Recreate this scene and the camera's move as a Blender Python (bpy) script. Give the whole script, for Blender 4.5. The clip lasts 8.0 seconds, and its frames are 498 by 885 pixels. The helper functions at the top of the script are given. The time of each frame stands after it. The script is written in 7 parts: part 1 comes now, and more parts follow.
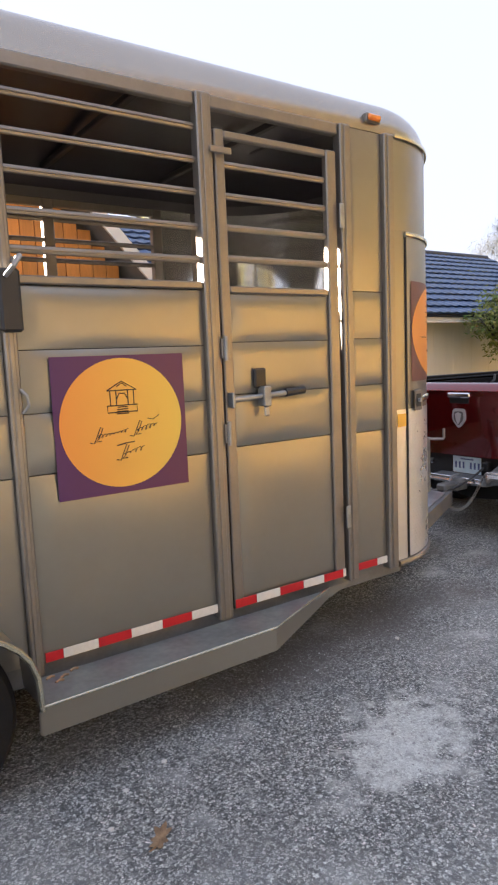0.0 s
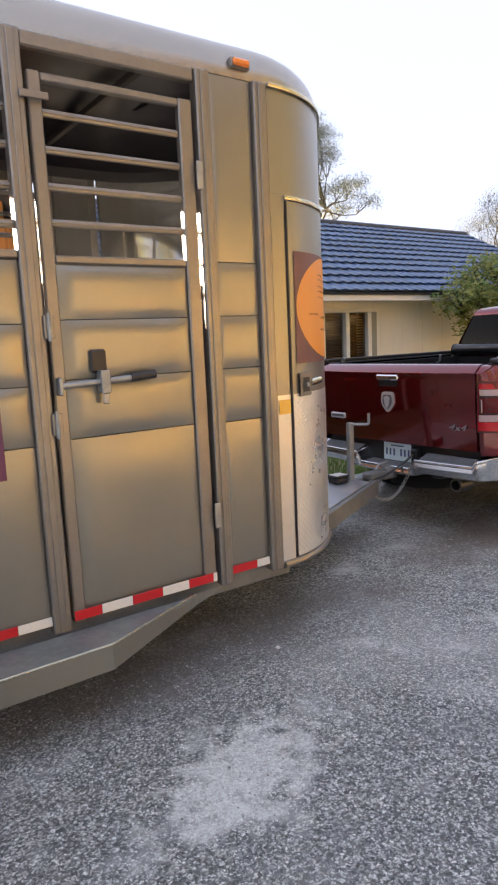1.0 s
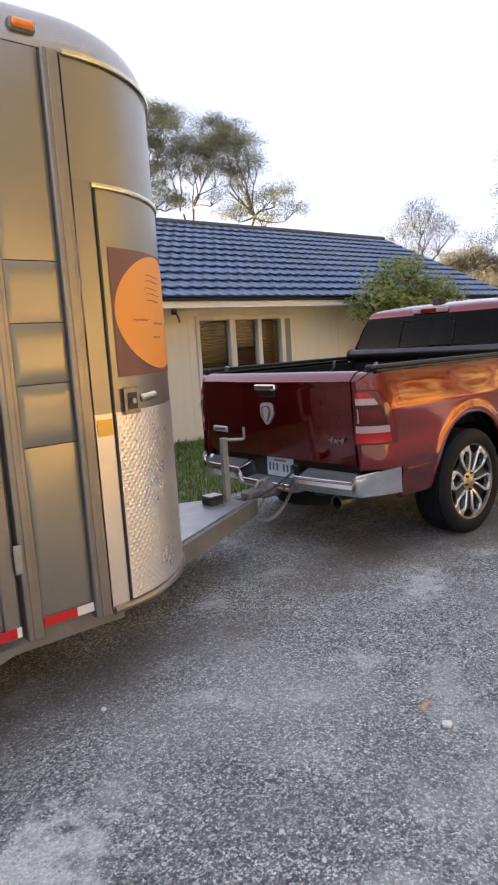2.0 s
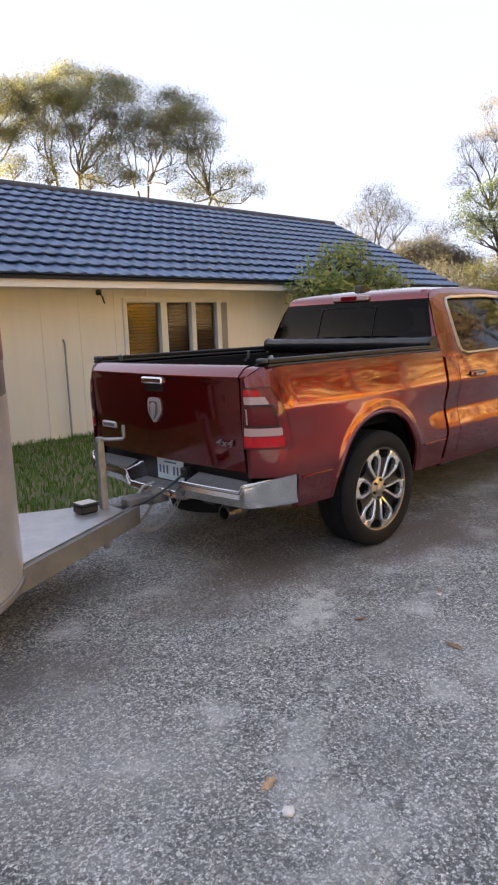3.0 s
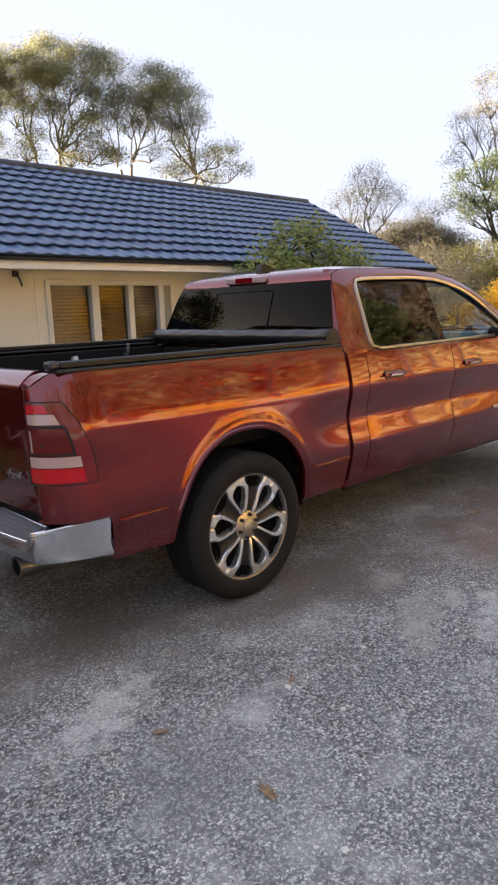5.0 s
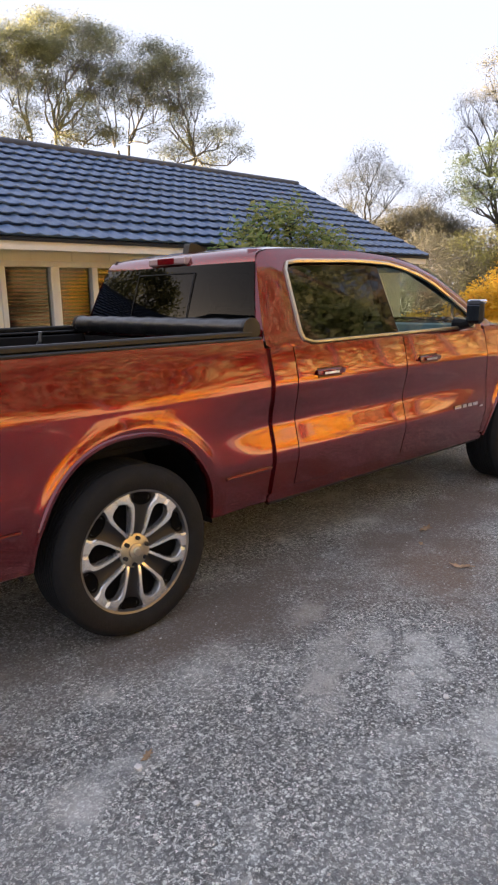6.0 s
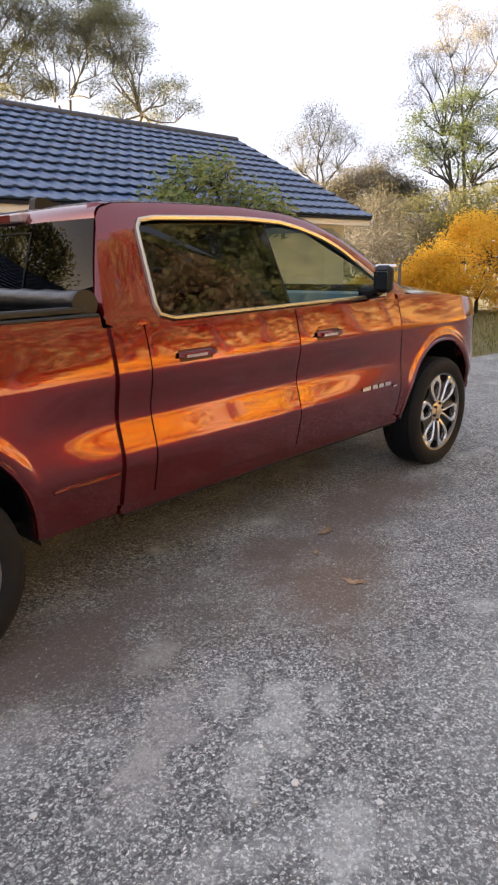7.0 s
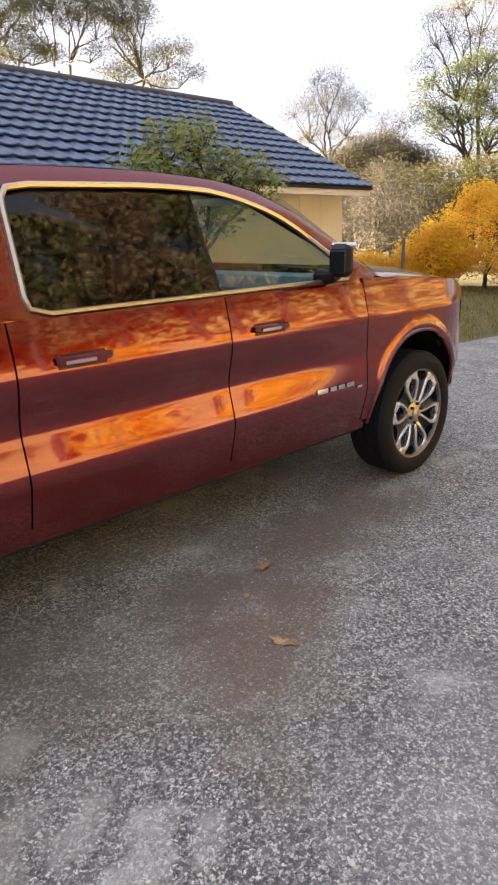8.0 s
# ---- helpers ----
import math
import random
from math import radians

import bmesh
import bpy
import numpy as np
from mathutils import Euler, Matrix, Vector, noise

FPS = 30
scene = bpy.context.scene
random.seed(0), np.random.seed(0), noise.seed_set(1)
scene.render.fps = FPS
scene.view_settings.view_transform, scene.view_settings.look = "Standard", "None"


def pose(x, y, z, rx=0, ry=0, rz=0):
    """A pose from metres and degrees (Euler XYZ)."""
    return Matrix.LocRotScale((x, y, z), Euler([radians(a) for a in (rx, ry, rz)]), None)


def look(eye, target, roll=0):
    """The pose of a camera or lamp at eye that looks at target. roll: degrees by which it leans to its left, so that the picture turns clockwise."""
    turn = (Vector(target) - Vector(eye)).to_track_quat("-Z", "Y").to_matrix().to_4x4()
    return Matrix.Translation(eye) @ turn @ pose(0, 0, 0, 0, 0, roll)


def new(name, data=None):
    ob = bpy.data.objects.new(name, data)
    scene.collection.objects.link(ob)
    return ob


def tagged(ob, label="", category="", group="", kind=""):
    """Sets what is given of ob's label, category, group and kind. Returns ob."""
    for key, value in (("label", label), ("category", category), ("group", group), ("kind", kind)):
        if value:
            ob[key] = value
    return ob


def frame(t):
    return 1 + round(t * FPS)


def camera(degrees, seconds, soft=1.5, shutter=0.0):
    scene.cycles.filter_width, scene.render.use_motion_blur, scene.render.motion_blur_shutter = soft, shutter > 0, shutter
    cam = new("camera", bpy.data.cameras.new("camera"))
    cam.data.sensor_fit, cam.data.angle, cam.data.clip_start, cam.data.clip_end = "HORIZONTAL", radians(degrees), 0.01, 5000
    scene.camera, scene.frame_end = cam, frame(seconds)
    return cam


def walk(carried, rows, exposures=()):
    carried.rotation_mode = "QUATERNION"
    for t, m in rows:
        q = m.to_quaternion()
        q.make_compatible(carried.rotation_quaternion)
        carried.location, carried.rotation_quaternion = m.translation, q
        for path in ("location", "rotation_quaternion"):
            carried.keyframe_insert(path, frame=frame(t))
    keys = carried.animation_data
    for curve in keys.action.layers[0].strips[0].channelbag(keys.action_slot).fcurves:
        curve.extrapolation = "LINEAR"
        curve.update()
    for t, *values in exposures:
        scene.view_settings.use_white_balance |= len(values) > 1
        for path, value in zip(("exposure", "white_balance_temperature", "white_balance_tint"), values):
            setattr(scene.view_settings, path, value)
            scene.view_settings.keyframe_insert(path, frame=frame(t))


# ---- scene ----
TINT = 19
cam = camera(41.2, 8.0, soft=2.2)
# eye, target and roll along the walk, in metres and degrees
PATH = [
    (0, (-0.273, -0.005, 1.564), (0.86, 1.625, 1.317), -2.4),
    (0.5, (0.124, -0.042, 1.545), (1.276, 1.571, 1.278), -2.5),
    (1, (0.479, -0.078, 1.536), (1.615, 1.54, 1.23), -2.6),
    (1.5, (0.84, -0.04, 1.538), (2.027, 1.545, 1.256), -2.5),
    (2, (1.187, -0.053, 1.511), (2.458, 1.463, 1.219), -3.7),
    (2.2, (1.344, -0.072, 1.51), (2.641, 1.422, 1.214), -3.4),
    (3.3, (2.113, 0.062, 1.515), (3.492, 1.463, 1.146), -2.1),
    (3.5, (2.246, 0.065, 1.504), (3.644, 1.445, 1.128), -2.2),
    (4, (2.605, 0.04, 1.516), (3.988, 1.436, 1.143), -0.9),
    (4.5, (2.931, 0.098, 1.502), (4.249, 1.557, 1.135), -2.2),
    (5, (3.29, 0.161, 1.513), (4.633, 1.591, 1.122), -1.9),
    (5.2, (3.435, 0.149, 1.509), (4.784, 1.57, 1.111), -1.5),
    (6.3, (4.285, 0.268, 1.497), (5.606, 1.698, 1.039), -0.7),
    (6.5, (4.438, 0.301, 1.507), (5.781, 1.697, 1.007), -0.9),
    (7, (4.872, 0.325, 1.493), (6.258, 1.666, 0.963), -1.3),
    (7.5, (5.246, 0.365, 1.494), (6.601, 1.712, 0.902), -1.9),
    (8, (5.639, 0.491, 1.509), (6.983, 1.843, 0.905), -1.3),
]
walk(cam, [(t, look(eye, target, roll)) for t, eye, target, roll in PATH],
     exposures=[(0.0, 4.06, 5850, TINT), (1.0, 4.10, 5850, TINT), (2.0, 4.15, 5900, TINT), (3.5, 4.05, 5950, TINT), (5.0, 3.98, 6000, TINT), (6.5, 4.10, 6150, TINT), (8.0, 4.18, 6450, TINT)])

# ---- light: a low sun behind the house, its shade over the drive, and the open sky ----
SUN_ELEV, SUN_AZ = radians(11.5), radians(132.0)      # azimuth from +x towards +y
sun_dir = Vector((math.cos(SUN_AZ) * math.cos(SUN_ELEV), math.sin(SUN_AZ) * math.cos(SUN_ELEV), math.sin(SUN_ELEV)))
world = bpy.data.worlds.new("sky")
scene.world = world
world.use_nodes = True
wn, wl = world.node_tree.nodes, world.node_tree.links
sky = wn.new("ShaderNodeTexSky")
sky.sky_type = "NISHITA"
sky.sun_disc = False
sky.sun_elevation, sky.sun_rotation = SUN_ELEV, radians(90.0) - SUN_AZ
sky.dust_density, sky.ozone_density = 4.5, 1.5
wn["Background"].inputs["Strength"].default_value = 0.14
# a thin even veil of high cloud over the clear sky
veil = wn.new("ShaderNodeMix")
veil.data_type = "RGBA"
veil.inputs["Factor"].default_value = 0.96
veil.inputs["B"].default_value = (0.40, 0.413, 0.44, 1)
wl.new(sky.outputs[0], veil.inputs["A"])
wl.new(veil.outputs["Result"], wn["Background"].inputs["Color"])
sun = new("sun", bpy.data.lights.new("sun", "SUN"))
sun.data.energy, sun.data.angle, sun.data.color = 2.9, radians(0.6), (1.0, 0.80, 0.52)
sun.matrix_world = look(sun_dir * 60, (0, 0, 0))


# ---- materials ----
def material(name, colour, rough=0.5, metal=0.0, spec=0.5, coat=0.0, vary=0.0, scale=8.0, colour2=None,
             bump=0.0, bump_scale=40.0, rough_vary=0.0, per_object=0.0, per_island=0.0, stretch=(1, 1, 1), coat_ior=1.5, coat_rough=0.03):
    """A principled material with two scales of noise in colour, gloss and relief."""
    m = bpy.data.materials.new(name)
    m.use_nodes = True
    n, l = m.node_tree.nodes, m.node_tree.links
    p = n["Principled BSDF"]
    p.inputs["Base Color"].default_value = (*colour, 1)
    p.inputs["Roughness"].default_value = rough
    p.inputs["Metallic"].default_value = metal
    p.inputs["Specular IOR Level"].default_value = spec
    p.inputs["Coat Weight"].default_value = coat
    p.inputs["Coat Roughness"].default_value = coat_rough
    p.inputs["Coat IOR"].default_value = coat_ior
    co = n.new("ShaderNodeTexCoord")
    mp = n.new("ShaderNodeMapping")
    mp.inputs["Scale"].default_value = stretch
    l.new(co.outputs["Object"], mp.inputs["Vector"])
    src = None
    if vary or colour2:
        a = n.new("ShaderNodeTexNoise")
        a.inputs["Scale"].default_value, a.inputs["Detail"].default_value = scale, 6
        b = n.new("ShaderNodeTexNoise")
        b.inputs["Scale"].default_value, b.inputs["Detail"].default_value = scale * 9, 3
        for t in (a, b):
            l.new(mp.outputs[0], t.inputs["Vector"])
        add = n.new("ShaderNodeMath")
        add.operation = "MULTIPLY_ADD"
        add.inputs[1].default_value, = (0.4,)
        l.new(b.outputs["Fac"], add.inputs[0])
        l.new(a.outputs["Fac"], add.inputs[2])
        rng = n.new("ShaderNodeMapRange")
        rng.inputs["From Min"].default_value, rng.inputs["From Max"].default_value = 0.45, 0.95
        l.new(add.outputs[0], rng.inputs["Value"])
        mix = n.new("ShaderNodeMix")
        mix.data_type = "RGBA"
        c2 = colour2 or tuple(c * (1 - vary) for c in colour)
        mix.inputs["A"].default_value, mix.inputs["B"].default_value = (*colour, 1), (*c2, 1)
        l.new(rng.outputs[0], mix.inputs["Factor"])
        src = mix.outputs["Result"]
        if rough_vary:
            rr = n.new("ShaderNodeMapRange")
            rr.inputs["To Min"].default_value, rr.inputs["To Max"].default_value = rough - rough_vary, rough + rough_vary
            l.new(rng.outputs[0], rr.inputs["Value"])
            l.new(rr.outputs[0], p.inputs["Roughness"])
    if per_object or per_island:
        if per_object:
            info = n.new("ShaderNodeObjectInfo").outputs["Random"]
        else:
            info = n.new("ShaderNodeNewGeometry").outputs["Random Per Island"]
        amount = per_object or per_island
        r2 = n.new("ShaderNodeMapRange")
        r2.inputs["To Min"].default_value, r2.inputs["To Max"].default_value = 1 - amount, 1 + amount
        l.new(info, r2.inputs["Value"])
        hs = n.new("ShaderNodeHueSaturation")
        hs.inputs["Color"].default_value = (*colour, 1)
        if src:
            l.new(src, hs.inputs["Color"])
        l.new(r2.outputs[0], hs.inputs["Value"])
        src = hs.outputs[0]
    if src:
        l.new(src, p.inputs["Base Color"])
    if bump:
        t = n.new("ShaderNodeTexNoise")
        t.inputs["Scale"].default_value, t.inputs["Detail"].default_value = bump_scale, 4
        l.new(mp.outputs[0], t.inputs["Vector"])
        bp = n.new("ShaderNodeBump")
        bp.inputs["Strength"].default_value, bp.inputs["Distance"].default_value = bump, 0.01
        l.new(t.outputs["Fac"], bp.inputs["Height"])
        l.new(bp.outputs[0], p.inputs["Normal"])
    return m


def pane_material(name, tint, rough=0.01, ior=1.6):
    """Thin window glass: a tinted see-through sheet with a Fresnel gloss."""
    m = bpy.data.materials.new(name)
    m.use_nodes = True
    n, l = m.node_tree.nodes, m.node_tree.links
    n.remove(n["Principled BSDF"])
    clear, gloss, weight, mix = (n.new(k) for k in ("ShaderNodeBsdfTransparent", "ShaderNodeBsdfGlossy", "ShaderNodeLayerWeight", "ShaderNodeMixShader"))
    clear.inputs["Color"].default_value = (*tint, 1)
    gloss.inputs["Roughness"].default_value = rough
    weight.inputs["Blend"].default_value = 0.5
    straight = ((ior - 1) / (ior + 1)) ** 2
    power, span = n.new("ShaderNodeMath"), n.new("ShaderNodeMath")
    power.operation, span.operation = "POWER", "MULTIPLY_ADD"
    power.inputs[1].default_value = 5.0
    l.new(weight.outputs["Facing"], power.inputs[0])
    l.new(power.outputs[0], span.inputs[0])
    span.inputs[1].default_value, span.inputs[2].default_value = 1 - straight, straight
    l.new(span.outputs[0], mix.inputs[0])
    l.new(clear.outputs[0], mix.inputs[1])
    l.new(gloss.outputs[0], mix.inputs[2])
    l.new(mix.outputs[0], n["Material Output"].inputs["Surface"])
    return m


def leaf_material(name, colour, colour2, spread=0.3):
    """Foliage: each leaf its own shade, light shining through."""
    m = bpy.data.materials.new(name)
    m.use_nodes = True
    n, l = m.node_tree.nodes, m.node_tree.links
    p = n["Principled BSDF"]
    p.inputs["Roughness"].default_value = 0.6
    geo = n.new("ShaderNodeNewGeometry")
    ramp = n.new("ShaderNodeMix")
    ramp.data_type = "RGBA"
    ramp.inputs["A"].default_value, ramp.inputs["B"].default_value = (*colour, 1), (*colour2, 1)
    l.new(geo.outputs["Random Per Island"], ramp.inputs["Factor"])
    l.new(ramp.outputs["Result"], p.inputs["Base Color"])
    tr = n.new("ShaderNodeBsdfTranslucent")
    l.new(ramp.outputs["Result"], tr.inputs["Color"])
    mix = n.new("ShaderNodeMixShader")
    mix.inputs[0].default_value = spread
    l.new(p.outputs[0], mix.inputs[1])
    l.new(tr.outputs[0], mix.inputs[2])
    l.new(mix.outputs[0], n["Material Output"].inputs["Surface"])
    return m


def ground_material():
    """Old chip-seal drive: dark binder, pale and dark chips, worn wheel tracks, dusty patches, a little soil and
    painted shade.
    """
    m = bpy.data.materials.new("chip_seal")
    m.use_nodes = True
    n, l = m.node_tree.nodes, m.node_tree.links
    p = n["Principled BSDF"]
    co = n.new("ShaderNodeTexCoord")

    def math_node(op, a, b=None, c=None):
        t = n.new("ShaderNodeMath")
        t.operation = op
        for i, v in enumerate((a, b, c)):
            if v is None:
                continue
            if isinstance(v, (int, float)):
                t.inputs[i].default_value = v
            else:
                l.new(v, t.inputs[i])
        return t.outputs[0]

    def noise_node(scale, detail=4):
        t = n.new("ShaderNodeTexNoise")
        t.inputs["Scale"].default_value, t.inputs["Detail"].default_value = scale, detail
        l.new(co.outputs["Object"], t.inputs["Vector"])
        return t.outputs["Fac"]

    def span(v, a, b, c=0.0, d=1.0):
        t = n.new("ShaderNodeMapRange")
        for k, x in zip(("From Min", "From Max", "To Min", "To Max"), (a, b, c, d)):
            t.inputs[k].default_value = x
        l.new(v, t.inputs["Value"])
        return t.outputs[0]

    def blend(fac, a, b):
        t = n.new("ShaderNodeMix")
        t.data_type = "RGBA"
        l.new(fac, t.inputs["Factor"])
        for k, v in (("A", a), ("B", b)):
            if isinstance(v, tuple):
                t.inputs[k].default_value = (*v, 1)
            else:
                l.new(v, t.inputs[k])
        return t.outputs["Result"]

    cells = n.new("ShaderNodeTexVoronoi")
    cells.inputs["Scale"].default_value = 118
    warp = n.new("ShaderNodeVectorMath")
    warp.operation = "MULTIPLY_ADD"
    wv = n.new("ShaderNodeTexNoise")
    wv.inputs["Scale"].default_value = 85
    l.new(co.outputs["Object"], wv.inputs["Vector"])
    l.new(wv.outputs["Color"], warp.inputs[0])
    warp.inputs[1].default_value = (0.028, 0.028, 0.0)
    l.new(co.outputs["Object"], warp.inputs[2])
    l.new(warp.outputs[0], cells.inputs["Vector"])
    sep = n.new("ShaderNodeSeparateColor")
    l.new(cells.outputs["Color"], sep.inputs[0])
    fine = n.new("ShaderNodeTexVoronoi")
    fine.inputs["Scale"].default_value = 150
    l.new(warp.outputs[0], fine.inputs["Vector"])
    sep2 = n.new("ShaderNodeSeparateColor")
    l.new(fine.outputs["Color"], sep2.inputs[0])
    chips = blend(span(sep.outputs[0], 0.12, 1.0), (0.115, 0.116, 0.119), (0.68, 0.68, 0.67))
    chips = blend(math_node("MULTIPLY", span(sep2.outputs[1], 0.905, 0.94), span(noise_node(5.0, 3), 0.40, 0.62, 0.15, 0.95)), chips, (0.88, 0.80, 0.81))
    binder = span(cells.outputs["Distance"], 0.35, 0.62)
    col = blend(math_node("MULTIPLY", binder, 0.75), chips, (0.035, 0.035, 0.038))
    col = blend(math_node("MULTIPLY", span(noise_node(42.0, 4), 0.50, 0.66), 0.35), col, (0.10, 0.10, 0.102))
    col = blend(math_node("MULTIPLY", span(noise_node(31.0, 5), 0.55, 0.70), 0.25), col, (0.50, 0.50, 0.51))
    # worn and fresher areas at three sizes
    col = blend(math_node("MULTIPLY", span(noise_node(0.75, 5), 0.48, 0.70), 0.40), col, (0.44, 0.435, 0.435))
    col = blend(math_node("MULTIPLY", span(noise_node(1.9, 7), 0.54, 0.70), 0.45), col, (0.14, 0.14, 0.144))
    col = blend(math_node("MULTIPLY", span(noise_node(3.4, 8), 0.56, 0.74), 0.50), col, (0.55, 0.545, 0.545))
    col = blend(math_node("MULTIPLY", span(noise_node(14.0, 5), 0.57, 0.72), 0.40), col, (0.165, 0.165, 0.17))
    # dusty pale patches and a brown soil stain, each with its own place and outline
    sepx = n.new("ShaderNodeSeparateXYZ")
    l.new(co.outputs["Object"], sepx.inputs[0])
    rag, slow = noise_node(11.0, 12), noise_node(2.6, 6)
    for cx, cy, ax, ay, turn, tone, amount in ((1.67, 1.74, 0.44, 0.25, 0.35, (0.66, 0.655, 0.64), 0.85), (4.47, 2.27, 0.36, 0.13, 0.5, (0.56, 0.555, 0.54), 0.7),
                                               (6.28, 1.81, 0.17, 0.09, 0.6, (0.54, 0.53, 0.51), 0.5), (6.32, 1.58, 0.24, 0.11, 0.7, (0.56, 0.56, 0.55), 0.6), (6.50, 1.53, 0.13, 0.07, 0.5, (0.52, 0.52, 0.51), 0.45), (6.03, 1.50, 0.15, 0.08, 0.6, (0.54, 0.53, 0.52), 0.5), (6.27, 2.19, 0.16, 0.08, 0.3, (0.52, 0.49, 0.46), 0.7), (6.02, 1.86, 0.30, 0.14, 0.5, (0.36, 0.345, 0.33), 0.7), (6.07, 1.16, 0.22, 0.10, 0.5, (0.54, 0.54, 0.53), 0.6), (5.80, 1.70, 0.22, 0.10, 0.6, (0.38, 0.365, 0.35), 0.6), (3.50, 1.50, 0.34, 0.14, 0.6, (0.46, 0.46, 0.45), 0.5),
                                               (3.1, 1.0, 0.5, 0.2, 0.3, (0.46, 0.455, 0.445), 0.45),
                                               # dark browns: soil beside the truck, plus contact shade painted under
                                               # truck and trailer
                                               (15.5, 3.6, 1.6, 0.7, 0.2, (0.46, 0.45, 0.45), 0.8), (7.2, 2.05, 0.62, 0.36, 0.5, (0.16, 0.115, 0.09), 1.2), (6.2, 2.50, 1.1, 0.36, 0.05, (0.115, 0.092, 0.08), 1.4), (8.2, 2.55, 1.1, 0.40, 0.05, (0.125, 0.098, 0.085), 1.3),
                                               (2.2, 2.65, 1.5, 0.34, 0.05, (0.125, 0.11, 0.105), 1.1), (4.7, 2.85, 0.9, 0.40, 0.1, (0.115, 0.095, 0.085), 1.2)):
        ca, sa = math.cos(turn), math.sin(turn)
        dx = math_node("SUBTRACT", sepx.outputs[0], cx)
        dy = math_node("SUBTRACT", sepx.outputs[1], cy)
        u = math_node("DIVIDE", math_node("MULTIPLY_ADD", dx, ca, math_node("MULTIPLY", dy, sa)), ax)
        v = math_node("DIVIDE", math_node("MULTIPLY_ADD", dy, ca, math_node("MULTIPLY", dx, -sa)), ay)
        r = math_node("ADD", math_node("MULTIPLY", u, u), math_node("MULTIPLY", v, v))
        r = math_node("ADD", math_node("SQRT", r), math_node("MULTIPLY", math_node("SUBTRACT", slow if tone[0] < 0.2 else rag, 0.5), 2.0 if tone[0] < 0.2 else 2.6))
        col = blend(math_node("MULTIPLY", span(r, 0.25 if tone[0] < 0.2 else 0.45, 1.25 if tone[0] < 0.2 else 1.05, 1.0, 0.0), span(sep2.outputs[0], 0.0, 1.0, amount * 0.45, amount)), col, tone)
    worn = n.new("ShaderNodeHueSaturation")
    worn.inputs["Value"].default_value = 1.38
    l.new(col, worn.inputs["Color"])
    # the local stone is a faintly green grey
    stone = n.new("ShaderNodeMix")
    stone.data_type, stone.blend_type = "RGBA", "MULTIPLY"
    stone.inputs["Factor"].default_value = 1.0
    stone.inputs["B"].default_value = (0.945, 1.0, 0.985, 1)
    l.new(worn.outputs[0], stone.inputs["A"])
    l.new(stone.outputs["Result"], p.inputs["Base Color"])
    p.inputs["Roughness"].default_value = 0.85
    h = math_node("ADD", math_node("MULTIPLY", binder, -1.0), math_node("MULTIPLY", sep.outputs[2], 0.5))
    h = math_node("ADD", h, math_node("MULTIPLY", sep2.outputs[0], 0.35))
    bp = n.new("ShaderNodeBump")
    bp.inputs["Strength"].default_value, bp.inputs["Distance"].default_value = 0.75, 0.0045
    l.new(h, bp.inputs["Height"])
    l.new(bp.outputs[0], p.inputs["Normal"])
    return m


def tread_plate_material():
    """Polished tread plate: raised lozenges in two crossing directions."""
    m = material("tread_plate", (0.93, 0.91, 0.88), 0.33, 0.8, vary=0.12, scale=3, rough_vary=0.08)
    n, l = m.node_tree.nodes, m.node_tree.links
    uv = n.new("ShaderNodeTexCoord")
    sep = n.new("ShaderNodeSeparateXYZ")
    l.new(uv.outputs["UV"], sep.inputs[0])

    def op(kind, a, b=0.0):
        t = n.new("ShaderNodeMath")
        t.operation = kind
        for i, v in enumerate((a, b)):
            if isinstance(v, (int, float)):
                t.inputs[i].default_value = v
            else:
                l.new(v, t.inputs[i])
        return t.outputs[0]
    k = 2 * math.pi / 0.070
    a = op("SINE", op("MULTIPLY", op("ADD", sep.outputs[0], sep.outputs[1]), k))
    b = op("SINE", op("MULTIPLY", op("SUBTRACT", sep.outputs[0], sep.outputs[1]), k))
    h = op("MULTIPLY", a, b)
    h = op("MAXIMUM", op("ABSOLUTE", h), 0.38)
    bp = n.new("ShaderNodeBump")
    bp.inputs["Strength"].default_value, bp.inputs["Distance"].default_value = 0.6, 0.005
    l.new(h, bp.inputs["Height"])
    l.new(bp.outputs[0], n["Principled BSDF"].inputs["Normal"])
    return m


def decal_material(name, left, right):
    """Printed vinyl whose colour runs from one side to the other (UV x)."""
    m = material(name, left, 0.45)
    n, l = m.node_tree.nodes, m.node_tree.links
    uv = n.new("ShaderNodeTexCoord")
    sep = n.new("ShaderNodeSeparateXYZ")
    l.new(uv.outputs["UV"], sep.inputs[0])
    mix = n.new("ShaderNodeMix")
    mix.data_type = "RGBA"
    mix.inputs["A"].default_value, mix.inputs["B"].default_value = (*left, 1), (*right, 1)
    l.new(sep.outputs[0], mix.inputs["Factor"])
    l.new(mix.outputs["Result"], n["Principled BSDF"].inputs["Base Color"])
    return m


M_DRIVE = ground_material()
M_LITTER = material("leaf_litter", (0.50, 0.39, 0.20), 0.8, colour2=(0.32, 0.24, 0.12), scale=0.8, vary=0.3, bump=0.6, bump_scale=14)
M_EARTH = material("lawn_earth", (0.11, 0.115, 0.045), 0.9, vary=0.4, scale=1.5, colour2=(0.19, 0.155, 0.075), bump=0.6, bump_scale=30)
M_GRASS = leaf_material("grass_blades", (0.075, 0.16, 0.02), (0.15, 0.25, 0.04), 0.35)
M_DRYGRASS = leaf_material("dry_grass", (0.17, 0.18, 0.05), (0.34, 0.29, 0.11), 0.35)
M_STONE = material("loose_chips", (0.42, 0.43, 0.43), 0.75, per_island=0.55)
M_STONE_PALE = material("pale_stone", (0.80, 0.79, 0.76), 0.7, vary=0.25, scale=60)
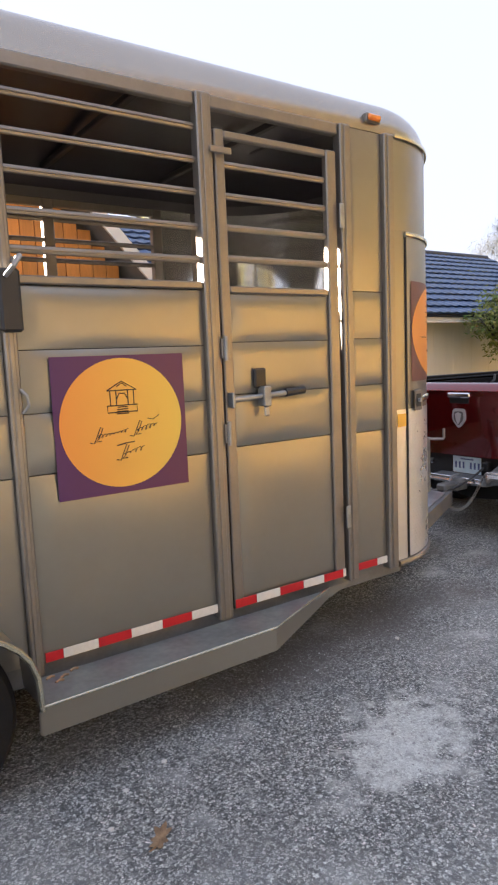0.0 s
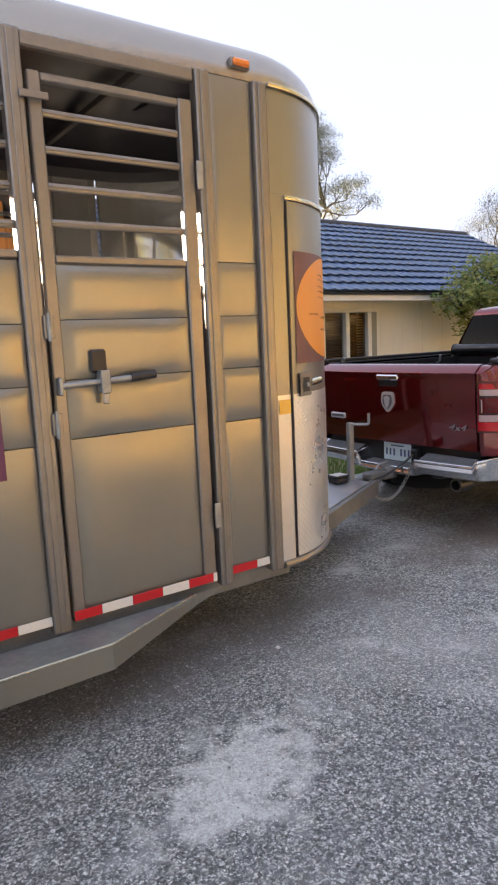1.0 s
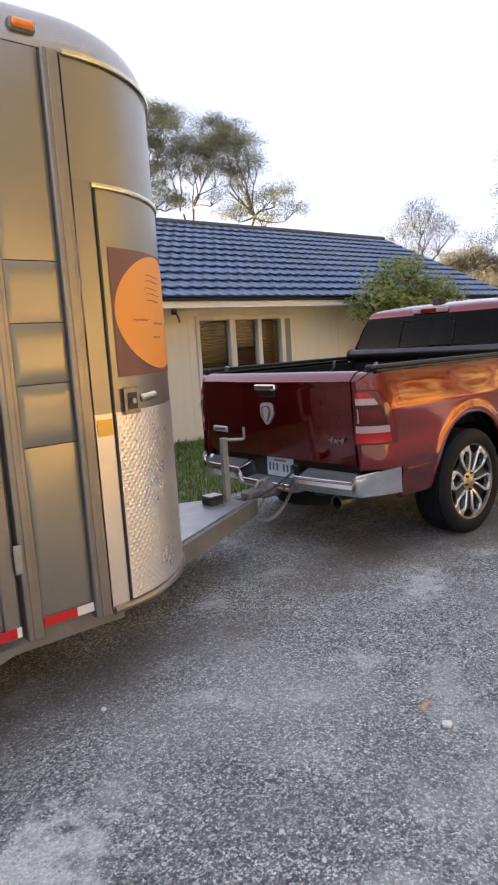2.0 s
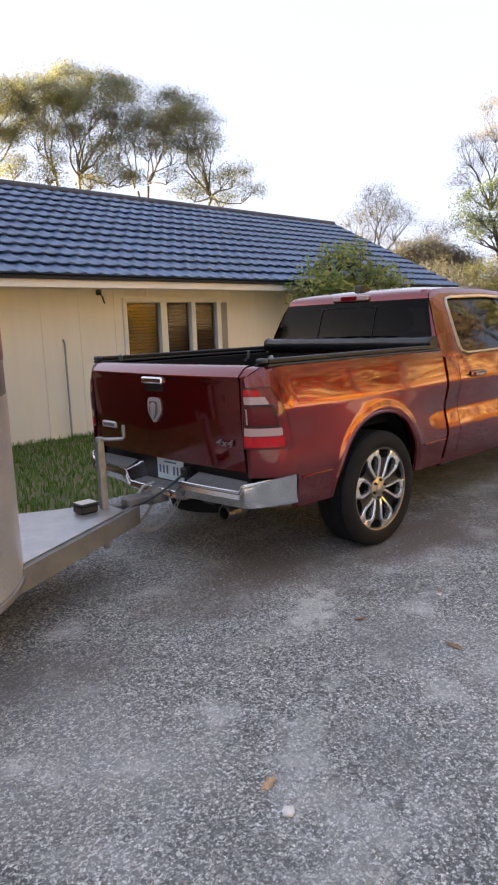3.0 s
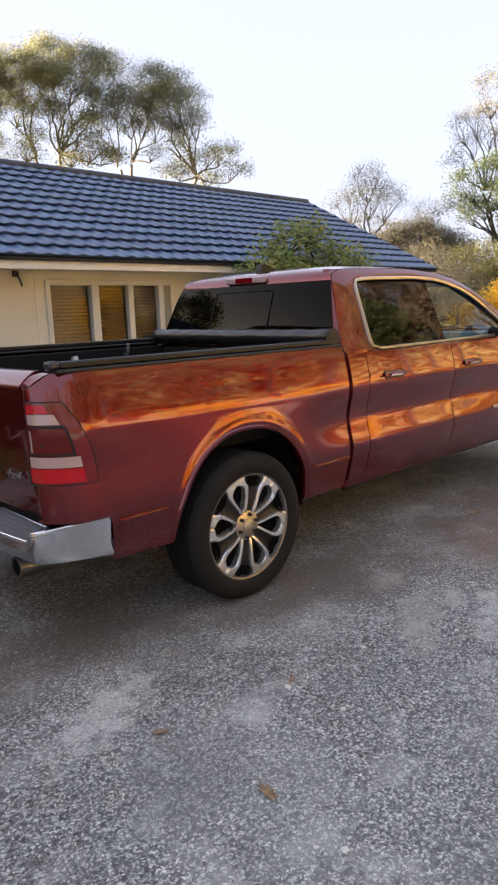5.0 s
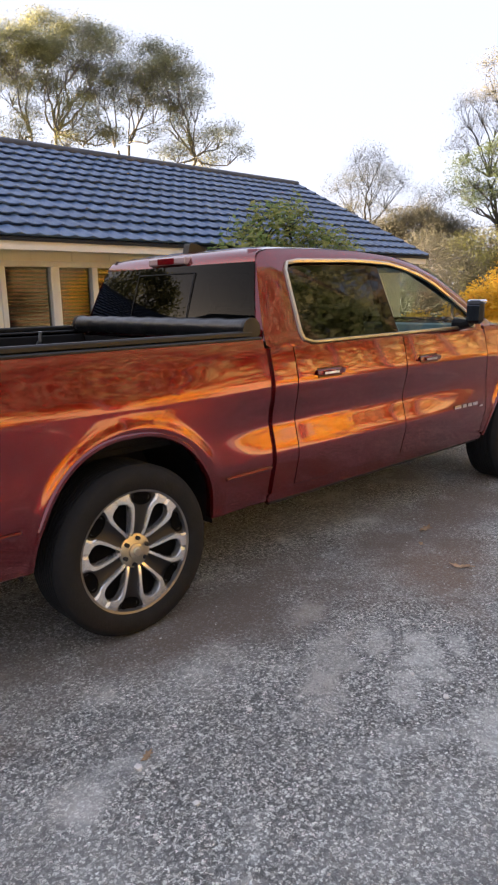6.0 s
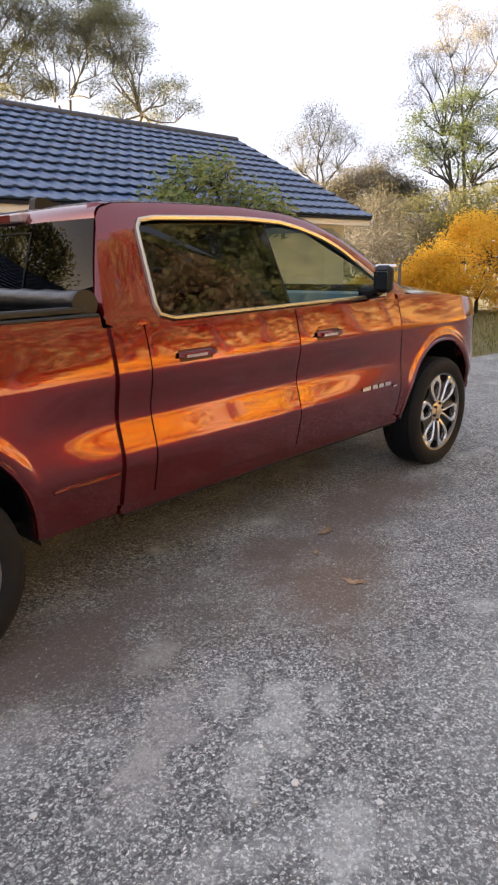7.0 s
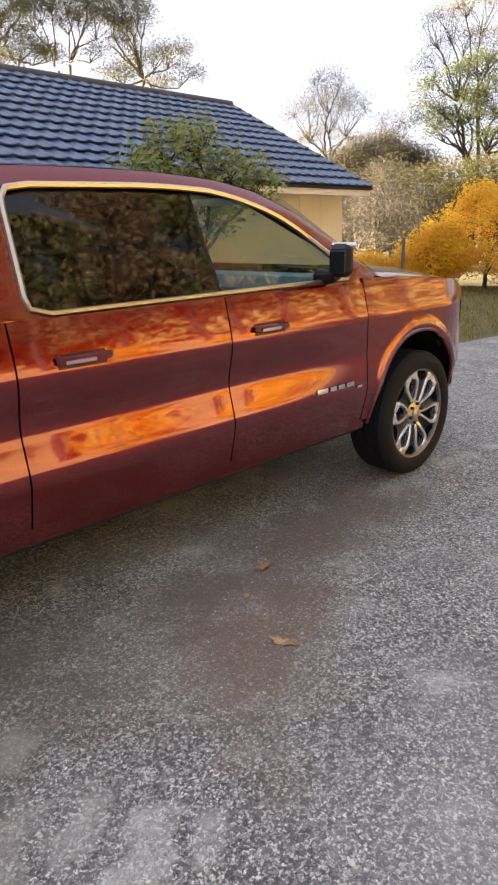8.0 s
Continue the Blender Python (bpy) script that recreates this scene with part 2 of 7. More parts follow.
M_DRYLEAF = material("dry_leaf", (0.52, 0.36, 0.21), 0.6, colour2=(0.20, 0.12, 0.065), scale=30, per_object=0.3)
M_BARK = material("bark", (0.055, 0.05, 0.045), 0.9, vary=0.5, scale=3, bump=0.8, bump_scale=12)
M_BARK_PALE = material("pale_bark", (0.20, 0.18, 0.155), 0.85, vary=0.4, scale=3, bump=0.5, bump_scale=12)
M_WALL = material("cream_boards", (0.88, 0.83, 0.70), 0.65, vary=0.1, scale=1.2, bump=0.08, bump_scale=60, stretch=(1, 1, 0.15))
M_TRIM = material("white_trim", (0.80, 0.78, 0.73), 0.5, vary=0.08, scale=4)
M_TILE = material("blue_roof_tile", (0.072, 0.128, 0.25), 0.40, spec=0.6, vary=0.25, scale=1.4, bump=0.15, bump_scale=200, per_object=0.12)
M_TILE_DARK = material("roof_underlay", (0.02, 0.022, 0.03), 0.8)
M_BLIND = material("brown_blind", (0.27, 0.125, 0.10), 0.6, vary=0.2, scale=3)
M_CEDAR = material("orange_cedar", (0.78, 0.31, 0.055), 0.5, vary=0.35, scale=2.0, stretch=(6, 6, 0.6), bump=0.2, bump_scale=20, per_object=0.15)
# dark tone made up for unseen porch walls, to dim the tailgate's reflection
M_CEDAR_DARK = material("darkened_cedar", (0.050, 0.028, 0.016), 0.6, vary=0.35, scale=2.0, stretch=(6, 6, 0.6))
M_GREYROOF = material("grey_shingle", (0.22, 0.21, 0.20), 0.8, vary=0.3, scale=6)
M_ROOM = material("dark_room", (0.10, 0.09, 0.08), 0.8)
M_WINDOW = pane_material("house_glass", (0.80, 0.80, 0.78), ior=1.34)


# ---- building blocks ----
class Geo:
    """Collects vertices and faces in world metres for one mesh."""

    def __init__(self):
        self.v, self.f, self.uv = [], [], {}

    def add(self, verts, faces):
        k = len(self.v)
        self.v += [tuple(p) for p in verts]
        self.f += [tuple(i + k for i in face) for face in faces]
        return self

    def box(self, x0, x1, y0, y1, z0, z1, c=0.004, m=None):
        """A chamfered box."""
        c = min(c, (x1 - x0) / 2.01, (y1 - y0) / 2.01, (z1 - z0) / 2.01)
        mid = ((x0 + x1) / 2, (y0 + y1) / 2, (z0 + z1) / 2)
        half = ((x1 - x0) / 2, (y1 - y0) / 2, (z1 - z0) / 2)
        verts, at = [], {}
        for sx in (-1, 1):
            for sy in (-1, 1):
                for sz in (-1, 1):
                    for a in range(3):
                        s = (sx, sy, sz)
                        at[(s, a)] = len(verts)
                        verts.append(Vector([mid[i] + s[i] * (half[i] - (0 if i == a else c)) for i in range(3)]))
        faces = []
        for a in range(3):
            b, d = (a + 1) % 3, (a + 2) % 3
            for sa in (-1, 1):
                loop = []
                for sb, sd in ((-1, -1), (1, -1), (1, 1), (-1, 1)):
                    s = [0, 0, 0]
                    s[a], s[b], s[d] = sa, sb, sd
                    loop.append(at[(tuple(s), a)])
                faces.append(loop if sa > 0 else loop[::-1])
            for sb in (-1, 1):
                for sd in (-1, 1):
                    s0, s1 = [0, 0, 0], [0, 0, 0]
                    s0[a], s1[a] = -1, 1
                    for s in (s0, s1):
                        s[b], s[d] = sb, sd
                    s0, s1 = tuple(s0), tuple(s1)
                    loop = [at[(s0, b)], at[(s1, b)], at[(s1, d)], at[(s0, d)]]
                    faces.append(loop[::-1] if sb * sd > 0 else loop)
        for s in {k[0] for k in at}:
            loop = [at[(s, 0)], at[(s, 1)], at[(s, 2)]]
            faces.append(loop if s[0] * s[1] * s[2] > 0 else loop[::-1])
        if m is not None:
            verts = [m @ p for p in verts]
        return self.add(verts, faces)

    def tube(self, points, radius, sides=8, cap=True, flat=1.0):
        """A round rod along points; radius one number or one per point; flat squeezes it along its second axis."""
        pts = [Vector(p) for p in points]
        rad = radius if isinstance(radius, (list, tuple)) else [radius] * len(pts)
        rings, up = [], None
        for i, p in enumerate(pts):
            d = (pts[min(i + 1, len(pts) - 1)] - pts[max(i - 1, 0)]).normalized()
            if up is None:
                up = Vector((0, 0, 1)) if abs(d.z) < 0.9 else Vector((1, 0, 0))
            a = (up - d * up.dot(d)).normalized()
            up = a
            b = d.cross(a)
            rings.append([p + rad[i] * (a * math.cos(2 * math.pi * k / sides) + b * flat * math.sin(2 * math.pi * k / sides)) for k in range(sides)])
        verts = [q for r in rings for q in r]
        faces = []
        for i in range(len(pts) - 1):
            for k in range(sides):
                k2 = (k + 1) % sides
                faces.append((i * sides + k, i * sides + k2, (i + 1) * sides + k2, (i + 1) * sides + k))
        if cap:
            faces.append(tuple(range(sides))[::-1])
            faces.append(tuple((len(pts) - 1) * sides + k for k in range(sides)))
        return self.add(verts, faces)

    def grid(self, rows, closed=False, uv=None):
        """A sheet through rows of points, all of one length."""
        w = len(rows[0])
        k = len(self.v)
        verts = [p for r in rows for p in r]
        faces = []
        for i in range(len(rows) - 1):
            for j in range(w if closed else w - 1):
                j2 = (j + 1) % w
                faces.append((i * w + j, i * w + j2, (i + 1) * w + j2, (i + 1) * w + j))
        if uv:
            for n, c in enumerate(c for r in uv for c in r):
                self.uv[k + n] = c
        return self.add(verts, faces)

    def lathe(self, profile, centre, axis="y", sides=48):
        """Turns (radius, along) pairs round an axis through centre."""
        rows = []
        for r, h in profile:
            ring = []
            for k in range(sides):
                a = 2 * math.pi * k / sides
                u, w = r * math.cos(a), r * math.sin(a)
                p = {"y": (u, h, w), "x": (h, u, w), "z": (u, w, h)}[axis]
                ring.append(Vector(p) + Vector(centre))
            rows.append(ring)
        return self.grid(rows, closed=True)

    def prism(self, outline, to3d, depth, bevel=0.0):
        """A flat outline (x, y pairs) swept along depth by to3d(x, y, h)."""
        n = len(outline)
        self.add([to3d(x, y, 0.0) for x, y in outline] + [to3d(x, y, depth) for x, y in outline],
                 [tuple(range(n))[::-1], tuple(range(n, 2 * n))] + [(k, (k + 1) % n, n + (k + 1) % n, n + k) for k in range(n)])
        return self

    def mesh(self, name, material, smooth=False, origin=(0, 0, 0), sharp=35):
        me = bpy.data.meshes.new(name)
        o = Vector(origin)
        me.from_pydata([Vector(p) - o for p in self.v], [], self.f)
        if self.uv:
            lay = me.uv_layers.new(name="uv")
            for lp in me.loops:
                lay.data[lp.index].uv = self.uv.get(lp.vertex_index, (0, 0))
        bm = bmesh.new()
        bm.from_mesh(me)
        bmesh.ops.recalc_face_normals(bm, faces=bm.faces)
        if smooth:
            for face in bm.faces:
                face.smooth = True
            limit = radians(sharp)
            for e in bm.edges:
                if len(e.link_faces) == 2 and e.calc_face_angle(0.0) > limit:
                    e.smooth = False
        bm.to_mesh(me)
        bm.free()
        me.materials.append(material)
        return me


def place_of(ob):
    p = Vector((0, 0, 0))
    while ob is not None:
        p += ob.location
        ob = ob.parent
    return p


def thing(name, at, label, category, group="", kind=""):
    ob = new(name)
    ob.location = at
    ob.empty_display_size = 0.1
    return tagged(ob, label, category, group, kind)


def part(name, geo, material, parent, label="", smooth=False, at=None, shadow=True):
    """One mesh under a thing or a part. Its own origin may lie at a place of its own."""
    base = place_of(parent)
    origin = Vector(at) if at is not None else base
    ob = new(name, geo.mesh(name, material, smooth, origin))
    ob.parent = parent
    ob.location = origin - base
    ob.visible_shadow = shadow
    return tagged(ob, label)


def solo(name, geo, material, label, category, smooth=False, at=(0, 0, 0), group="", kind="", shadow=True):
    """A thing of one mesh."""
    ob = new(name, geo.mesh(name, material, smooth, at))
    ob.location = at
    ob.visible_shadow = shadow
    return tagged(ob, label, category, group, kind)


def curve_at(keys, x):
    """Smooth interpolation through (x, value) keys."""
    if x <= keys[0][0]:
        return keys[0][1]
    for i in range(len(keys) - 1):
        (a, u), (b, v) = keys[i], keys[i + 1]
        if x <= b:
            d = (v - u) / (b - a)
            d0 = d if i == 0 else (v - keys[i - 1][1]) / (b - keys[i - 1][0])
            d1 = d if i + 2 >= len(keys) else (keys[i + 2][1] - u) / (keys[i + 2][0] - a)
            s = (x - a) / (b - a)
            h = b - a
            return ((2 * s**3 - 3 * s**2 + 1) * u + (s**3 - 2 * s**2 + s) * h * d0 + (3 * s**2 - 2 * s**3) * v + (s**3 - s**2) * h * d1)
    return keys[-1][1]


# ---- ground ----
def build_ground():
    g = Geo()
    ring = [(-400, -400), (400, -400), (400, 400), (-400, 400)]
    g.add([(x, y, -0.03) for x, y in ring], [(0, 1, 2, 3)])
    solo("ground", g, M_EARTH, "dull green lawn earth round the drive", "ground", kind="structure")
    rng = random.Random(5)
    edge = []
    for i in range(0, 141):
        x = -40 + i * 0.75
        y = 5.22 if x < 8 else 5.22 - 0.5 * min(1, (x - 8) / 5)
        edge.append((x, y + 0.10 * math.sin(x * 1.9) + rng.uniform(-0.05, 0.05)))
    top = [[Vector((x, -9.0 + 0.2 * math.sin(x), 0.0)) for x, _ in edge], [Vector((x, y, 0.0)) for x, y in edge],
           [Vector((x, y + 0.05, -0.035)) for x, y in edge]]
    d = Geo().grid(top)
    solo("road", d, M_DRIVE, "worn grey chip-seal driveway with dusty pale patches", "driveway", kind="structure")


build_ground()


def scatter_chips(name, count, x0, x1, y0, y1, small, large, seed, material, label):
    """Loose chips lying on the drive, as one mesh."""
    rng = random.Random(seed)
    g = Geo()
    for _ in range(count):
        x, y = rng.uniform(x0, x1), rng.uniform(y0, y1)
        if rng.random() < 0.9 and y > 2.0 + 0.15 * math.sin(5 * x) and 4.9 < x < 9.0:
            continue                                  # swept bare over the soil beside the truck
        s = small + (large - small) * rng.random() ** 3
        a = rng.uniform(0, 6.28)
        ca, sa = math.cos(a) * s, math.sin(a) * s
        f1, h = rng.uniform(0.5, 0.9), s * rng.uniform(0.4, 0.8)
        q = rng.uniform(-0.3, 0.3)
        ring = [(ca, sa), (-sa * f1 + ca * q, ca * f1 + sa * q), (-ca * 0.9, -sa * 0.9), (sa * f1, -ca * f1)]
        v = [(x + u, y + w, 0.0005) for u, w in ring] + [(x + u * 0.6, y + w * 0.6, h) for u, w in ring]
        g.add(v, [(4, 5, 6, 7), (0, 1, 5, 4), (1, 2, 6, 5), (2, 3, 7, 6), (3, 0, 4, 7)])
    me = bpy.data.meshes.new(name)
    me.from_pydata(g.v, [], g.f)
    me.materials.append(material)
    tagged(new(name, me), label, "gravel", kind="stuff")


scatter_chips("loose_gravel", 11000, -1.2, 12.5, 0.9, 5.0, 0.002, 0.0085, 11, M_STONE, "loose grey stone chips strewn on the driveway")
scatter_chips("loose_gravel", 13000, -0.2, 8.8, 0.95, 2.6, 0.002, 0.0080, 12, M_STONE, "pale stone chips worn loose along the wheel track")


def pale_stone(x, y, s, seed):
    rng = random.Random(seed)
    bm = bmesh.new()
    bmesh.ops.create_icosphere(bm, subdivisions=1, radius=s)
    g = Geo()
    for v in bm.verts:
        v.co *= rng.uniform(0.8, 1.15)
        v.co.z *= 0.6
    g.add([v.co + Vector((x, y, s * 0.45)) for v in bm.verts], [[v.index for v in f.verts] for f in bm.faces])
    bm.free()
    solo("stone", g, M_STONE_PALE, "small pale stone lying on the driveway", "stone", smooth=True, at=(x, y, 0), group="pale stones on the drive")


for n, (x, y, s) in enumerate(((3.243, 1.448, 0.024), (4.562, 1.309, 0.015), (4.515, 1.372, 0.009), (4.577, 1.693, 0.008), (5.525, 1.960, 0.014), (6.113, 1.498, 0.013),
                               (6.155, 1.676, 0.011), (6.690, 1.348, 0.012), (6.218, 1.274, 0.012), (2.404, 1.491, 0.011), (2.414, 1.320, 0.010), (2.358, 2.555, 0.014),
                               (0.607, 2.282, 0.012), (0.481, 2.125, 0.011), (0.805, 2.354, 0.013), (5.055, 1.987, 0.016), (5.094, 1.734, 0.013))):
    pale_stone(x, y - 0.13, s, n)


def fallen_leaf(x, y, size, turn, seed):
    """A curled dry oak leaf with a stalk."""
    rng = random.Random(seed)
    pts = []
    for i in range(28):
        t = i / 28 * 2 * math.pi
        r = 0.5 * (1 + 0.30 * math.cos(7 * t)) * (0.55 + 0.45 * abs(math.cos(t)))
        pts.append((r * math.cos(t) * 1.3, r * math.sin(t) * 0.9))
    c, s = math.cos(turn) * size, math.sin(turn) * size

    def lift(u, v):
        return Vector((x + u * c - v * s, y + u * s + v * c, 0.004 + size * (0.28 * v * v + 0.18 * abs(u) ** 1.5 + 0.05 * math.sin(5 * u + seed))))
    g = Geo()
    n = len(pts)
    g.add([lift(0, 0)] + [lift(u * 0.5, v * 0.5) for u, v in pts] + [lift(u, v) for u, v in pts],
          [(0, 1 + k, 1 + (k + 1) % n) for k in range(n)] + [(1 + k, 1 + n + k, 1 + n + (k + 1) % n, 1 + (k + 1) % n) for k in range(n)])
    g.tube([lift(-0.55, 0), lift(-1.05, 0.1)], size * 0.03, 5)
    solo("fallen_leaf", g, M_DRYLEAF, "curled brown oak leaf fallen on the driveway", "leaf", smooth=True, at=(x, y, 0), group="fallen leaves")


for n, (x, y, s, a) in enumerate(((0.594, 1.984, 0.085, 0.8), (3.300, 1.588, 0.055, 0.3), (4.577, 1.628, 0.06, 1.4), (7.670, 2.573, 0.085, 0.2), (7.272, 2.100, 0.075, 2.0),
                                  (7.412, 2.440, 0.04, 1.0), (4.522, 2.129, 0.045, 2.6), (5.111, 2.018, 0.04, 0.5))):
    fallen_leaf(x, y - 0.13, s, a, n)


def grass(name, patches, count, height, material, seed, label):
    rng = random.Random(seed)
    g = Geo()
    for _ in range(count):
        x0, x1, y0, y1 = rng.choice(patches)
        x, y = rng.uniform(x0, x1), rng.uniform(y0, y1)
        a, h = rng.uniform(0, 6.28), height * rng.uniform(0.5, 1.3)
        w = rng.uniform(0.004, 0.009)
        lean = Vector((math.cos(a + 1.3), math.sin(a + 1.3), 0)) * h * rng.uniform(0.1, 0.7)
        b = Vector((x, y, -0.03))
        d = Vector((math.cos(a) * w, math.sin(a) * w, 0))
        g.add([b - d, b + d, b + lean * 0.4 + d * 0.7 + Vector((0, 0, h * 0.6)), b + lean * 0.4 - d * 0.7 + Vector((0, 0, h * 0.6)), b + lean + Vector((0, 0, h))],
              [(0, 1, 2, 3), (3, 2, 4)])
    me = bpy.data.meshes.new(name)
    me.from_pydata(g.v, [], g.f)
    me.materials.append(material)
    tagged(new(name, me), label, "grass", kind="stuff")


grass("grass", [(2.5, 9.0, 5.2, 9.0)], 16000, 0.07, M_GRASS, 21, "short green lawn grass beside the driveway")
grass("dry_grass", [(11.5, 23.0, 4.85, 9.5)], 18000, 0.07, M_DRYGRASS, 22, "thin yellowing grass below the golden shrub")


# ---- house ----
# HX0: unseen left end, added that far to block the sun from the drive
HX0, HX1, HY, EAVE_Y, RIDGE_Y, EAVE_Z, RIDGE_Z = -12.0, 16.92, 9.0, 8.42, 12.3, 2.29, 4.24


def build_house():
    house = thing("house", (2.5, HY, 0), "low cream house with a blue tiled gable roof", "house")
    # front wall with its window opening, then the other walls
    wx0, wx1, wz0, wz1 = 7.84, 9.86, 0.60, 1.95
    top = 2.34
    g = Geo()
    g.box(HX0, wx0, HY, HY + 0.18, -0.1, top, 0.003)
    g.box(wx1, HX1 - 0.05, HY, HY + 0.18, -0.1, top, 0.003)
    g.box(wx0, wx1, HY, HY + 0.18, -0.1, wz0, 0.003)
    g.box(wx0, wx1, HY, HY + 0.18, wz1, top, 0.003)
    wall = part("front_wall", g, M_WALL, house, "cream painted vertical boards")
    rows = Geo()
    yb = 2 * RIDGE_Y - EAVE_Y - 0.55
    rows.box(HX0, HX0 + 0.18, HY + 0.18, yb, -0.1, top, 0.003)
    part("side_wall", rows, M_WALL, house)
    rows = Geo().box(HX1 - 0.23, HX1 - 0.05, HY + 0.18, yb, -0.1, top, 0.003)
    rows.add([(HX1 - 0.14, HY + 0.1, top), (HX1 - 0.14, yb, top), (HX1 - 0.14, RIDGE_Y, RIDGE_Z - 0.12), (HX1 - 0.06, HY + 0.1, top), (HX1 - 0.06, yb, top), (HX1 - 0.06, RIDGE_Y, RIDGE_Z - 0.12)],
             [(0, 1, 2), (3, 5, 4), (0, 3, 4, 1), (1, 4, 5, 2), (2, 5, 3, 0)])
    part("gable_wall", rows, M_WALL, house)
    part("back_wall", Geo().box(HX0, HX1, yb, yb + 0.18, -0.1, top, 0.003), M_WALL, house)
    part("ceiling_panel", Geo().box(HX0, HX1 - 0.1, HY + 0.05, yb, top + 0.005, top + 0.03, 0.002), M_ROOM, house)
    # board joints: thin battens, unevenly told apart
    for k in range(-14, 19):
        x = 7.2 + k * 0.61 - 0.18
        if x > HX1 - 0.3 or x < HX0 + 0.2:
            continue
        lo = 1.98 if wx0 - 0.06 < x < wx1 + 0.06 else -0.08
        part("batten", Geo().box(x - 0.011, x + 0.011, HY - 0.008, HY - 0.0005, lo, top - 0.12, 0.003), M_WALL, wall)
    part("frieze_board", Geo().box(HX0, HX1 - 0.05, HY - 0.022, HY - 0.0005, top - 0.14, top - 0.001, 0.004), M_TRIM, house)
    part("downpipe", Geo().tube([(6.72, HY - 0.045, -0.03), (6.72, HY - 0.045, 1.35), (6.70, HY - 0.05, 1.42)], 0.014, 10), M_PIPE, house, "thin grey conduit", smooth=True)
    # window: casing, posts, sill, panes and blinds
    win = part("window", Geo().box(wx0 - 0.07, wx1 + 0.07, HY - 0.035, HY - 0.001, wz1, wz1 + 0.075, 0.006), M_TRIM, house, "white window with a wide pane and two narrow sashes")
    for a, b in ((wx0 - 0.07, wx0 + 0.005), (8.49, 8.62), (9.13, 9.225), (9.70, 9.80)):
        part("mullion", Geo().box(a, b, HY - 0.034, HY + 0.09, wz0 + 0.001, wz1 - 0.001, 0.006), M_TRIM, win)
    part("shutter_board", Geo().box(9.802, 9.95, HY - 0.02, HY - 0.001, wz0, wz1, 0.004), M_SHUTTER, win, "narrow grey-green side panel")
    part("sill", Geo().box(wx0 - 0.1, wx1 + 0.1, HY - 0.07, HY + 0.1, wz0 - 0.05, wz0, 0.008), M_TRIM, win)
    for a, b in ((wx0 + 0.006, 8.489), (8.621, 9.129), (9.226, 9.699)):
        part("pane", Geo().box(a, b, HY + 0.045, HY + 0.049, wz0 + 0.001, wz1 - 0.001, 0.001), M_WINDOW, win, shadow=False)
        for k in range(26):
            z = wz0 + 0.02 + k * 0.051
            m = Matrix.Translation((0, HY + 0.10, z)) @ Matrix.Rotation(radians(-38), 4, "X")
            part("blind_slat", Geo().box(a + 0.01, b - 0.01, -0.022, 0.022, -0.001, 0.001, 0.0005, m), M_BLIND, win)
    part("room_wall", Geo().box(7.0, 11.0, HY + 1.6, HY + 1.65, 0.0, top, 0.002), M_ROOM, house)
    # eaves
    part("fascia", Geo().box(HX0 - 0.05, HX1 + 0.08, EAVE_Y + 0.03, EAVE_Y + 0.06, EAVE_Z - 0.165, EAVE_Z - 0.012, 0.004), M_TRIM, house, "white painted fascia board")
    part("soffit", Geo().box(HX0 - 0.05, HX1 + 0.05, EAVE_Y + 0.062, HY - 0.023, EAVE_Z - 0.13, EAVE_Z - 0.112, 0.003), M_TRIM, house)
    part("gutter_lip", Geo().box(HX0 - 0.05, HX1 + 0.09, EAVE_Y - 0.004, EAVE_Y + 0.028, EAVE_Z - 0.05, EAVE_Z - 0.016, 0.006), M_TILE_DARK, house, "dark drip edge under the tiles")
    # roof deck
    slope = (RIDGE_Z - EAVE_Z) / (RIDGE_Y - EAVE_Y)
    deck = Geo()
    prof = [(EAVE_Y, EAVE_Z - 0.014), (RIDGE_Y, RIDGE_Z - 0.014), (2 * RIDGE_Y - EAVE_Y, EAVE_Z - 0.014), (2 * RIDGE_Y - EAVE_Y, EAVE_Z - 0.06), (RIDGE_Y, RIDGE_Z - 0.06), (EAVE_Y, EAVE_Z - 0.06)]
    deck.prism(prof, lambda y, z, h: Vector((HX0 - 0.1 + h, y, z)), HX1 + 0.1 - HX0 + 0.08)
    roof = part("roof", deck, M_TILE_DARK, house, "blue pressed metal tile roof")
    # the outside lamp under the eave
    lamp = part("wall_lamp", Geo().box(7.32, 7.40, HY - 0.05, HY - 0.0005, 2.06, 2.14, 0.008), M_DARK, house, "small dark bracket lamp")
    part("lamp_arm", Geo().tube([(7.36, HY - 0.05, 2.09), (7.375, HY - 0.10, 2.03), (7.40, HY - 0.11, 1.93)], 0.012, 8), M_DARK, lamp, smooth=True)
    part("rake_trim", Geo().prism([(EAVE_Y - 0.01, EAVE_Z + 0.03), (RIDGE_Y, RIDGE_Z + 0.045), (RIDGE_Y, RIDGE_Z - 0.03), (EAVE_Y - 0.01, EAVE_Z - 0.05)],
                                  lambda y, z, h: Vector((HX1 + 0.082 + h, y, z)), 0.03), M_TILE_RIDGE, house, "dark verge strip")
    ridge = Geo()
    ridge.tube([(HX0 - 0.1, RIDGE_Y, RIDGE_Z + 0.0), (HX1 + 0.13, RIDGE_Y, RIDGE_Z + 0.0)], 0.085, 12)
    part("ridge_cap", ridge, M_TILE_RIDGE, house, "dark rounded ridge cap", smooth=True)
    return house, roof, slope


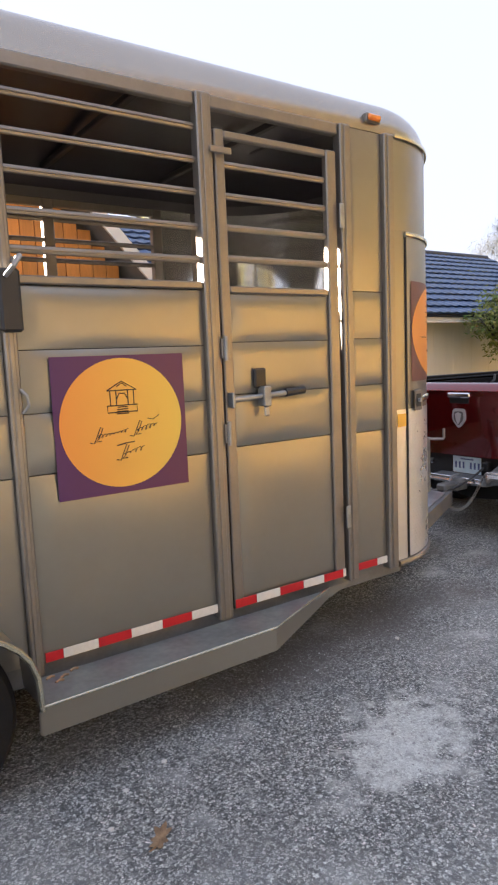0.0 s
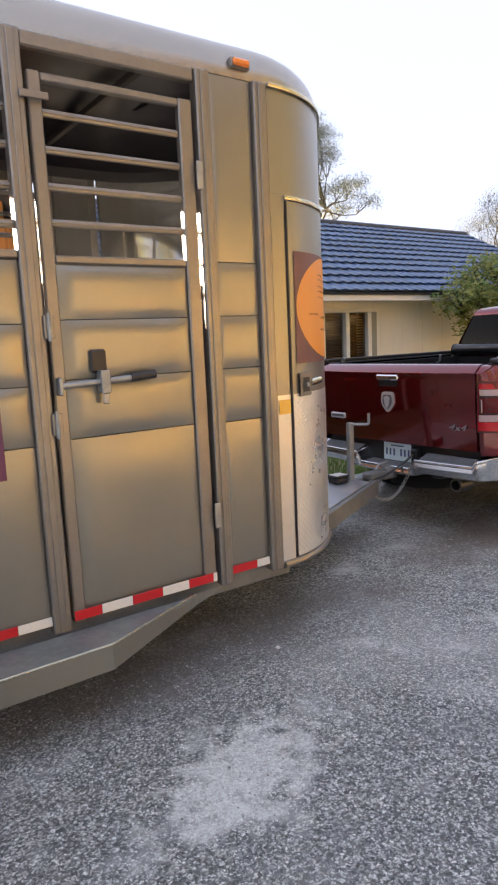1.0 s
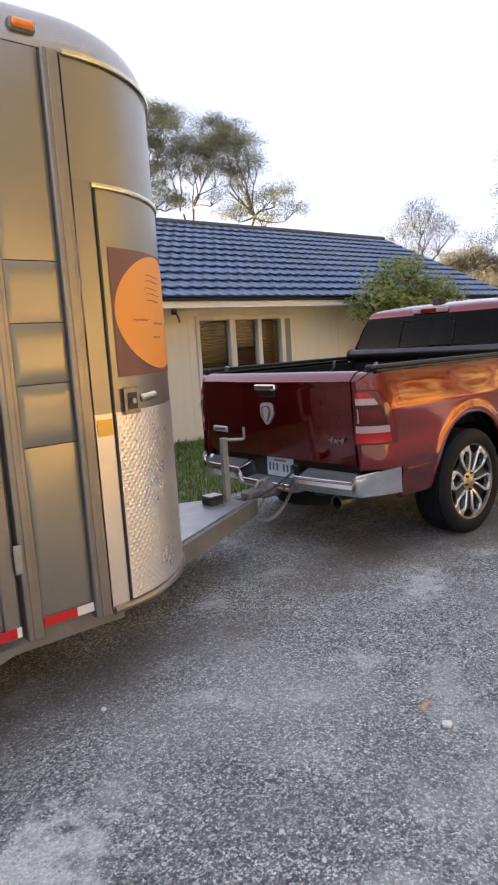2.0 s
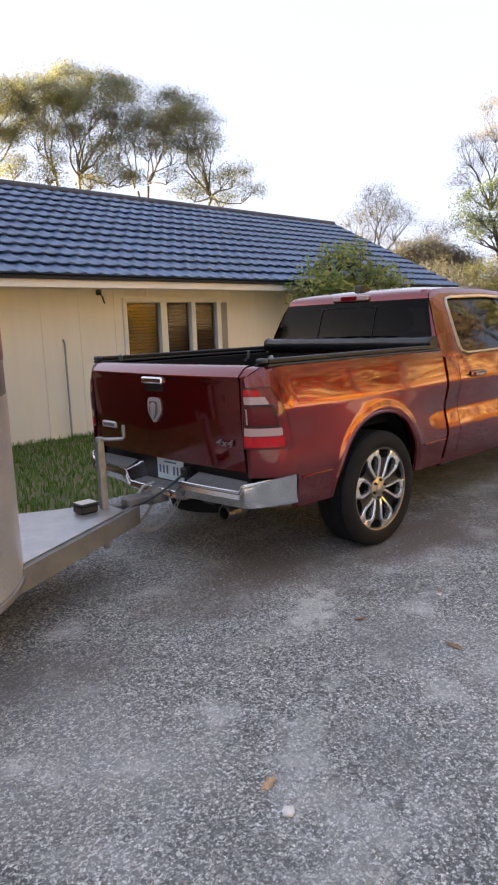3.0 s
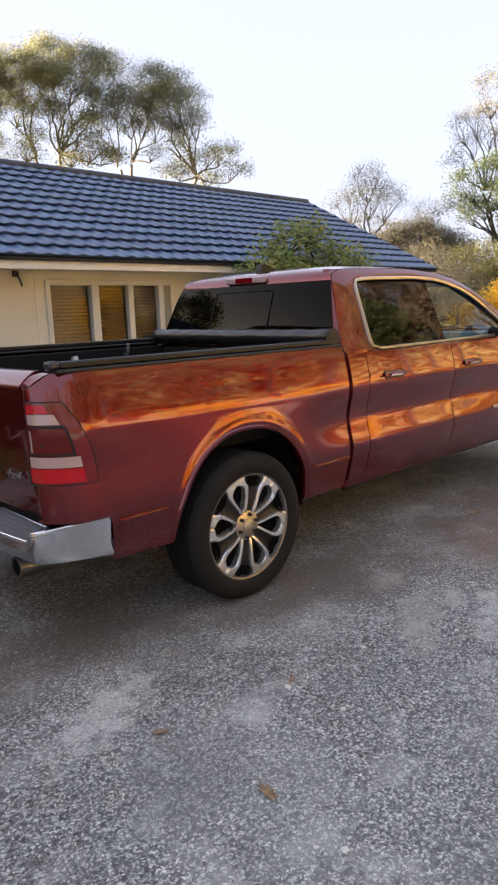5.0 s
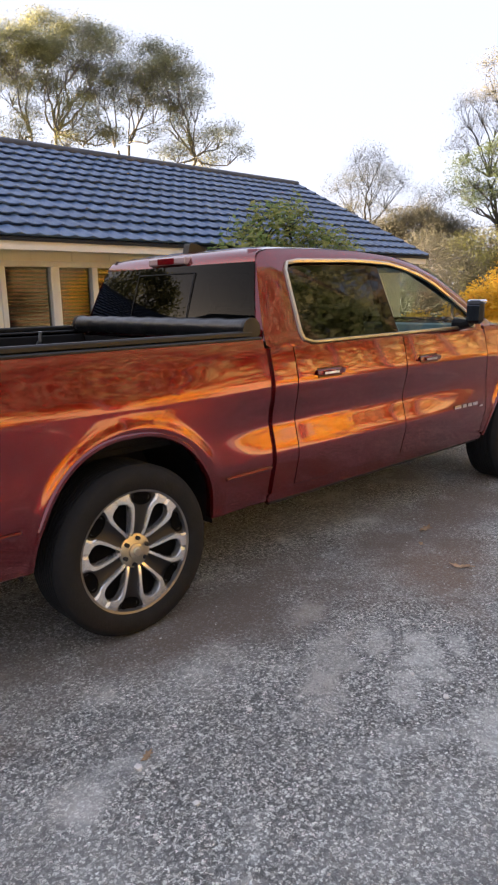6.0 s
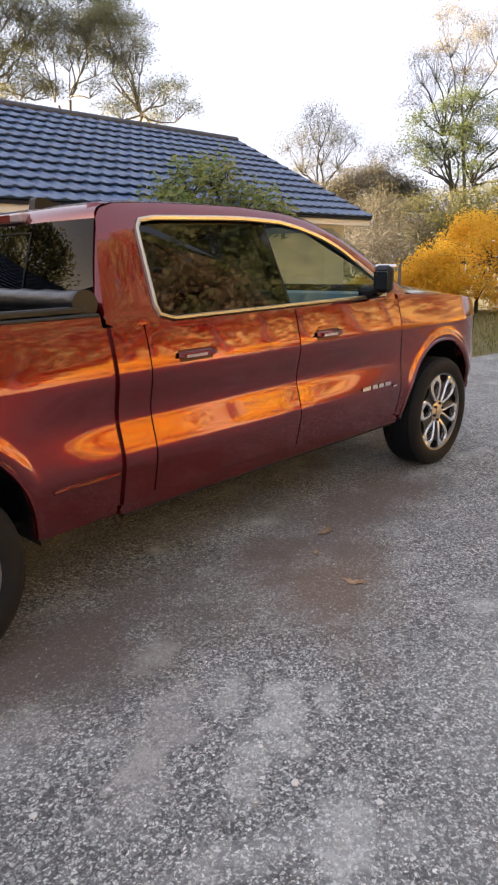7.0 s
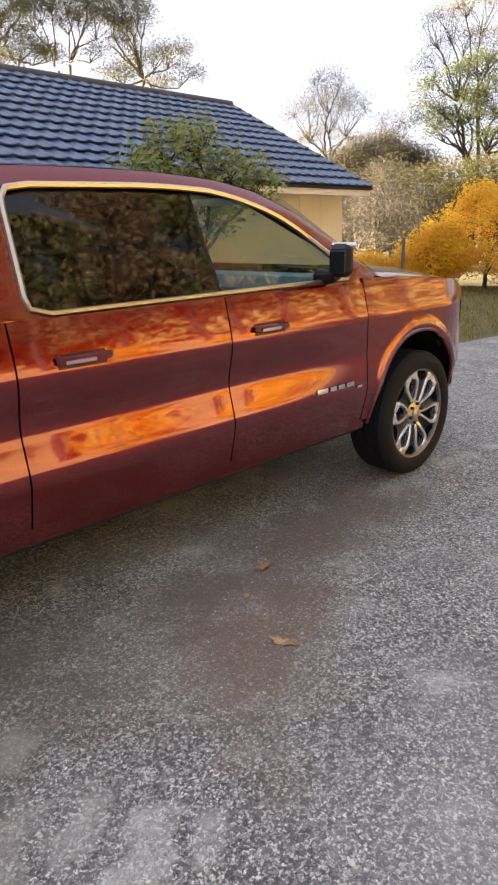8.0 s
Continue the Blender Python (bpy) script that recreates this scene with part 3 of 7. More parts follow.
M_PIPE = material("grey_pipe", (0.35, 0.36, 0.37), 0.5, vary=0.15, scale=10)
M_DARK = material("dark_metal", (0.03, 0.03, 0.032), 0.45, vary=0.2, scale=20)
M_SHUTTER = material("grey_shutter", (0.30, 0.30, 0.25), 0.6, vary=0.15, scale=10)
M_TILE_RIDGE = material("dark_ridge", (0.055, 0.06, 0.075), 0.5, vary=0.3, scale=5)
HOUSE, ROOF, SLOPE = build_house()


def build_porch():
    """The cedar entry gable that stands out from the house behind the trailer."""
    px0, px1, py, pz, peak = 0.15, 2.66, 6.4, 2.62, 3.98
    porch = thing("porch", ((px0 + px1) / 2, py, 0), "orange cedar entry porch with a grey gable roof", "porch")
    mid = (px0 + px1) / 2
    n = 18
    for k in range(n):
        a, b = px0 + (px1 - px0) * k / n, px0 + (px1 - px0) * (k + 1) / n - 0.006
        za = pz + (peak - pz) * (1 - abs((a + b) / 2 - mid) / (mid - px0)) - 0.1
        part("board", Geo().box(a, b, py, py + 0.03, 0.95, za, 0.004), M_CEDAR, porch)
    # unseen lower and side walls, coloured dark for what the tailgate mirrors
    part("base_wall", Geo().box(px0, px1 - 0.006, py + 0.004, py + 0.028, -0.03, 0.945, 0.004), M_CEDAR_DARK, porch, "unseen lower wall, darkened to dim the tailgate reflection")
    part("side_wall", Geo().box(px1 - 0.03, px1, py + 0.032, HY - 0.03, -0.03, pz - 0.05, 0.004), M_CEDAR_DARK, porch)
    part("side_wall", Geo().box(px0, px0 + 0.03, py + 0.032, HY - 0.03, -0.03, pz - 0.05, 0.004), M_CEDAR_DARK, porch)
    part("post", Geo().box(mid - 0.42, mid - 0.33, py - 0.05, py - 0.002, -0.03, 3.2, 0.008), M_TRIM, porch, "white post")
    over, t = 0.34, (peak - pz) / (mid - px0)
    for s in (-1, 1):
        ex = mid + s * (mid - px0 + over)
        ez = pz - over * t
        prof = [(mid, peak), (ex, ez), (ex, ez + 0.09), (mid, peak + 0.09)]
        part("roof_slope", Geo().prism(prof, lambda x, z, h: Vector((x, py - 0.30 + h, z)), HY - py + 0.25), M_GREYROOF, porch, "grey shingled slope")
        trim = [(mid, peak - 0.05), (ex, ez - 0.05), (ex, ez + 0.12), (mid, peak + 0.12)]
        part("rake_board", Geo().prism(trim, lambda x, z, h: Vector((x, py - 0.335 + h, z)), 0.03), M_TRIM, porch, "white rake board")


build_porch()


# ---- horse trailer ----
TY, TC, TW = 2.556, 3.576, 1.02          # near side, centre line, half width
TZ0, TZ1, TTOP, TR = 0.37, 2.71, 2.93, 0.22
NX, NA = 2.52, 0.81                      # where the nose begins, and how far it reaches
TBACK = -2.9
M_SKIN = material("tan_metallic_paint", (0.30, 0.29, 0.255), 0.32, 0.70, vary=0.08, scale=2.5, rough_vary=0.02, bump=0.2, bump_scale=3.0)
M_POST = material("grey_anodised_post", (0.30, 0.275, 0.245), 0.38, 0.7, vary=0.18, scale=6, rough_vary=0.08)
M_ROOFSKIN = material("roof_skin", (0.42, 0.38, 0.32), 0.24, 0.85, vary=0.1, scale=2, bump=0.12, bump_scale=2.5)
M_LINING = material("bare_metal_lining", (0.90, 0.89, 0.86), 0.09, 0.75, vary=0.08, scale=3)
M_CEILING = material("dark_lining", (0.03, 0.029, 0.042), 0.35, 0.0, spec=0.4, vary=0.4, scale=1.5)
M_RED = material("red_reflector", (0.55, 0.015, 0.02), 0.3, vary=0.15, scale=60)
M_WHITE = material("white_reflector", (0.78, 0.77, 0.72), 0.35, vary=0.1, scale=60)
M_AMBER = material("amber_lens", (0.85, 0.24, 0.02), 0.2, coat=0.6)
M_AMBERPALE = material("pale_amber_lens", (0.90, 0.50, 0.05), 0.25, coat=0.5)
M_STEP = material("worn_step_plate", (0.33, 0.36, 0.36), 0.45, 0.5, vary=0.35, scale=4, rough_vary=0.12, bump=0.1, bump_scale=20)
M_TREAD = tread_plate_material()
M_NOSESTRIP = material("bright_corner_strip", (0.80, 0.78, 0.74), 0.36, 0.8, vary=0.12, scale=3, rough_vary=0.08)
M_STRIP = material("bright_trim", (0.70, 0.66, 0.50), 0.25, 0.9, vary=0.1, scale=8)
M_PURPLE = decal_material("purple_vinyl", (0.085, 0.022, 0.11), (0.13, 0.035, 0.085))
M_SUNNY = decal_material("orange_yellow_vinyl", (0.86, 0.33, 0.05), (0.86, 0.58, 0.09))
M_DULLPURPLE = material("faded_mauve_vinyl", (0.20, 0.085, 0.07), 0.45, vary=0.2, scale=6)
M_ORANGE = decal_material("orange_vinyl", (0.83, 0.33, 0.05), (0.80, 0.35, 0.04))
M_INK = material("black_ink", (0.03, 0.022, 0.02), 0.5)
M_RUBBER = material("tyre_rubber", (0.014, 0.014, 0.015), 0.8, spec=0.25, vary=0.3, scale=20, bump=0.2, bump_scale=80)
M_GALV = material("galvanised_steel", (0.42, 0.43, 0.43), 0.5, 0.8, vary=0.25, scale=14, rough_vary=0.1)
M_FRAME = material("grey_frame_paint", (0.24, 0.24, 0.235), 0.55, 0.3, vary=0.3, scale=8)
M_BLACKBOX = material("black_plastic", (0.02, 0.02, 0.022), 0.4, vary=0.2, scale=30)
M_ALU = material("aluminium_deck", (0.62, 0.64, 0.66), 0.4, 0.8, vary=0.2, scale=8, rough_vary=0.1)


def nose_at(th, z, out=0.0):
    """A place on the rounded nose: th 0 at the near side, 90 at the front, 180 at the far side."""
    a = radians(th)
    nx, ny = math.sin(a) / NA, -math.cos(a) / TW
    k = math.hypot(nx, ny)
    return Vector((NX + NA * math.sin(a) + out * nx / k, TC - TW * math.cos(a) + out * ny / k, z))


def panel(x0, x1, z0, z1, y, bulge=0.006, side=1):
    """A thin sheet that swells between its edges and is a little dented. side: 1 near wall, -1 far wall."""
    nu, nv = 14, 12
    g = Geo()
    rows = []
    for i in range(nv + 1):
        v = i / nv
        row = []
        for j in range(nu + 1):
            u = j / nu
            x, z = x0 + (x1 - x0) * u, z0 + (z1 - z0) * v
            edge = (1 - (2 * v - 1) ** 4) * (1 - (2 * u - 1) ** 20)
            b = bulge * edge * (0.75 + 0.5 * v) + 0.0016 * edge * (math.sin(6.1 * x + 9.0 * z) + math.sin(11.0 * x - 5.0 * z + 1.0))
            row.append(Vector((x, y - side * b, z)))
        rows.append(row)
    g.grid(rows)
    back = y + side * 0.03
    g.box(x0, x1, min(back, back + side * 0.004), max(back, back + side * 0.004), z0, z1, 0.001)
    n = len(g.v)
    edge = [rows[0][0], rows[0][-1], rows[-1][-1], rows[-1][0]]
    b4 = [Vector((p.x, back, p.z)) for p in edge]
    g.add(edge + b4, [(0, 1, 5, 4), (1, 2, 6, 5), (2, 3, 7, 6), (3, 0, 4, 7)])
    return g


def side_wall(tr, side):
    """Posts, sheets, slatted openings and reflectors of one side. side: 1 near, -1 far."""
    y = TY if side > 0 else 2 * TC - TY

    def yy(a, b):
        """A span from a metres proud of the skin to b metres behind it."""
        return (y - a, y + b) if side > 0 else (y - b, y + a)

    posts = [(-2.86, -2.78), (-1.35, -1.27), (0.410, 0.460), (1.285, 1.360), (2.112, 2.182), (2.422, 2.496)]
    for a, b in posts:
        g = Geo().box(a, b, *yy(0.030, 0.03), TZ0 - 0.01, TZ1, 0.006)
        g.box(a + (b - a) * 0.30, b - (b - a) * 0.30, *yy(0.036, -0.030), TZ0 - 0.005, TZ1 - 0.01, 0.003)
        part("post", g, M_POST, tr, "ribbed grey metal post")
    bays = [(-2.78, -1.27 - 0.08), (-1.27, 0.410), (0.460, 1.285)]
    if side < 0:
        bays.append((1.360, 2.112))
    seams = [TZ0 + 0.03, 1.152, 1.392, 1.636, 1.880]
    for a, b in bays:
        for z0, z1 in zip(seams, seams[1:]):
            part("side_sheet", panel(a + 0.002, b - 0.002, z0 + 0.002, z1 - 0.002, y, 0.011, side), M_SKIN, tr, smooth=True)
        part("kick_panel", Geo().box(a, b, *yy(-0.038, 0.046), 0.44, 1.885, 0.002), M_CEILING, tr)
        part("window_sill", Geo().box(a, b, *yy(0.018, 0.03), 1.882, 1.915, 0.006), M_POST, tr)
        part("top_rail", Geo().box(a, b, *yy(0.012, 0.03), 2.655, TZ1, 0.006), M_POST, tr)
        for z in (2.573, 2.435, 2.300, 2.152, 2.012):
            g = Geo().tube([(a, y + side * 0.012, z), (b, y + side * 0.012, z)], 0.016, 10, flat=0.6)
            g.box(a, b, y - 0.003 - side * 0.002, y + 0.003 - side * 0.002, z - 0.003, z + 0.003, 0.001)
            part("window_bar", g, M_POST, tr, smooth=True)
    # bright sheet behind the nose post
    for z0, z1 in ((0.40, 1.153), (1.153, 1.405), (1.405, 1.651), (1.651, 1.896), (1.896, TZ1)):
        part("side_sheet", panel(2.184, 2.420, z0 + 0.002, z1 - 0.002, y, 0.009, side), M_SKIN, tr, smooth=True)
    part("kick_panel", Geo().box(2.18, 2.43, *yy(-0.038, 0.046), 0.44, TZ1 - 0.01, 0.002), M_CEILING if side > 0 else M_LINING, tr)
    # reflector strips
    x, red = 0.470, True
    spans = [(0.470, 1.285), (2.190, 2.420)] + ([(1.360, 2.112)] if side < 0 else [])
    for s0, s1 in spans:
        x = s0
        first = (0.544 if s0 < 1 else None)
        while x < s1 - 0.01:
            e = min(s1, first if first else x + 0.150)
            first = None
            part("reflector_strip", Geo().box(x + 0.0005, e - 0.0005, *yy(0.0105, -0.0075), 0.398, 0.438, 0.0008), M_RED if red else M_WHITE, tr,
                 "red reflector strip" if red else "white reflector strip")
            red = not red
            x = e
        red = True


def build_trailer():
    tr = thing("horse_trailer", (0.0, TC, 0), "tan metallic slatted horse trailer with rounded nose", "trailer")
    side_wall(tr, 1)
    side_wall(tr, -1)
    # the escape door on the near side
    d0, d1 = 1.377, 2.092
    door = part("side_door", Geo().box(d0, d0 + 0.052, TY - 0.018, TY + 0.02, 0.385, 2.575, 0.006), M_POST, tr, "hinged tan side door with slatted upper half")
    part("door_stile", Geo().box(d1 - 0.066, d1, TY - 0.018, TY + 0.02, 0.385, 2.575, 0.006), M_POST, door)
    part("door_rail", Geo().box(d0 + 0.053, d1 - 0.067, TY - 0.016, TY + 0.018, 2.540, 2.573, 0.006), M_POST, door)
    part("door_rail", Geo().box(d0 + 0.053, d1 - 0.067, TY - 0.016, TY + 0.018, 1.868, 1.900, 0.006), M_POST, door)
    for z in (2.432, 2.297, 2.160, 2.024):
        g = Geo().tube([(d0 + 0.05, TY + 0.008, z), (d1 - 0.064, TY + 0.008, z)], 0.016, 10, flat=0.6)
        g.box(d0 + 0.05, d1 - 0.064, TY - 0.006, TY - 0.001, z - 0.003, z + 0.003, 0.001)
        part("window_bar", g, M_POST, door, smooth=True)
    for z0, z1 in ((0.40, 1.163), (1.163, 1.406), (1.406, 1.648), (1.648, 1.868)):
        part("door_sheet", panel(d0 + 0.054, d1 - 0.068, z0 + 0.002, z1 - 0.002, TY - 0.002, 0.011), M_SKIN, door, smooth=True)
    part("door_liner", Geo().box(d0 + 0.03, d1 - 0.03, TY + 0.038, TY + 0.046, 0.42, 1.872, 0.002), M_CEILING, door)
    x, red = d0, True
    for e in (1.500, 1.645, 1.795, 1.935, 2.070, 2.091):
        part("reflector_strip", Geo().box(x + 0.0005, e - 0.0005, TY - 0.0225, TY - 0.0185, 0.395, 0.437, 0.0008), M_RED if red else M_WHITE, door,
             "red reflector strip" if red else "white reflector strip")
        x, red = e, not red
    for a, b in ((1.352, 1.390), (2.080, 2.118)):
        part("door_jamb", Geo().box(a, b, TY + 0.0315, TY + 0.0370, 0.40, 1.80, 0.002), M_POST, tr)
    part("top_rail", Geo().box(1.361, 2.111, TY - 0.014, TY + 0.03, 2.655, TZ1, 0.006), M_POST, tr)
    part("hinge", Geo().box(1.335, 1.445, TY - 0.050, TY - 0.040, 2.461, 2.489, 0.003), M_POST, tr, "flat strap hinge")
    for z in (1.62, 1.235):
        h = part("hinge", Geo().box(1.350, 1.392, TY - 0.046, TY - 0.037, z - 0.045, z + 0.045, 0.003), M_POST, tr)
        part("hinge_pin", Geo().tube([(1.368, TY - 0.05, z - 0.055), (1.368, TY - 0.05, z + 0.055)], 0.010, 8), M_GALV, h, smooth=True)
    for z in (2.26, 0.72):
        part("door_stop", Geo().box(2.086, 2.118, TY - 0.044, TY - 0.0365, z - 0.06, z + 0.06, 0.003), M_GALV, tr)
    # bolt latch with its padlock
    latch = part("latch", Geo().tube([(1.385, TY - 0.045, 1.385), (1.80, TY - 0.045, 1.405)], 0.013, 10), M_GALV, tr, "sliding bolt latch", smooth=True)
    part("latch_guide", Geo().box(1.56, 1.60, TY - 0.07, TY - 0.012, 1.345, 1.44, 0.004), M_GALV, latch)
    part("latch_guide", Geo().box(1.385, 1.40, TY - 0.065, TY - 0.019, 1.35, 1.42, 0.004), M_GALV, latch)
    part("latch_grip", Geo().tube([(1.70, TY - 0.046, 1.402), (1.815, TY - 0.046, 1.409)], 0.019, 10), M_DARK, latch, "black grip", smooth=True)
    part("latch_drop", Geo().box(1.565, 1.592, TY - 0.062, TY - 0.05, 1.30, 1.345, 0.004), M_GALV, latch)
    part("padlock_cover", Geo().box(1.535, 1.605, TY - 0.03, TY - 0.012, 1.43, 1.525, 0.008), M_BLACKBOX, latch, "black rubber flap")
    # strap bracket hung on the rear post
    br = part("tie_bracket", Geo().box(0.395, 0.475, TY - 0.075, TY - 0.040, 1.70, 1.93, 0.01), M_DARK, tr, "dark hanging bracket")
    part("bracket_hook", Geo().tube([(0.42, TY - 0.08, 1.90), (0.44, TY - 0.12, 1.93), (0.47, TY - 0.10, 1.97), (0.46, TY - 0.04, 1.96)], 0.010, 8), M_GALV, br, smooth=True)
    part("tie_ring", Geo().tube([(0.452, TY - 0.04, 1.49), (0.47, TY - 0.055, 1.465), (0.475, TY - 0.055, 1.43), (0.455, TY - 0.04, 1.40)], 0.006, 8), M_GALV, tr, smooth=True)
    part("floor_frame", Geo().box(-2.7, 2.5, TC - 0.80, TC + 0.80, 0.265, 0.372, 0.01), M_DARK, tr, "dark underside frame")
    # roof: rounded edges all round, with the nose
    def ring(off, z):
        pts = []
        for x in (TBACK + off, -1.0, 1.0, 2.0):
            pts.append(Vector((x, TY + off, z)))
        for k in range(0, 37):
            p = nose_at(180 * k / 36, z, -off)
            pts.append(p)
        for x in (2.0, 1.0, -1.0, TBACK + off):
            pts.append(Vector((x, 2 * TC - TY - off, z)))
        return pts
    rows = [ring(0.03, TZ1 - 0.005), ring(0.0, TZ1 + 0.002)]
    for k in range(1, 10):
        a = radians(10 * k)
        rows.append(ring(TR * (1 - math.cos(a)), TZ1 + TR * math.sin(a)))
    for off, dz in ((0.35, 0.012), (0.6, 0.025), (0.9, 0.032)):
        rows.append(ring(off, TTOP + dz))
    g = Geo().grid(rows, closed=True)
    n = len(rows[0])
    g.f.append(tuple(len(g.v) - n + k for k in range(n)))
    part("roof", g, M_ROOFSKIN, tr, "smooth rounded metal roof", smooth=True)
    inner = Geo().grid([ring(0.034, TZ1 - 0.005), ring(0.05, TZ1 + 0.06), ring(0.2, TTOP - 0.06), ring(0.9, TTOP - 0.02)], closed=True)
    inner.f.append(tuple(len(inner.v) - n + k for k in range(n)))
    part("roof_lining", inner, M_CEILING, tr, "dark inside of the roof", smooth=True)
    for x in (-2.0, -1.2, -0.4, 0.4, 1.25, 2.1):
        part("roof_bow", Geo().box(x - 0.02, x + 0.02, TY + 0.2, 2 * TC - TY - 0.2, TTOP - 0.09, TTOP - 0.055, 0.005), M_DARK, tr)
    lamp = part("marker_lamp", Geo().box(2.325, 2.415, TY - 0.026, TY - 0.004, 2.762, 2.795, 0.009), M_AMBER, tr, "amber side marker lamp")
    part("lamp_base", Geo().box(2.318, 2.422, TY - 0.010, TY + 0.02, 2.757, 2.800, 0.004), M_POST, lamp)
    # nose skin: a fixed strip, the locker door and the front, in tan above and tread plate below
    def nose_sheet(th0, th1, z0, z1, out=0.0, n=24, nz=6):
        rows, uv, s = [], [], []
        acc = 0.0
        prev = None
        for k in range(n + 1):
            p = nose_at(th0 + (th1 - th0) * k / n, 0, out)
            acc += (p - prev).length if prev is not None else 0
            prev = p
            s.append(acc)
        for i in range(nz + 1):
            z = z0 + (z1 - z0) * i / nz
            rows.append([nose_at(th0 + (th1 - th0) * k / n, z, out) for k in range(n + 1)])
            uv.append([(s[k], z) for k in range(n + 1)])
        return Geo().grid(rows, uv=uv)
    part("nose_sheet", nose_sheet(-0.3, 180.3, 2.228, TZ1, 0.0, 48), M_SKIN, tr, smooth=True)
    part("nose_sheet", nose_sheet(-0.3, 6.0, 1.252, 2.2275, 0.0, 4), M_SKIN, tr, smooth=True)
    part("tread_sheet", nose_sheet(-0.3, 6.0, TZ0, 1.2515, 0.001, 4), M_NOSESTRIP, tr, "bright smooth corner strip", smooth=True)
    locker = part("locker_door", nose_sheet(7.0, 110.0, 1.252, 2.205, 0.006, 36), M_SKIN, tr, "curved front locker door", smooth=True)
    part("tread_sheet", nose_sheet(7.0, 110.0, TZ0 + 0.02, 1.2515, 0.008, 36), M_TREAD, locker, "bright tread plate lower panel", smooth=True)
    part("nose_sheet", nose_sheet(111.0, 180.3, 1.252, 2.2275, 0.0, 24), M_SKIN, tr, smooth=True)
    part("tread_sheet", nose_sheet(111.0, 180.3, TZ0, 1.2515, 0.001, 24), M_TREAD, tr, smooth=True)
    part("nose_lining", nose_sheet(-0.3, 180.3, TZ0, TZ1, -0.03, 36), M_LINING, tr, "grey lining inside the nose", smooth=True)
    for th0, th1, z in ((0, 180, 2.715), (5.5, 111.5, 2.214)):
        pts = [nose_at(th0 + (th1 - th0) * k / 32, z, 0.010) for k in range(33)]
        part("trim_strip", Geo().tube(pts, 0.013, 8, flat=0.6), M_STRIP, tr, "bright metal trim strip", smooth=True)
    pts = [nose_at(6.5, z, 0.004) for z in (TZ0 + 0.03, 2.2)]
    part("door_seal", Geo().tube(pts, 0.006, 6), M_BLACKBOX, tr, "black rubber seal")
    pts = [nose_at(180 * k / 32, TZ0 - 0.005, 0.002) for k in range(33)]
    part("bottom_rail", Geo().tube(pts, 0.02, 8), M_POST, tr, smooth=True)
    # paddle latch of the locker
    lt = part("paddle_latch", Geo().grid([[nose_at(th, z, o) for th in (10.0, 10.4, 16.3, 16.7)] for z, o in ((1.235, 0.010), (1.238, 0.022), (1.352, 0.022), (1.355, 0.010))]), M_POST, locker, "square paddle latch")
    part("latch_bar", Geo().tube([nose_at(17.5, 1.30, 0.02), nose_at(26, 1.306, 0.02)], 0.018, 8, flat=0.4), M_STRIP, locker, smooth=True)
    lt2 = Geo().grid([[nose_at(th, z, 0.024) for th in (11.4, 15.4)] for z in (1.258, 1.332)])
    part("latch_cup", lt2, M_DARK, locker)
    part("latch_key", Geo().tube([nose_at(13.2, 1.295, 0.024), nose_at(13.2, 1.295, 0.038)], 0.012, 10), M_GALV, locker, smooth=True)
    part("corner_lamp", nose_sheet(0.2, 5.6, 1.155, 1.228, 0.006, 4, 2), M_AMBERPALE, tr, "amber corner reflector", smooth=True)
    # round vinyl picture on the nose
    def disc(centre_th, centre_z, r_s, r_z, out, n=48):
        step = 0.0
        g = Geo()
        ring_pts, uvs = [], []
        rings = 5
        allr, alluv = [], []
        for i in range(rings + 1):
            f = i / rings
            row, ru = [], []
            for k in range(n):
                a = 2 * math.pi * k / n
                row.append(nose_at(centre_th + r_s * f * math.cos(a), centre_z + r_z * f * math.sin(a), out))
                ru.append((0.5 + 0.5 * f * math.cos(a), 0.5 + 0.5 * f * math.sin(a)))
            allr.append(row)
            alluv.append(ru)
        return g.grid(allr, closed=True, uv=alluv)
    part("sticker_back", nose_sheet(9.4, 62.0, 1.405, 1.965, 0.009, 24), M_DULLPURPLE, locker, "faded mauve square sticker", smooth=True)
    part("sticker_disc", disc(36.0, 1.69, 26.0, 0.265, 0.0105), M_ORANGE, locker, "round orange sticker", smooth=True)
    for z, a, b in ((1.86, 27, 37), (1.835, 27, 38), (1.80, 26, 37), (1.775, 27, 38), (1.745, 27, 37)):
        part("sticker_line", Geo().tube([nose_at(a + (b - a) * k / 6, z + 0.004 * math.sin(k), 0.012) for k in range(7)], 0.0012, 5), M_INK, locker)
    for z, a, b in ((1.655, 18, 27), (1.64, 30, 40), (1.575, 29, 36)):
        part("sticker_line", Geo().tube([nose_at(a + (b - a) * k / 9, z + 0.006 * math.sin(2.4 * k), 0.012) for k in range(10)], 0.0010, 5), M_INK, locker)
    # square picture on the side: purple field, shaded disc, bandstand drawing and written lines
    sx0, sx1, sz0, sz1 = 0.572, 1.159, 1.037, 1.606
    ys = TY - 0.0195
    g = Geo()
    g.grid([[Vector((sx0, ys, sz0)), Vector((sx1, ys, sz0))], [Vector((sx0, ys, sz1)), Vector((sx1, ys, sz1))]], uv=[[(0, 0), (1, 0)], [(0, 1), (1, 1)]])
    sticker = part("sticker", g, M_PURPLE, tr, "purple square sticker with a shaded orange disc")
    cx, cz, rr = 0.865, 1.328, 0.272
    g = Geo()
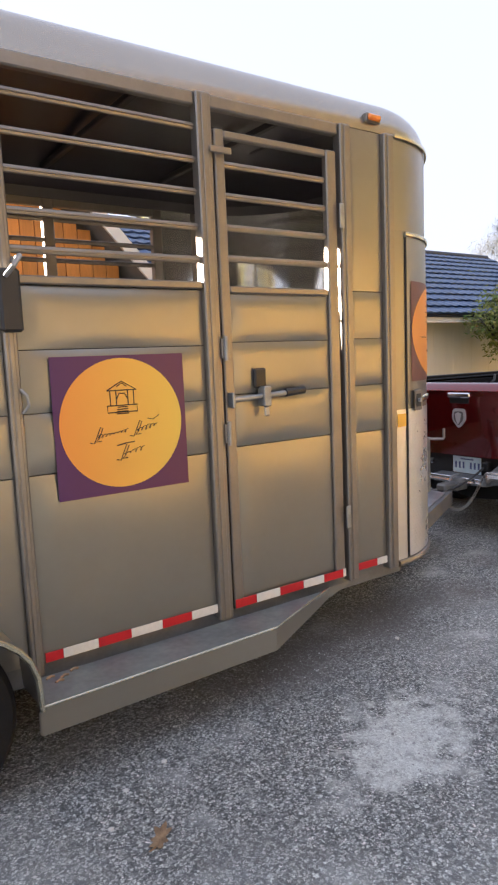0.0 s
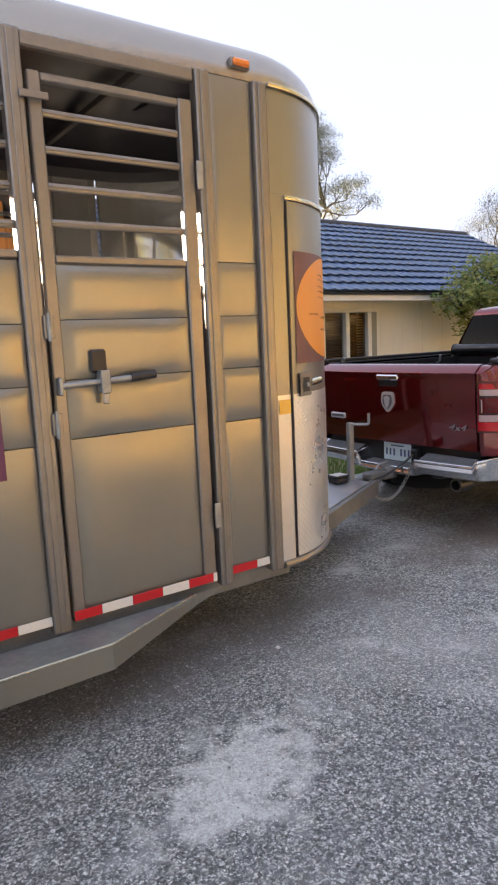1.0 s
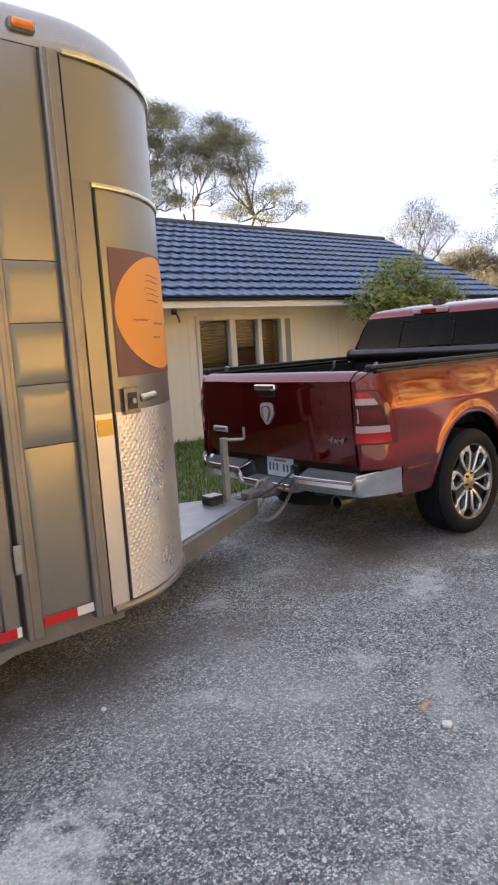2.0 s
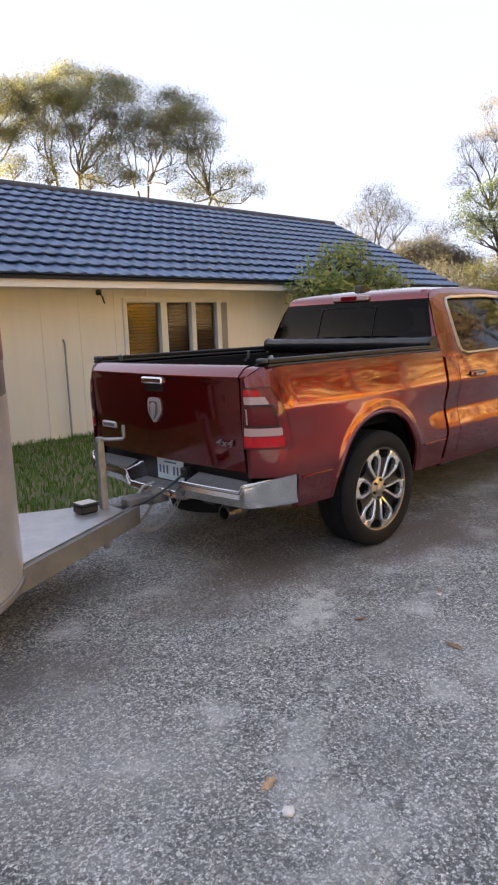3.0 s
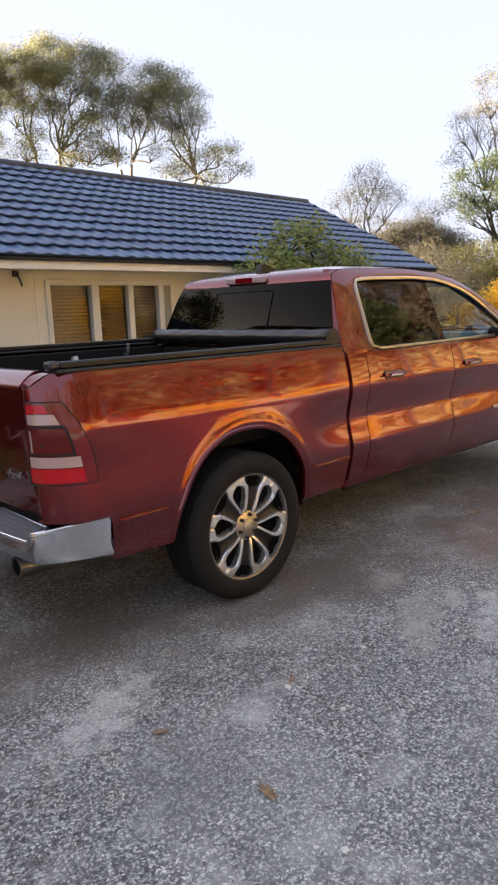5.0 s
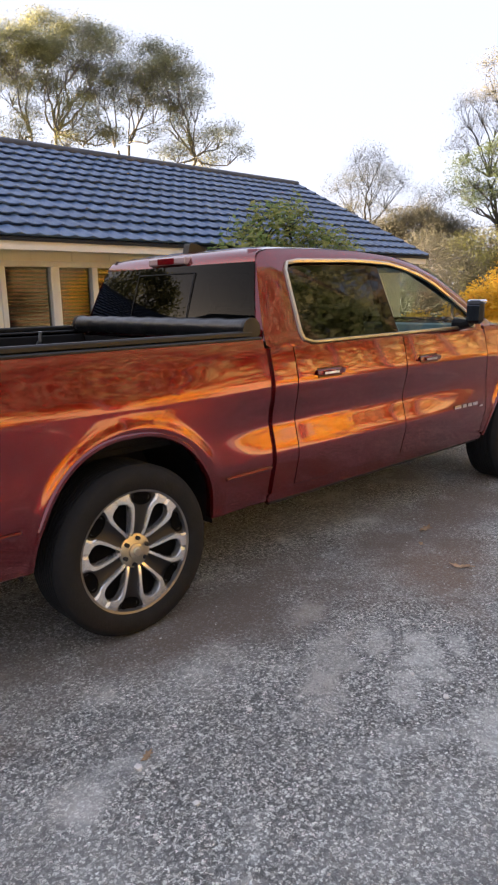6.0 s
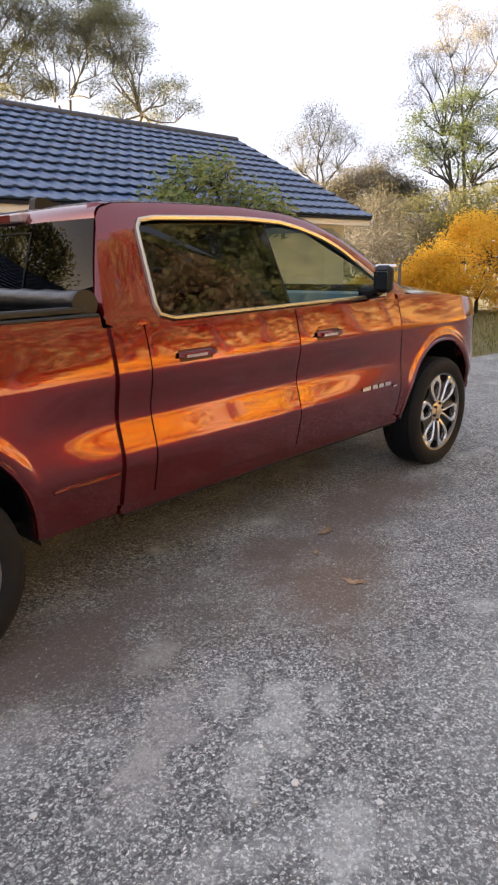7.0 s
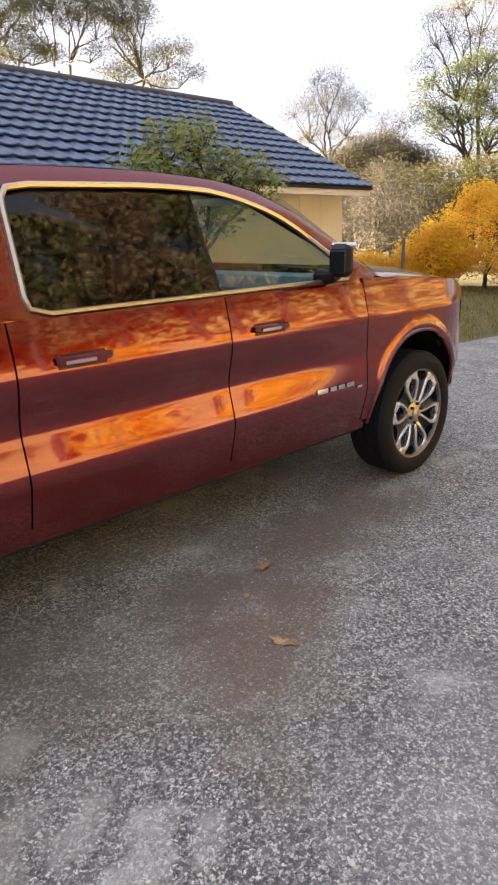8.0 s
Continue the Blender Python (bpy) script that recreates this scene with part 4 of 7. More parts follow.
    ringp = [Vector((cx + rr * math.cos(2 * math.pi * k / 64), ys - 0.0012, cz + 0.98 * rr * math.sin(2 * math.pi * k / 64))) for k in range(64)]
    g.grid([[Vector((cx, ys - 0.0012, cz))] * 64, ringp], closed=True, uv=[[(0.5, 0.5)] * 64, [(0.5 + 0.5 * math.cos(2 * math.pi * k / 64), 0) for k in range(64)]])
    part("sticker_disc", g, M_SUNNY, sticker, "orange to yellow printed disc")

    def line(pts, w=0.0022):
        part("sticker_line", Geo().tube([(cx + u, ys - 0.002, cz + v) for u, v in pts], w, 4), M_INK, sticker)
    line([(-0.066, 0.135), (0.0, 0.172), (0.066, 0.135), (-0.066, 0.135)])
    line([(-0.022, 0.150), (0, 0.165), (0.022, 0.150)])
    for u in (-0.052, -0.026, 0.026, 0.052):
        line([(u, 0.133), (u, 0.075)])
    line([(-0.024, 0.10), (-0.012, 0.122), (0.012, 0.122), (0.024, 0.10)])
    line([(-0.066, 0.073), (-0.066, 0.045), (0.066, 0.045), (0.066, 0.073), (-0.066, 0.073)])
    for k in range(4):
        line([(-0.022 - 0.002 * k, 0.066 - 0.009 * k), (0.022 + 0.002 * k, 0.066 - 0.009 * k)])
    # two rows of flowing pen strokes
    for u0, u1, v, h, n in ((-0.120, 0.015, -0.050, 0.011, 8), (0.055, 0.150, -0.036, 0.012, 5), (-0.010, 0.085, -0.130, 0.011, 4)):
        m = 10 * n
        pts = []
        for k in range(m + 1):
            t = k / m
            a = 2 * math.pi * n * t
            pts.append((u0 + (u1 - u0) * t + 0.006 * math.sin(a) + 0.35 * h * math.cos(a), v + 0.018 * t + h * (0.55 + 0.35 * math.sin(5 * t + n)) * math.cos(a)))
        line(pts, 0.0013)
        line([(u0 - 0.030, v - 0.020), (u0 - 0.012, v - 0.024), (u0 + 0.004, v + 0.010), (u0 + 0.018, v + 0.040), (u0 + 0.028, v + 0.036), (u0 + 0.010, v - 0.004), (u0 - 0.004, v - 0.018), (u0 + 0.02, v - 0.016)], 0.0019)
    line([(0.110, 0.010), (0.135, 0.004), (0.165, 0.022)], 0.0014)
    line([(-0.035, -0.092), (0.005, -0.085), (0.045, -0.082)], 0.0022)
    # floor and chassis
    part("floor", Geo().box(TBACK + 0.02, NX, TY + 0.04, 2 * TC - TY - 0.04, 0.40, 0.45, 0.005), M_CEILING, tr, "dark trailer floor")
    for s in (-1, 1):
        part("chassis_rail", Geo().box(TBACK, 2.6, TC + s * 0.93 - 0.035, TC + s * 0.93 + 0.035, 0.29, 0.398, 0.005), M_FRAME, tr)
    part("rear_frame", Geo().box(TBACK - 0.03, TBACK + 0.018, TY, 2 * TC - TY, TZ0, TZ1, 0.01), M_SKIN, tr)
    # fender step with its tapering front end, both sides
    for s in (1, -1):
        def fy(y):
            return y if s > 0 else 2 * TC - y
        outline = [(0.43, TY - 0.034), (0.36, 2.285), (1.44, 2.305), (1.93, TY - 0.034)]
        part("step", Geo().prism([(x, fy(y)) for x, y in outline], lambda x, y, h: Vector((x, y, 0.338 + h)), 0.018), M_STEP, tr, "worn grey fender step")
        lip = [(0.36, 2.283), (1.44, 2.303), (1.96, TY - 0.02), (2.12, TY - 0.012)]
        low = [0.250, 0.250, 0.300, 0.345]
        rows = [[Vector((x, fy(y), 0.358)) for x, y in lip], [Vector((x, fy(y), z)) for (x, y), z in zip(lip, low)],
                [Vector((x - 0.004, fy(y + 0.012), z)) for (x, y), z in zip(lip, low)], [Vector((x - 0.004, fy(y + 0.012), 0.336)) for x, y in lip]]
        part("step_skirt", Geo().grid(rows), M_SKIN, tr)
        part("step_edge", Geo().tube([(x, fy(y - 0.003), 0.359) for x, y in lip[:3]], 0.005, 6), M_STRIP, tr)
        # wheels and the fender over them
        for wx in (-0.06, -0.92):
            prof = [(0.20, -0.09), (0.27, -0.10), (0.335, -0.095), (0.355, -0.07), (0.36, 0.0), (0.355, 0.07), (0.335, 0.095), (0.27, 0.10), (0.20, 0.09)]
            tyre = part("tyre", Geo().lathe(prof, (wx, fy(2.42), 0.36), "y", 40), M_RUBBER, tr, smooth=True, at=(wx, fy(2.42), 0.36))
            part("rim", Geo().lathe([(0.0, -0.05 * s), (0.06, -0.05 * s), (0.09, -0.02 * s), (0.17, -0.03 * s), (0.20, -0.085 * s), (0.205, -0.085 * s), (0.205, 0.05 * s)], (wx, fy(2.42), 0.36), "y", 32), M_GALV, tyre, smooth=True)
        prof = []
        for k in range(0, 25):
            a = radians(180 - 7.5 * k)
            prof.append((-0.49 + 0.86 * math.cos(a), 0.345 + 0.43 * math.sin(a) ** 0.6 if math.sin(a) > 1e-6 else 0.345))
        rows = [[Vector((x, fy(2.285), z)) for x, z in prof], [Vector((x, fy(TY - 0.03), z)) for x, z in prof]]
        part("fender", Geo().grid(rows), M_SKIN, tr, "rounded double wheel fender", smooth=True)
        part("fender_edge", Geo().tube([(x, fy(2.284), z) for x, z in prof], 0.011, 6), M_STRIP, tr, smooth=True)
    # tongue: two beams to the coupler, deck, jack, box, chains
    part("deck_plate", Geo().prism([(2.9, 2.88), (4.08, 3.47), (4.08, 3.69), (2.9, 4.27)], lambda x, y, h: Vector((x, y, 0.412 + h)), 0.006), M_ALU, tr, "bare aluminium tongue deck")
    for s in (-1, 1):
        a, b = Vector((2.75, TC + s * 0.78, 0)), Vector((4.20, TC + s * 0.045, 0))
        d = (b - a).normalized()
        w = Vector((-d.y, d.x, 0)) * 0.032
        rows = [[p + w * k + Vector((0, 0, z)) for k, z in ((-1, 0.295), (1, 0.295), (1, 0.408), (-1, 0.408))] for p in (a, b)]
        part("tongue_beam", Geo().grid(rows, closed=True), M_FRAME, tr, "grey steel tongue beam")
    jack = part("jack", Geo().box(3.997, 4.043, TC + 0.007, TC + 0.053, 0.20, 0.848, 0.006), M_GALV, tr, "galvanised square tongue jack with crank")
    part("jack_cap", Geo().tube([(4.02, TC + 0.03, 0.846), (4.02, TC + 0.03, 0.872)], 0.027, 16), M_GALV, jack, smooth=True)
    part("crank", Geo().tube([(4.02, TC + 0.03, 0.862), (4.06, TC - 0.0, 0.856), (4.15, TC - 0.03, 0.850), (4.158, TC - 0.035, 0.862), (4.158, TC - 0.035, 0.935)], 0.011, 8), M_GALV, jack, "bent crank handle", smooth=True)
    part("jack_foot", Geo().tube([(4.02, TC + 0.03, 0.16), (4.02, TC + 0.03, 0.20)], 0.022, 12), M_GALV, jack, smooth=True)
    box = part("battery_box", Geo().box(3.84, 3.96, TC - 0.01, TC + 0.10, 0.419, 0.468, 0.009), M_BLACKBOX, tr, "black breakaway battery box")
    part("box_lid", Geo().box(3.835, 3.965, TC - 0.015, TC + 0.105, 0.4682, 0.482, 0.006), M_BLACKBOX, box)
    part("box_label", Geo().box(3.845, 3.955, TC - 0.005, TC + 0.095, 0.4822, 0.4835, 0.0004), M_WHITE, box, "pale label")
    cp = part("coupler", Geo().box(4.15, 4.36, TC - 0.05, TC + 0.05, 0.40, 0.465, 0.015), M_FRAME, tr, "grey ball coupler")
    part("coupler_head", Geo().lathe([(0.0, 0.05), (0.045, 0.045), (0.062, 0.02), (0.065, -0.03), (0.055, -0.05), (0.0, -0.05)], (4.40, TC, 0.445), "z", 24), M_FRAME, cp, smooth=True)
    part("coupler_lever", Geo().tube([(4.26, TC, 0.47), (4.30, TC, 0.51), (4.38, TC - 0.01, 0.525)], 0.010, 8), M_GALV, cp, smooth=True)
    part("safety_pin", Geo().tube([(4.30, TC - 0.07, 0.455), (4.30, TC + 0.06, 0.455)], 0.006, 8), M_GALV, cp, smooth=True)

    def sag(a, b, drop, n=14):
        a, b = Vector(a), Vector(b)
        return [a.lerp(b, k / n) - Vector((0, 0, drop * 4 * (k / n) * (1 - k / n))) for k in range(n + 1)]
    for s in (-1, 1):
        pts = sag((4.12, TC + s * 0.07, 0.33), (4.50, TC + s * 0.13, 0.42), 0.13, 17)
        for i in range(len(pts) - 1):
            p, q = pts[i], pts[i + 1]
            d = (q - p).normalized()
            up = Vector((0, 0, 1)) if i % 2 else Vector((0, 1, 0))
            w = (up - d * up.dot(d)).normalized()
            c, L = (p + q) / 2, (q - p).length * 0.70
            loop = [c + d * L * math.cos(a) + w * 0.011 * math.sin(a) for a in [2 * math.pi * k / 10 for k in range(11)]]
            part("chain_link", Geo().tube(loop, 0.0046, 5, cap=False), M_GALV, tr, smooth=True)
    part("wiring_cable", Geo().tube(sag((4.14, TC - 0.02, 0.40), (4.50, 3.39, 0.590), 0.035), 0.009, 8), M_BLACKBOX, tr, "black wiring cable", smooth=True)
    part("breakaway_cable", Geo().tube(sag((3.96, TC + 0.1, 0.47), (4.45, TC + 0.05, 0.47), 0.09), 0.004, 6), M_BLACKBOX, tr, smooth=True)
    return tr


build_trailer()
# debris on the step
for n, (x, y) in enumerate(((0.45, 2.49), (0.50, 2.47), (0.47, 2.44), (0.55, 2.50))):
    g = Geo().tube([(x, y, 0.3585), (x + 0.02, y + 0.008, 0.362), (x + 0.035, y + 0.004, 0.359)], 0.005, 5)
    solo("leaf_crumb", g, M_DRYLEAF, "brown leaf crumb lying on the fender step", "leaf", at=(x, y, 0.356), group="leaf crumbs on the step")


# ---- pickup truck ----
KC = 3.62                                # centre line
RX, FX, WZ = 5.60, 9.26, 0.392
BEDZ = 1.285
M_PAINT = material("dark_red_pearl_paint", (0.155, 0.0033, 0.0055), 0.24, 0.75, spec=0.0, coat=1.0, coat_ior=1.70, coat_rough=0.045, vary=0.08, scale=300)
M_CHROME = material("chrome", (0.72, 0.72, 0.72), 0.10, 1.0, vary=0.08, scale=10, rough_vary=0.04)
M_BUMPER = material("bumper_chrome", (0.74, 0.75, 0.77), 0.20, 1.0, vary=0.05, scale=6, rough_vary=0.02)
M_STEPPAD = material("step_pad", (0.16, 0.165, 0.17), 0.5, vary=0.3, scale=30)
M_TIP = material("heat_dulled_chrome", (0.15, 0.145, 0.14), 0.42, 1.0, vary=0.2, scale=20)
M_RIMLIP = material("rim_barrel", (0.20, 0.20, 0.205), 0.40, 0.8, vary=0.1, scale=20)
# body red copied darker, to paint the shade of the handle cup
M_RECESS = material("shaded_handle_cup", (0.055, 0.004, 0.005), 0.35, spec=0.4)
M_TRIMBLACK = material("black_trim", (0.012, 0.012, 0.013), 0.45, spec=0.35, vary=0.2, scale=30)
M_VINYL = material("soft_cover_vinyl", (0.016, 0.017, 0.019), 0.28, spec=0.55, vary=0.25, scale=6, bump=0.25, bump_scale=25)
M_BEDLINER = material("bed_liner", (0.012, 0.012, 0.013), 0.8, spec=0.2, bump=0.6, bump_scale=120)
M_LENSRED = material("red_lens", (0.17, 0.003, 0.007), 0.10, spec=0.4, coat=0.8, vary=0.2, scale=40)
M_LENSBRIGHT = material("bright_red_lens", (0.52, 0.006, 0.014), 0.12, spec=0.3, coat=0.35, vary=0.2, scale=40)
M_LENSDARK = material("smoked_lens", (0.11, 0.010, 0.012), 0.15, spec=0.3)
M_LENSCLEAR = material("clear_lens", (0.46, 0.33, 0.32), 0.15, coat=0.6)
M_REARGLASS = pane_material("rear_privacy_glass", (0.014, 0.014, 0.016), ior=1.22)
M_TINT = pane_material("privacy_glass", (0.05, 0.05, 0.045), rough=0.03, ior=1.52)
M_CLEARGLASS = pane_material("door_glass", (0.62, 0.70, 0.68), ior=1.72)
M_SEAT = material("grey_seat", (0.10, 0.12, 0.14), 0.6, vary=0.2, scale=12)
M_DASH = material("dash_grey", (0.14, 0.25, 0.27), 0.5, vary=0.15, scale=10)
M_BADGE = material("satin_badge", (0.72, 0.72, 0.74), 0.34, 0.55, vary=0.1, scale=30)
M_MARK = material("dull_chrome_letters", (0.40, 0.39, 0.40), 0.3, 0.7, vary=0.15, scale=30)
# badge metal copied darker, with the shade put into its colour
M_BADGEDARK = material("shaded_badge", (0.22, 0.22, 0.23), 0.35, 0.5, vary=0.1, scale=30)
M_PLATE = material("plate_blue_white", (0.70, 0.86, 0.95), 0.4, vary=0.15, scale=14)
M_PLATEINK = material("plate_ink", (0.08, 0.12, 0.28), 0.4)
M_RIMDARK = material("rim_dark_paint", (0.016, 0.016, 0.018), 0.38, 0.0, spec=0.3)
# near-black colour that paints the deep shade inside the wheel
M_RIMSHADE = material("painted_rim_shade", (0.004, 0.004, 0.004), 0.9, 0.0, spec=0.05)
M_RIMBRIGHT = material("machined_rim", (0.86, 0.85, 0.84), 0.24, 0.85, vary=0.1, scale=30)
M_GOLDTRIM = material("satin_window_trim", (0.58, 0.53, 0.42), 0.36, 1.0, vary=0.1, scale=6)
M_BRAKE = material("brake_disc", (0.02, 0.02, 0.02), 0.6, 0.4)
M_MIRROR = material("mirror_glass", (0.10, 0.11, 0.12), 0.03, 1.0)

SIDE = [(0.36, 0.925), (0.43, 0.948), (0.50, 0.966), (0.58, 0.985), (0.655, 1.0), (0.70, 0.997), (0.77, 0.982), (0.84, 0.968), (0.90, 0.972),
        (0.96, 0.986), (1.02, 0.996), (1.06, 0.995), (1.12, 0.984), (1.20, 0.966), (1.26, 0.950), (1.30, 0.935)]


def bulge_at(x, z):
    """Half width of the body: the door section, flared round both wheels, drawn in at nose and tail."""
    w = curve_at(SIDE, z)
    if 0.655 < z < 1.02:
        flat = 1.0 - 0.004 * (z - 0.655) / 0.365
        keep = curve_at([(4.4, 0.25), (5.95, 0.05), (6.45, 0.95), (6.7, 1.0), (8.0, 1.0), (8.62, 0.25), (9.0, 0.1)], x)
        w = flat + (w - flat) * keep
    w += 0.0009 * math.sin(4.3 * x + 2.1 * z) + 0.0003 * math.sin(9.7 * x - 5.0 * z)
    for a, b in ((6.655, 7.665), (7.673, 8.697)):
        if a <= x <= b:
            w += 0.004 * math.sin(math.pi * (x - a) / (b - a)) ** 0.6
    for cx in (RX, FX):
        d = math.hypot(x - cx, (z - 0.40) * 0.93)
        w += 0.008 * math.exp(-((d - 0.512) / 0.030) ** 2)
        w += 0.022 * math.exp(-((x - cx) / 0.55) ** 2) * max(0.0, min(1.0, (1.15 - z) / 0.4))
    if x < 4.72:
        w -= 0.125 * ((4.72 - x) / 0.22) ** 2.5
    if x > 9.55:
        w -= 0.20 * ((x - 9.55) / 0.55) ** 2
    return w


def side_half(x, z):
    return bulge_at(x, z)


def side_y(x, z, s, inset=0.0):
    """s: 1 near side, -1 far side."""
    return KC - s * (bulge_at(x, z) - inset)


def arch(x, low):
    """The lower edge of the body at x, with the wheel openings."""
    z = low
    for cx in (RX - 0.02, FX - 0.02):
        d = abs(x - cx)
        if d < 0.478:
            z = max(z, 0.40 + 0.522 * max(0.0, 1 - (d / 0.478) ** 2.3) ** 0.5)
    return z


def spread(a, b, n, extra=()):
    """Stations from a to b, closer together round the openings' ends."""
    xs = {round(a + (b - a) * k / n, 4) for k in range(n + 1)}
    for cx in (RX - 0.02, FX - 0.02):
        for k in range(0, 41):
            x = cx + 0.4779 * math.sin(math.pi * (k / 40 - 0.5))
            if a < x < b:
                xs.add(round(x, 4))
        for e in (cx - 0.4785, cx + 0.4785):
            if a < e < b:
                xs.add(round(e, 4))
    return sorted(xs | set(extra))


def skin(s, a, b, low, top, n=30, nz=30, inset=0.0, extra=()):
    """A body side panel from station a to b."""
    g = Geo()
    rows = []
    xs = spread(a, b, n, extra)
    for x in xs:
        z0, z1 = arch(x, low(x)), top(x)
        rows.append([Vector((x, side_y(x, z, s, inset), z)) for z in [z0 + (z1 - z0) * k / nz for k in range(nz + 1)]])
    g.grid(rows)
    # turned-in lower edge
    g.grid([[r[0] for r in rows], [r[0] + Vector((0, s * 0.05, 0.004)) for r in rows]])
    for r in (rows[0], rows[-1]):
        g.grid([r, [p + Vector((0, s * 0.03, 0)) for p in r]])
    return g


# outlines of the cab's glasshouse, as (x, z)
BELT = 1.275


def roof_z(x):
    return curve_at([(6.50, 1.735), (6.62, 1.775), (6.9, 1.792), (7.4, 1.795), (7.8, 1.775), (8.1, 1.722), (8.35, 1.640)], x)


def glass_half(z):
    return 0.925 - 0.40 * (z - BELT) if z < 1.62 else 0.787 - 0.55 * (z - 1.62)


def rounded(points, r, n=6):
    """A polygon with its corners rounded."""
    out = []
    m = len(points)
    for i in range(m):
        p, q, w = Vector(points[i - 1]), Vector(points[i]), Vector(points[(i + 1) % m])
        ri = r[i] if isinstance(r, (list, tuple)) else r
        a = q + (p - q).normalized() * ri
        b = q + (w - q).normalized() * ri
        for k in range(n + 1):
            t = k / n
            out.append(tuple((1 - t) ** 2 * a + 2 * t * (1 - t) * q + t * t * b))
    return out


def resample(loop, n, centre):
    """n points of a closed star-shaped loop at even angles round centre."""
    out = []
    for k in range(n):
        a = 2 * math.pi * k / n
        d = Vector((math.cos(a), math.sin(a)))
        best = None
        for i in range(len(loop)):
            p, q = Vector(loop[i]) - Vector(centre), Vector(loop[(i + 1) % len(loop)]) - Vector(centre)
            e = q - p
            den = d.x * e.y - d.y * e.x
            if abs(den) < 1e-9:
                continue
            t = (p.x * e.y - p.y * e.x) / den
            u = (p.x * d.y - p.y * d.x) / den
            if t > 0 and -1e-6 <= u <= 1 + 1e-6 and (best is None or t > best):
                best = t
        out.append((centre[0] + d.x * best, centre[1] + d.y * best))
    return out


SILL = 1.235                             # top of the door skins
WINDOW = rounded([(6.745, 1.247), (6.772, 1.640), (6.800, 1.690), (7.55, 1.708), (7.86, 1.684), (8.20, 1.582), (8.70, 1.262)], [0.07, 0.03, 0.05, 0.25, 0.15, 0.15, 0.02], 8)
CABSIDE = [(6.47, 1.212), (6.50, 1.40), (6.555, 1.60), (6.60, 1.715), (6.68, 1.752), (7.0, 1.766), (7.5, 1.766), (7.85, 1.742), (8.08, 1.698), (8.30, 1.610), (8.60, 1.442), (8.93, 1.232), (8.7, 1.212)]


def cab_side(s):
    c = (7.55, 1.48)
    n = 120
    outer, inner = resample(CABSIDE, n, c), resample(WINDOW, n, c)

    def lift(p, out=0.0):
        return Vector((p[0], KC - s * (glass_half(p[1]) + out), p[1]))
    g = Geo()
    mids = [((o[0] + i[0]) / 2, (o[1] + i[1]) / 2) for o, i in zip(outer, inner)]
    g.grid([[lift(p, -0.006) for p in outer], [lift(p, 0.008) for p in mids], [lift(p, 0.004) for p in inner], [lift(p, -0.03) for p in inner]], closed=True)
    return g, inner, lift


# one arm of a petal: radius, inner and outer edge in radians from the petal's middle, height
ARM = [(0.076, 0.03, 0.25, 0.000), (0.092, 0.07, 0.275, 0.005), (0.115, 0.14, 0.295, 0.010), (0.145, 0.195, 0.315, 0.014), (0.175, 0.222, 0.33, 0.016), (0.205, 0.225, 0.335, 0.018),
       (0.226, 0.185, 0.32, 0.018), (0.240, 0.09, 0.285, 0.018), (0.246, 0.0, 0.275, 0.018), (0.262, 0.0, 0.265, 0.018), (0.284, 0.0, 0.29, 0.016)]


def wheel_spokes(cx, y, s, wheel):
    """Six petals, each two arms round a dark hollow that meet in a broad pad at the rim. s: 1 near side."""
    def at(r, a, h):
        return Vector((cx + r * math.cos(a), y - s * h, WZ + r * math.sin(a)))

    def bar(a0, stations):
        rows = []
        for r, lo, hi, h in stations:
            d = (hi - lo) * 0.16
            rows.append([at(r, a0 + lo, h - 0.035), at(r, a0 + lo, h), at(r, a0 + lo + d, h + 0.007), at(r, a0 + hi - d, h + 0.007), at(r, a0 + hi, h), at(r, a0 + hi, h - 0.035)])
        g = Geo().grid(rows)
        g.f.append((0, 1, 2, 3, 4, 5))
        g.f.append(tuple(len(rows) * 6 - 6 + i for i in range(6))[::-1])
        return g
    for k in range(6):
        a0 = radians(60 * k - 11)
        for sg in (-1, 1):
            st = [(r, lo, hi, h) for r, lo, hi, h in ARM]
            if sg < 0:
                st = [(r, -hi, -lo, h) for r, lo, hi, h in st]
            part("spoke", bar(a0, st), M_RIMBRIGHT, wheel)
        ap = a0 + radians(30)
        sheet = [[at(r, ap + u * (radians(30) - curve_at([(q[0], q[2]) for q in ARM], r) + 0.03), -0.004 + 0.010 * u * u + 0.05 * max(0.0, r - 0.2)) for u in (-1, -0.5, 0, 0.5, 1)] for r in (0.08, 0.12, 0.16, 0.20, 0.24, 0.27, 0.284)]
        part("spoke_pocket", Geo().grid(sheet), M_RIMDARK, wheel, "dark grey pocket between the spokes", smooth=True)
        lens = []
        for j in range(20):
            a = 2 * math.pi * j / 20
            lens.append((0.248 + (0.028 if math.cos(a) > 0 else 0.036) * math.cos(a), ap + 0.215 * math.sin(a)))
        # shallow dish whose shade is painted in near-black
        part("pocket_hollow", Geo().grid([[at(r, a, 0.009) for r, a in lens], [at(0.247 + (r - 0.247) * 0.8, ap + (a - ap) * 0.8, 0.002) for r, a in lens], [at(0.247, ap, 0.001)] * 20], closed=True), M_RIMSHADE, wheel, smooth=True)
        part("wheel_nut", Geo().tube([at(0.061, ap, -0.005), at(0.061, ap, 0.022)], 0.0105, 6), M_RIMDARK, wheel)


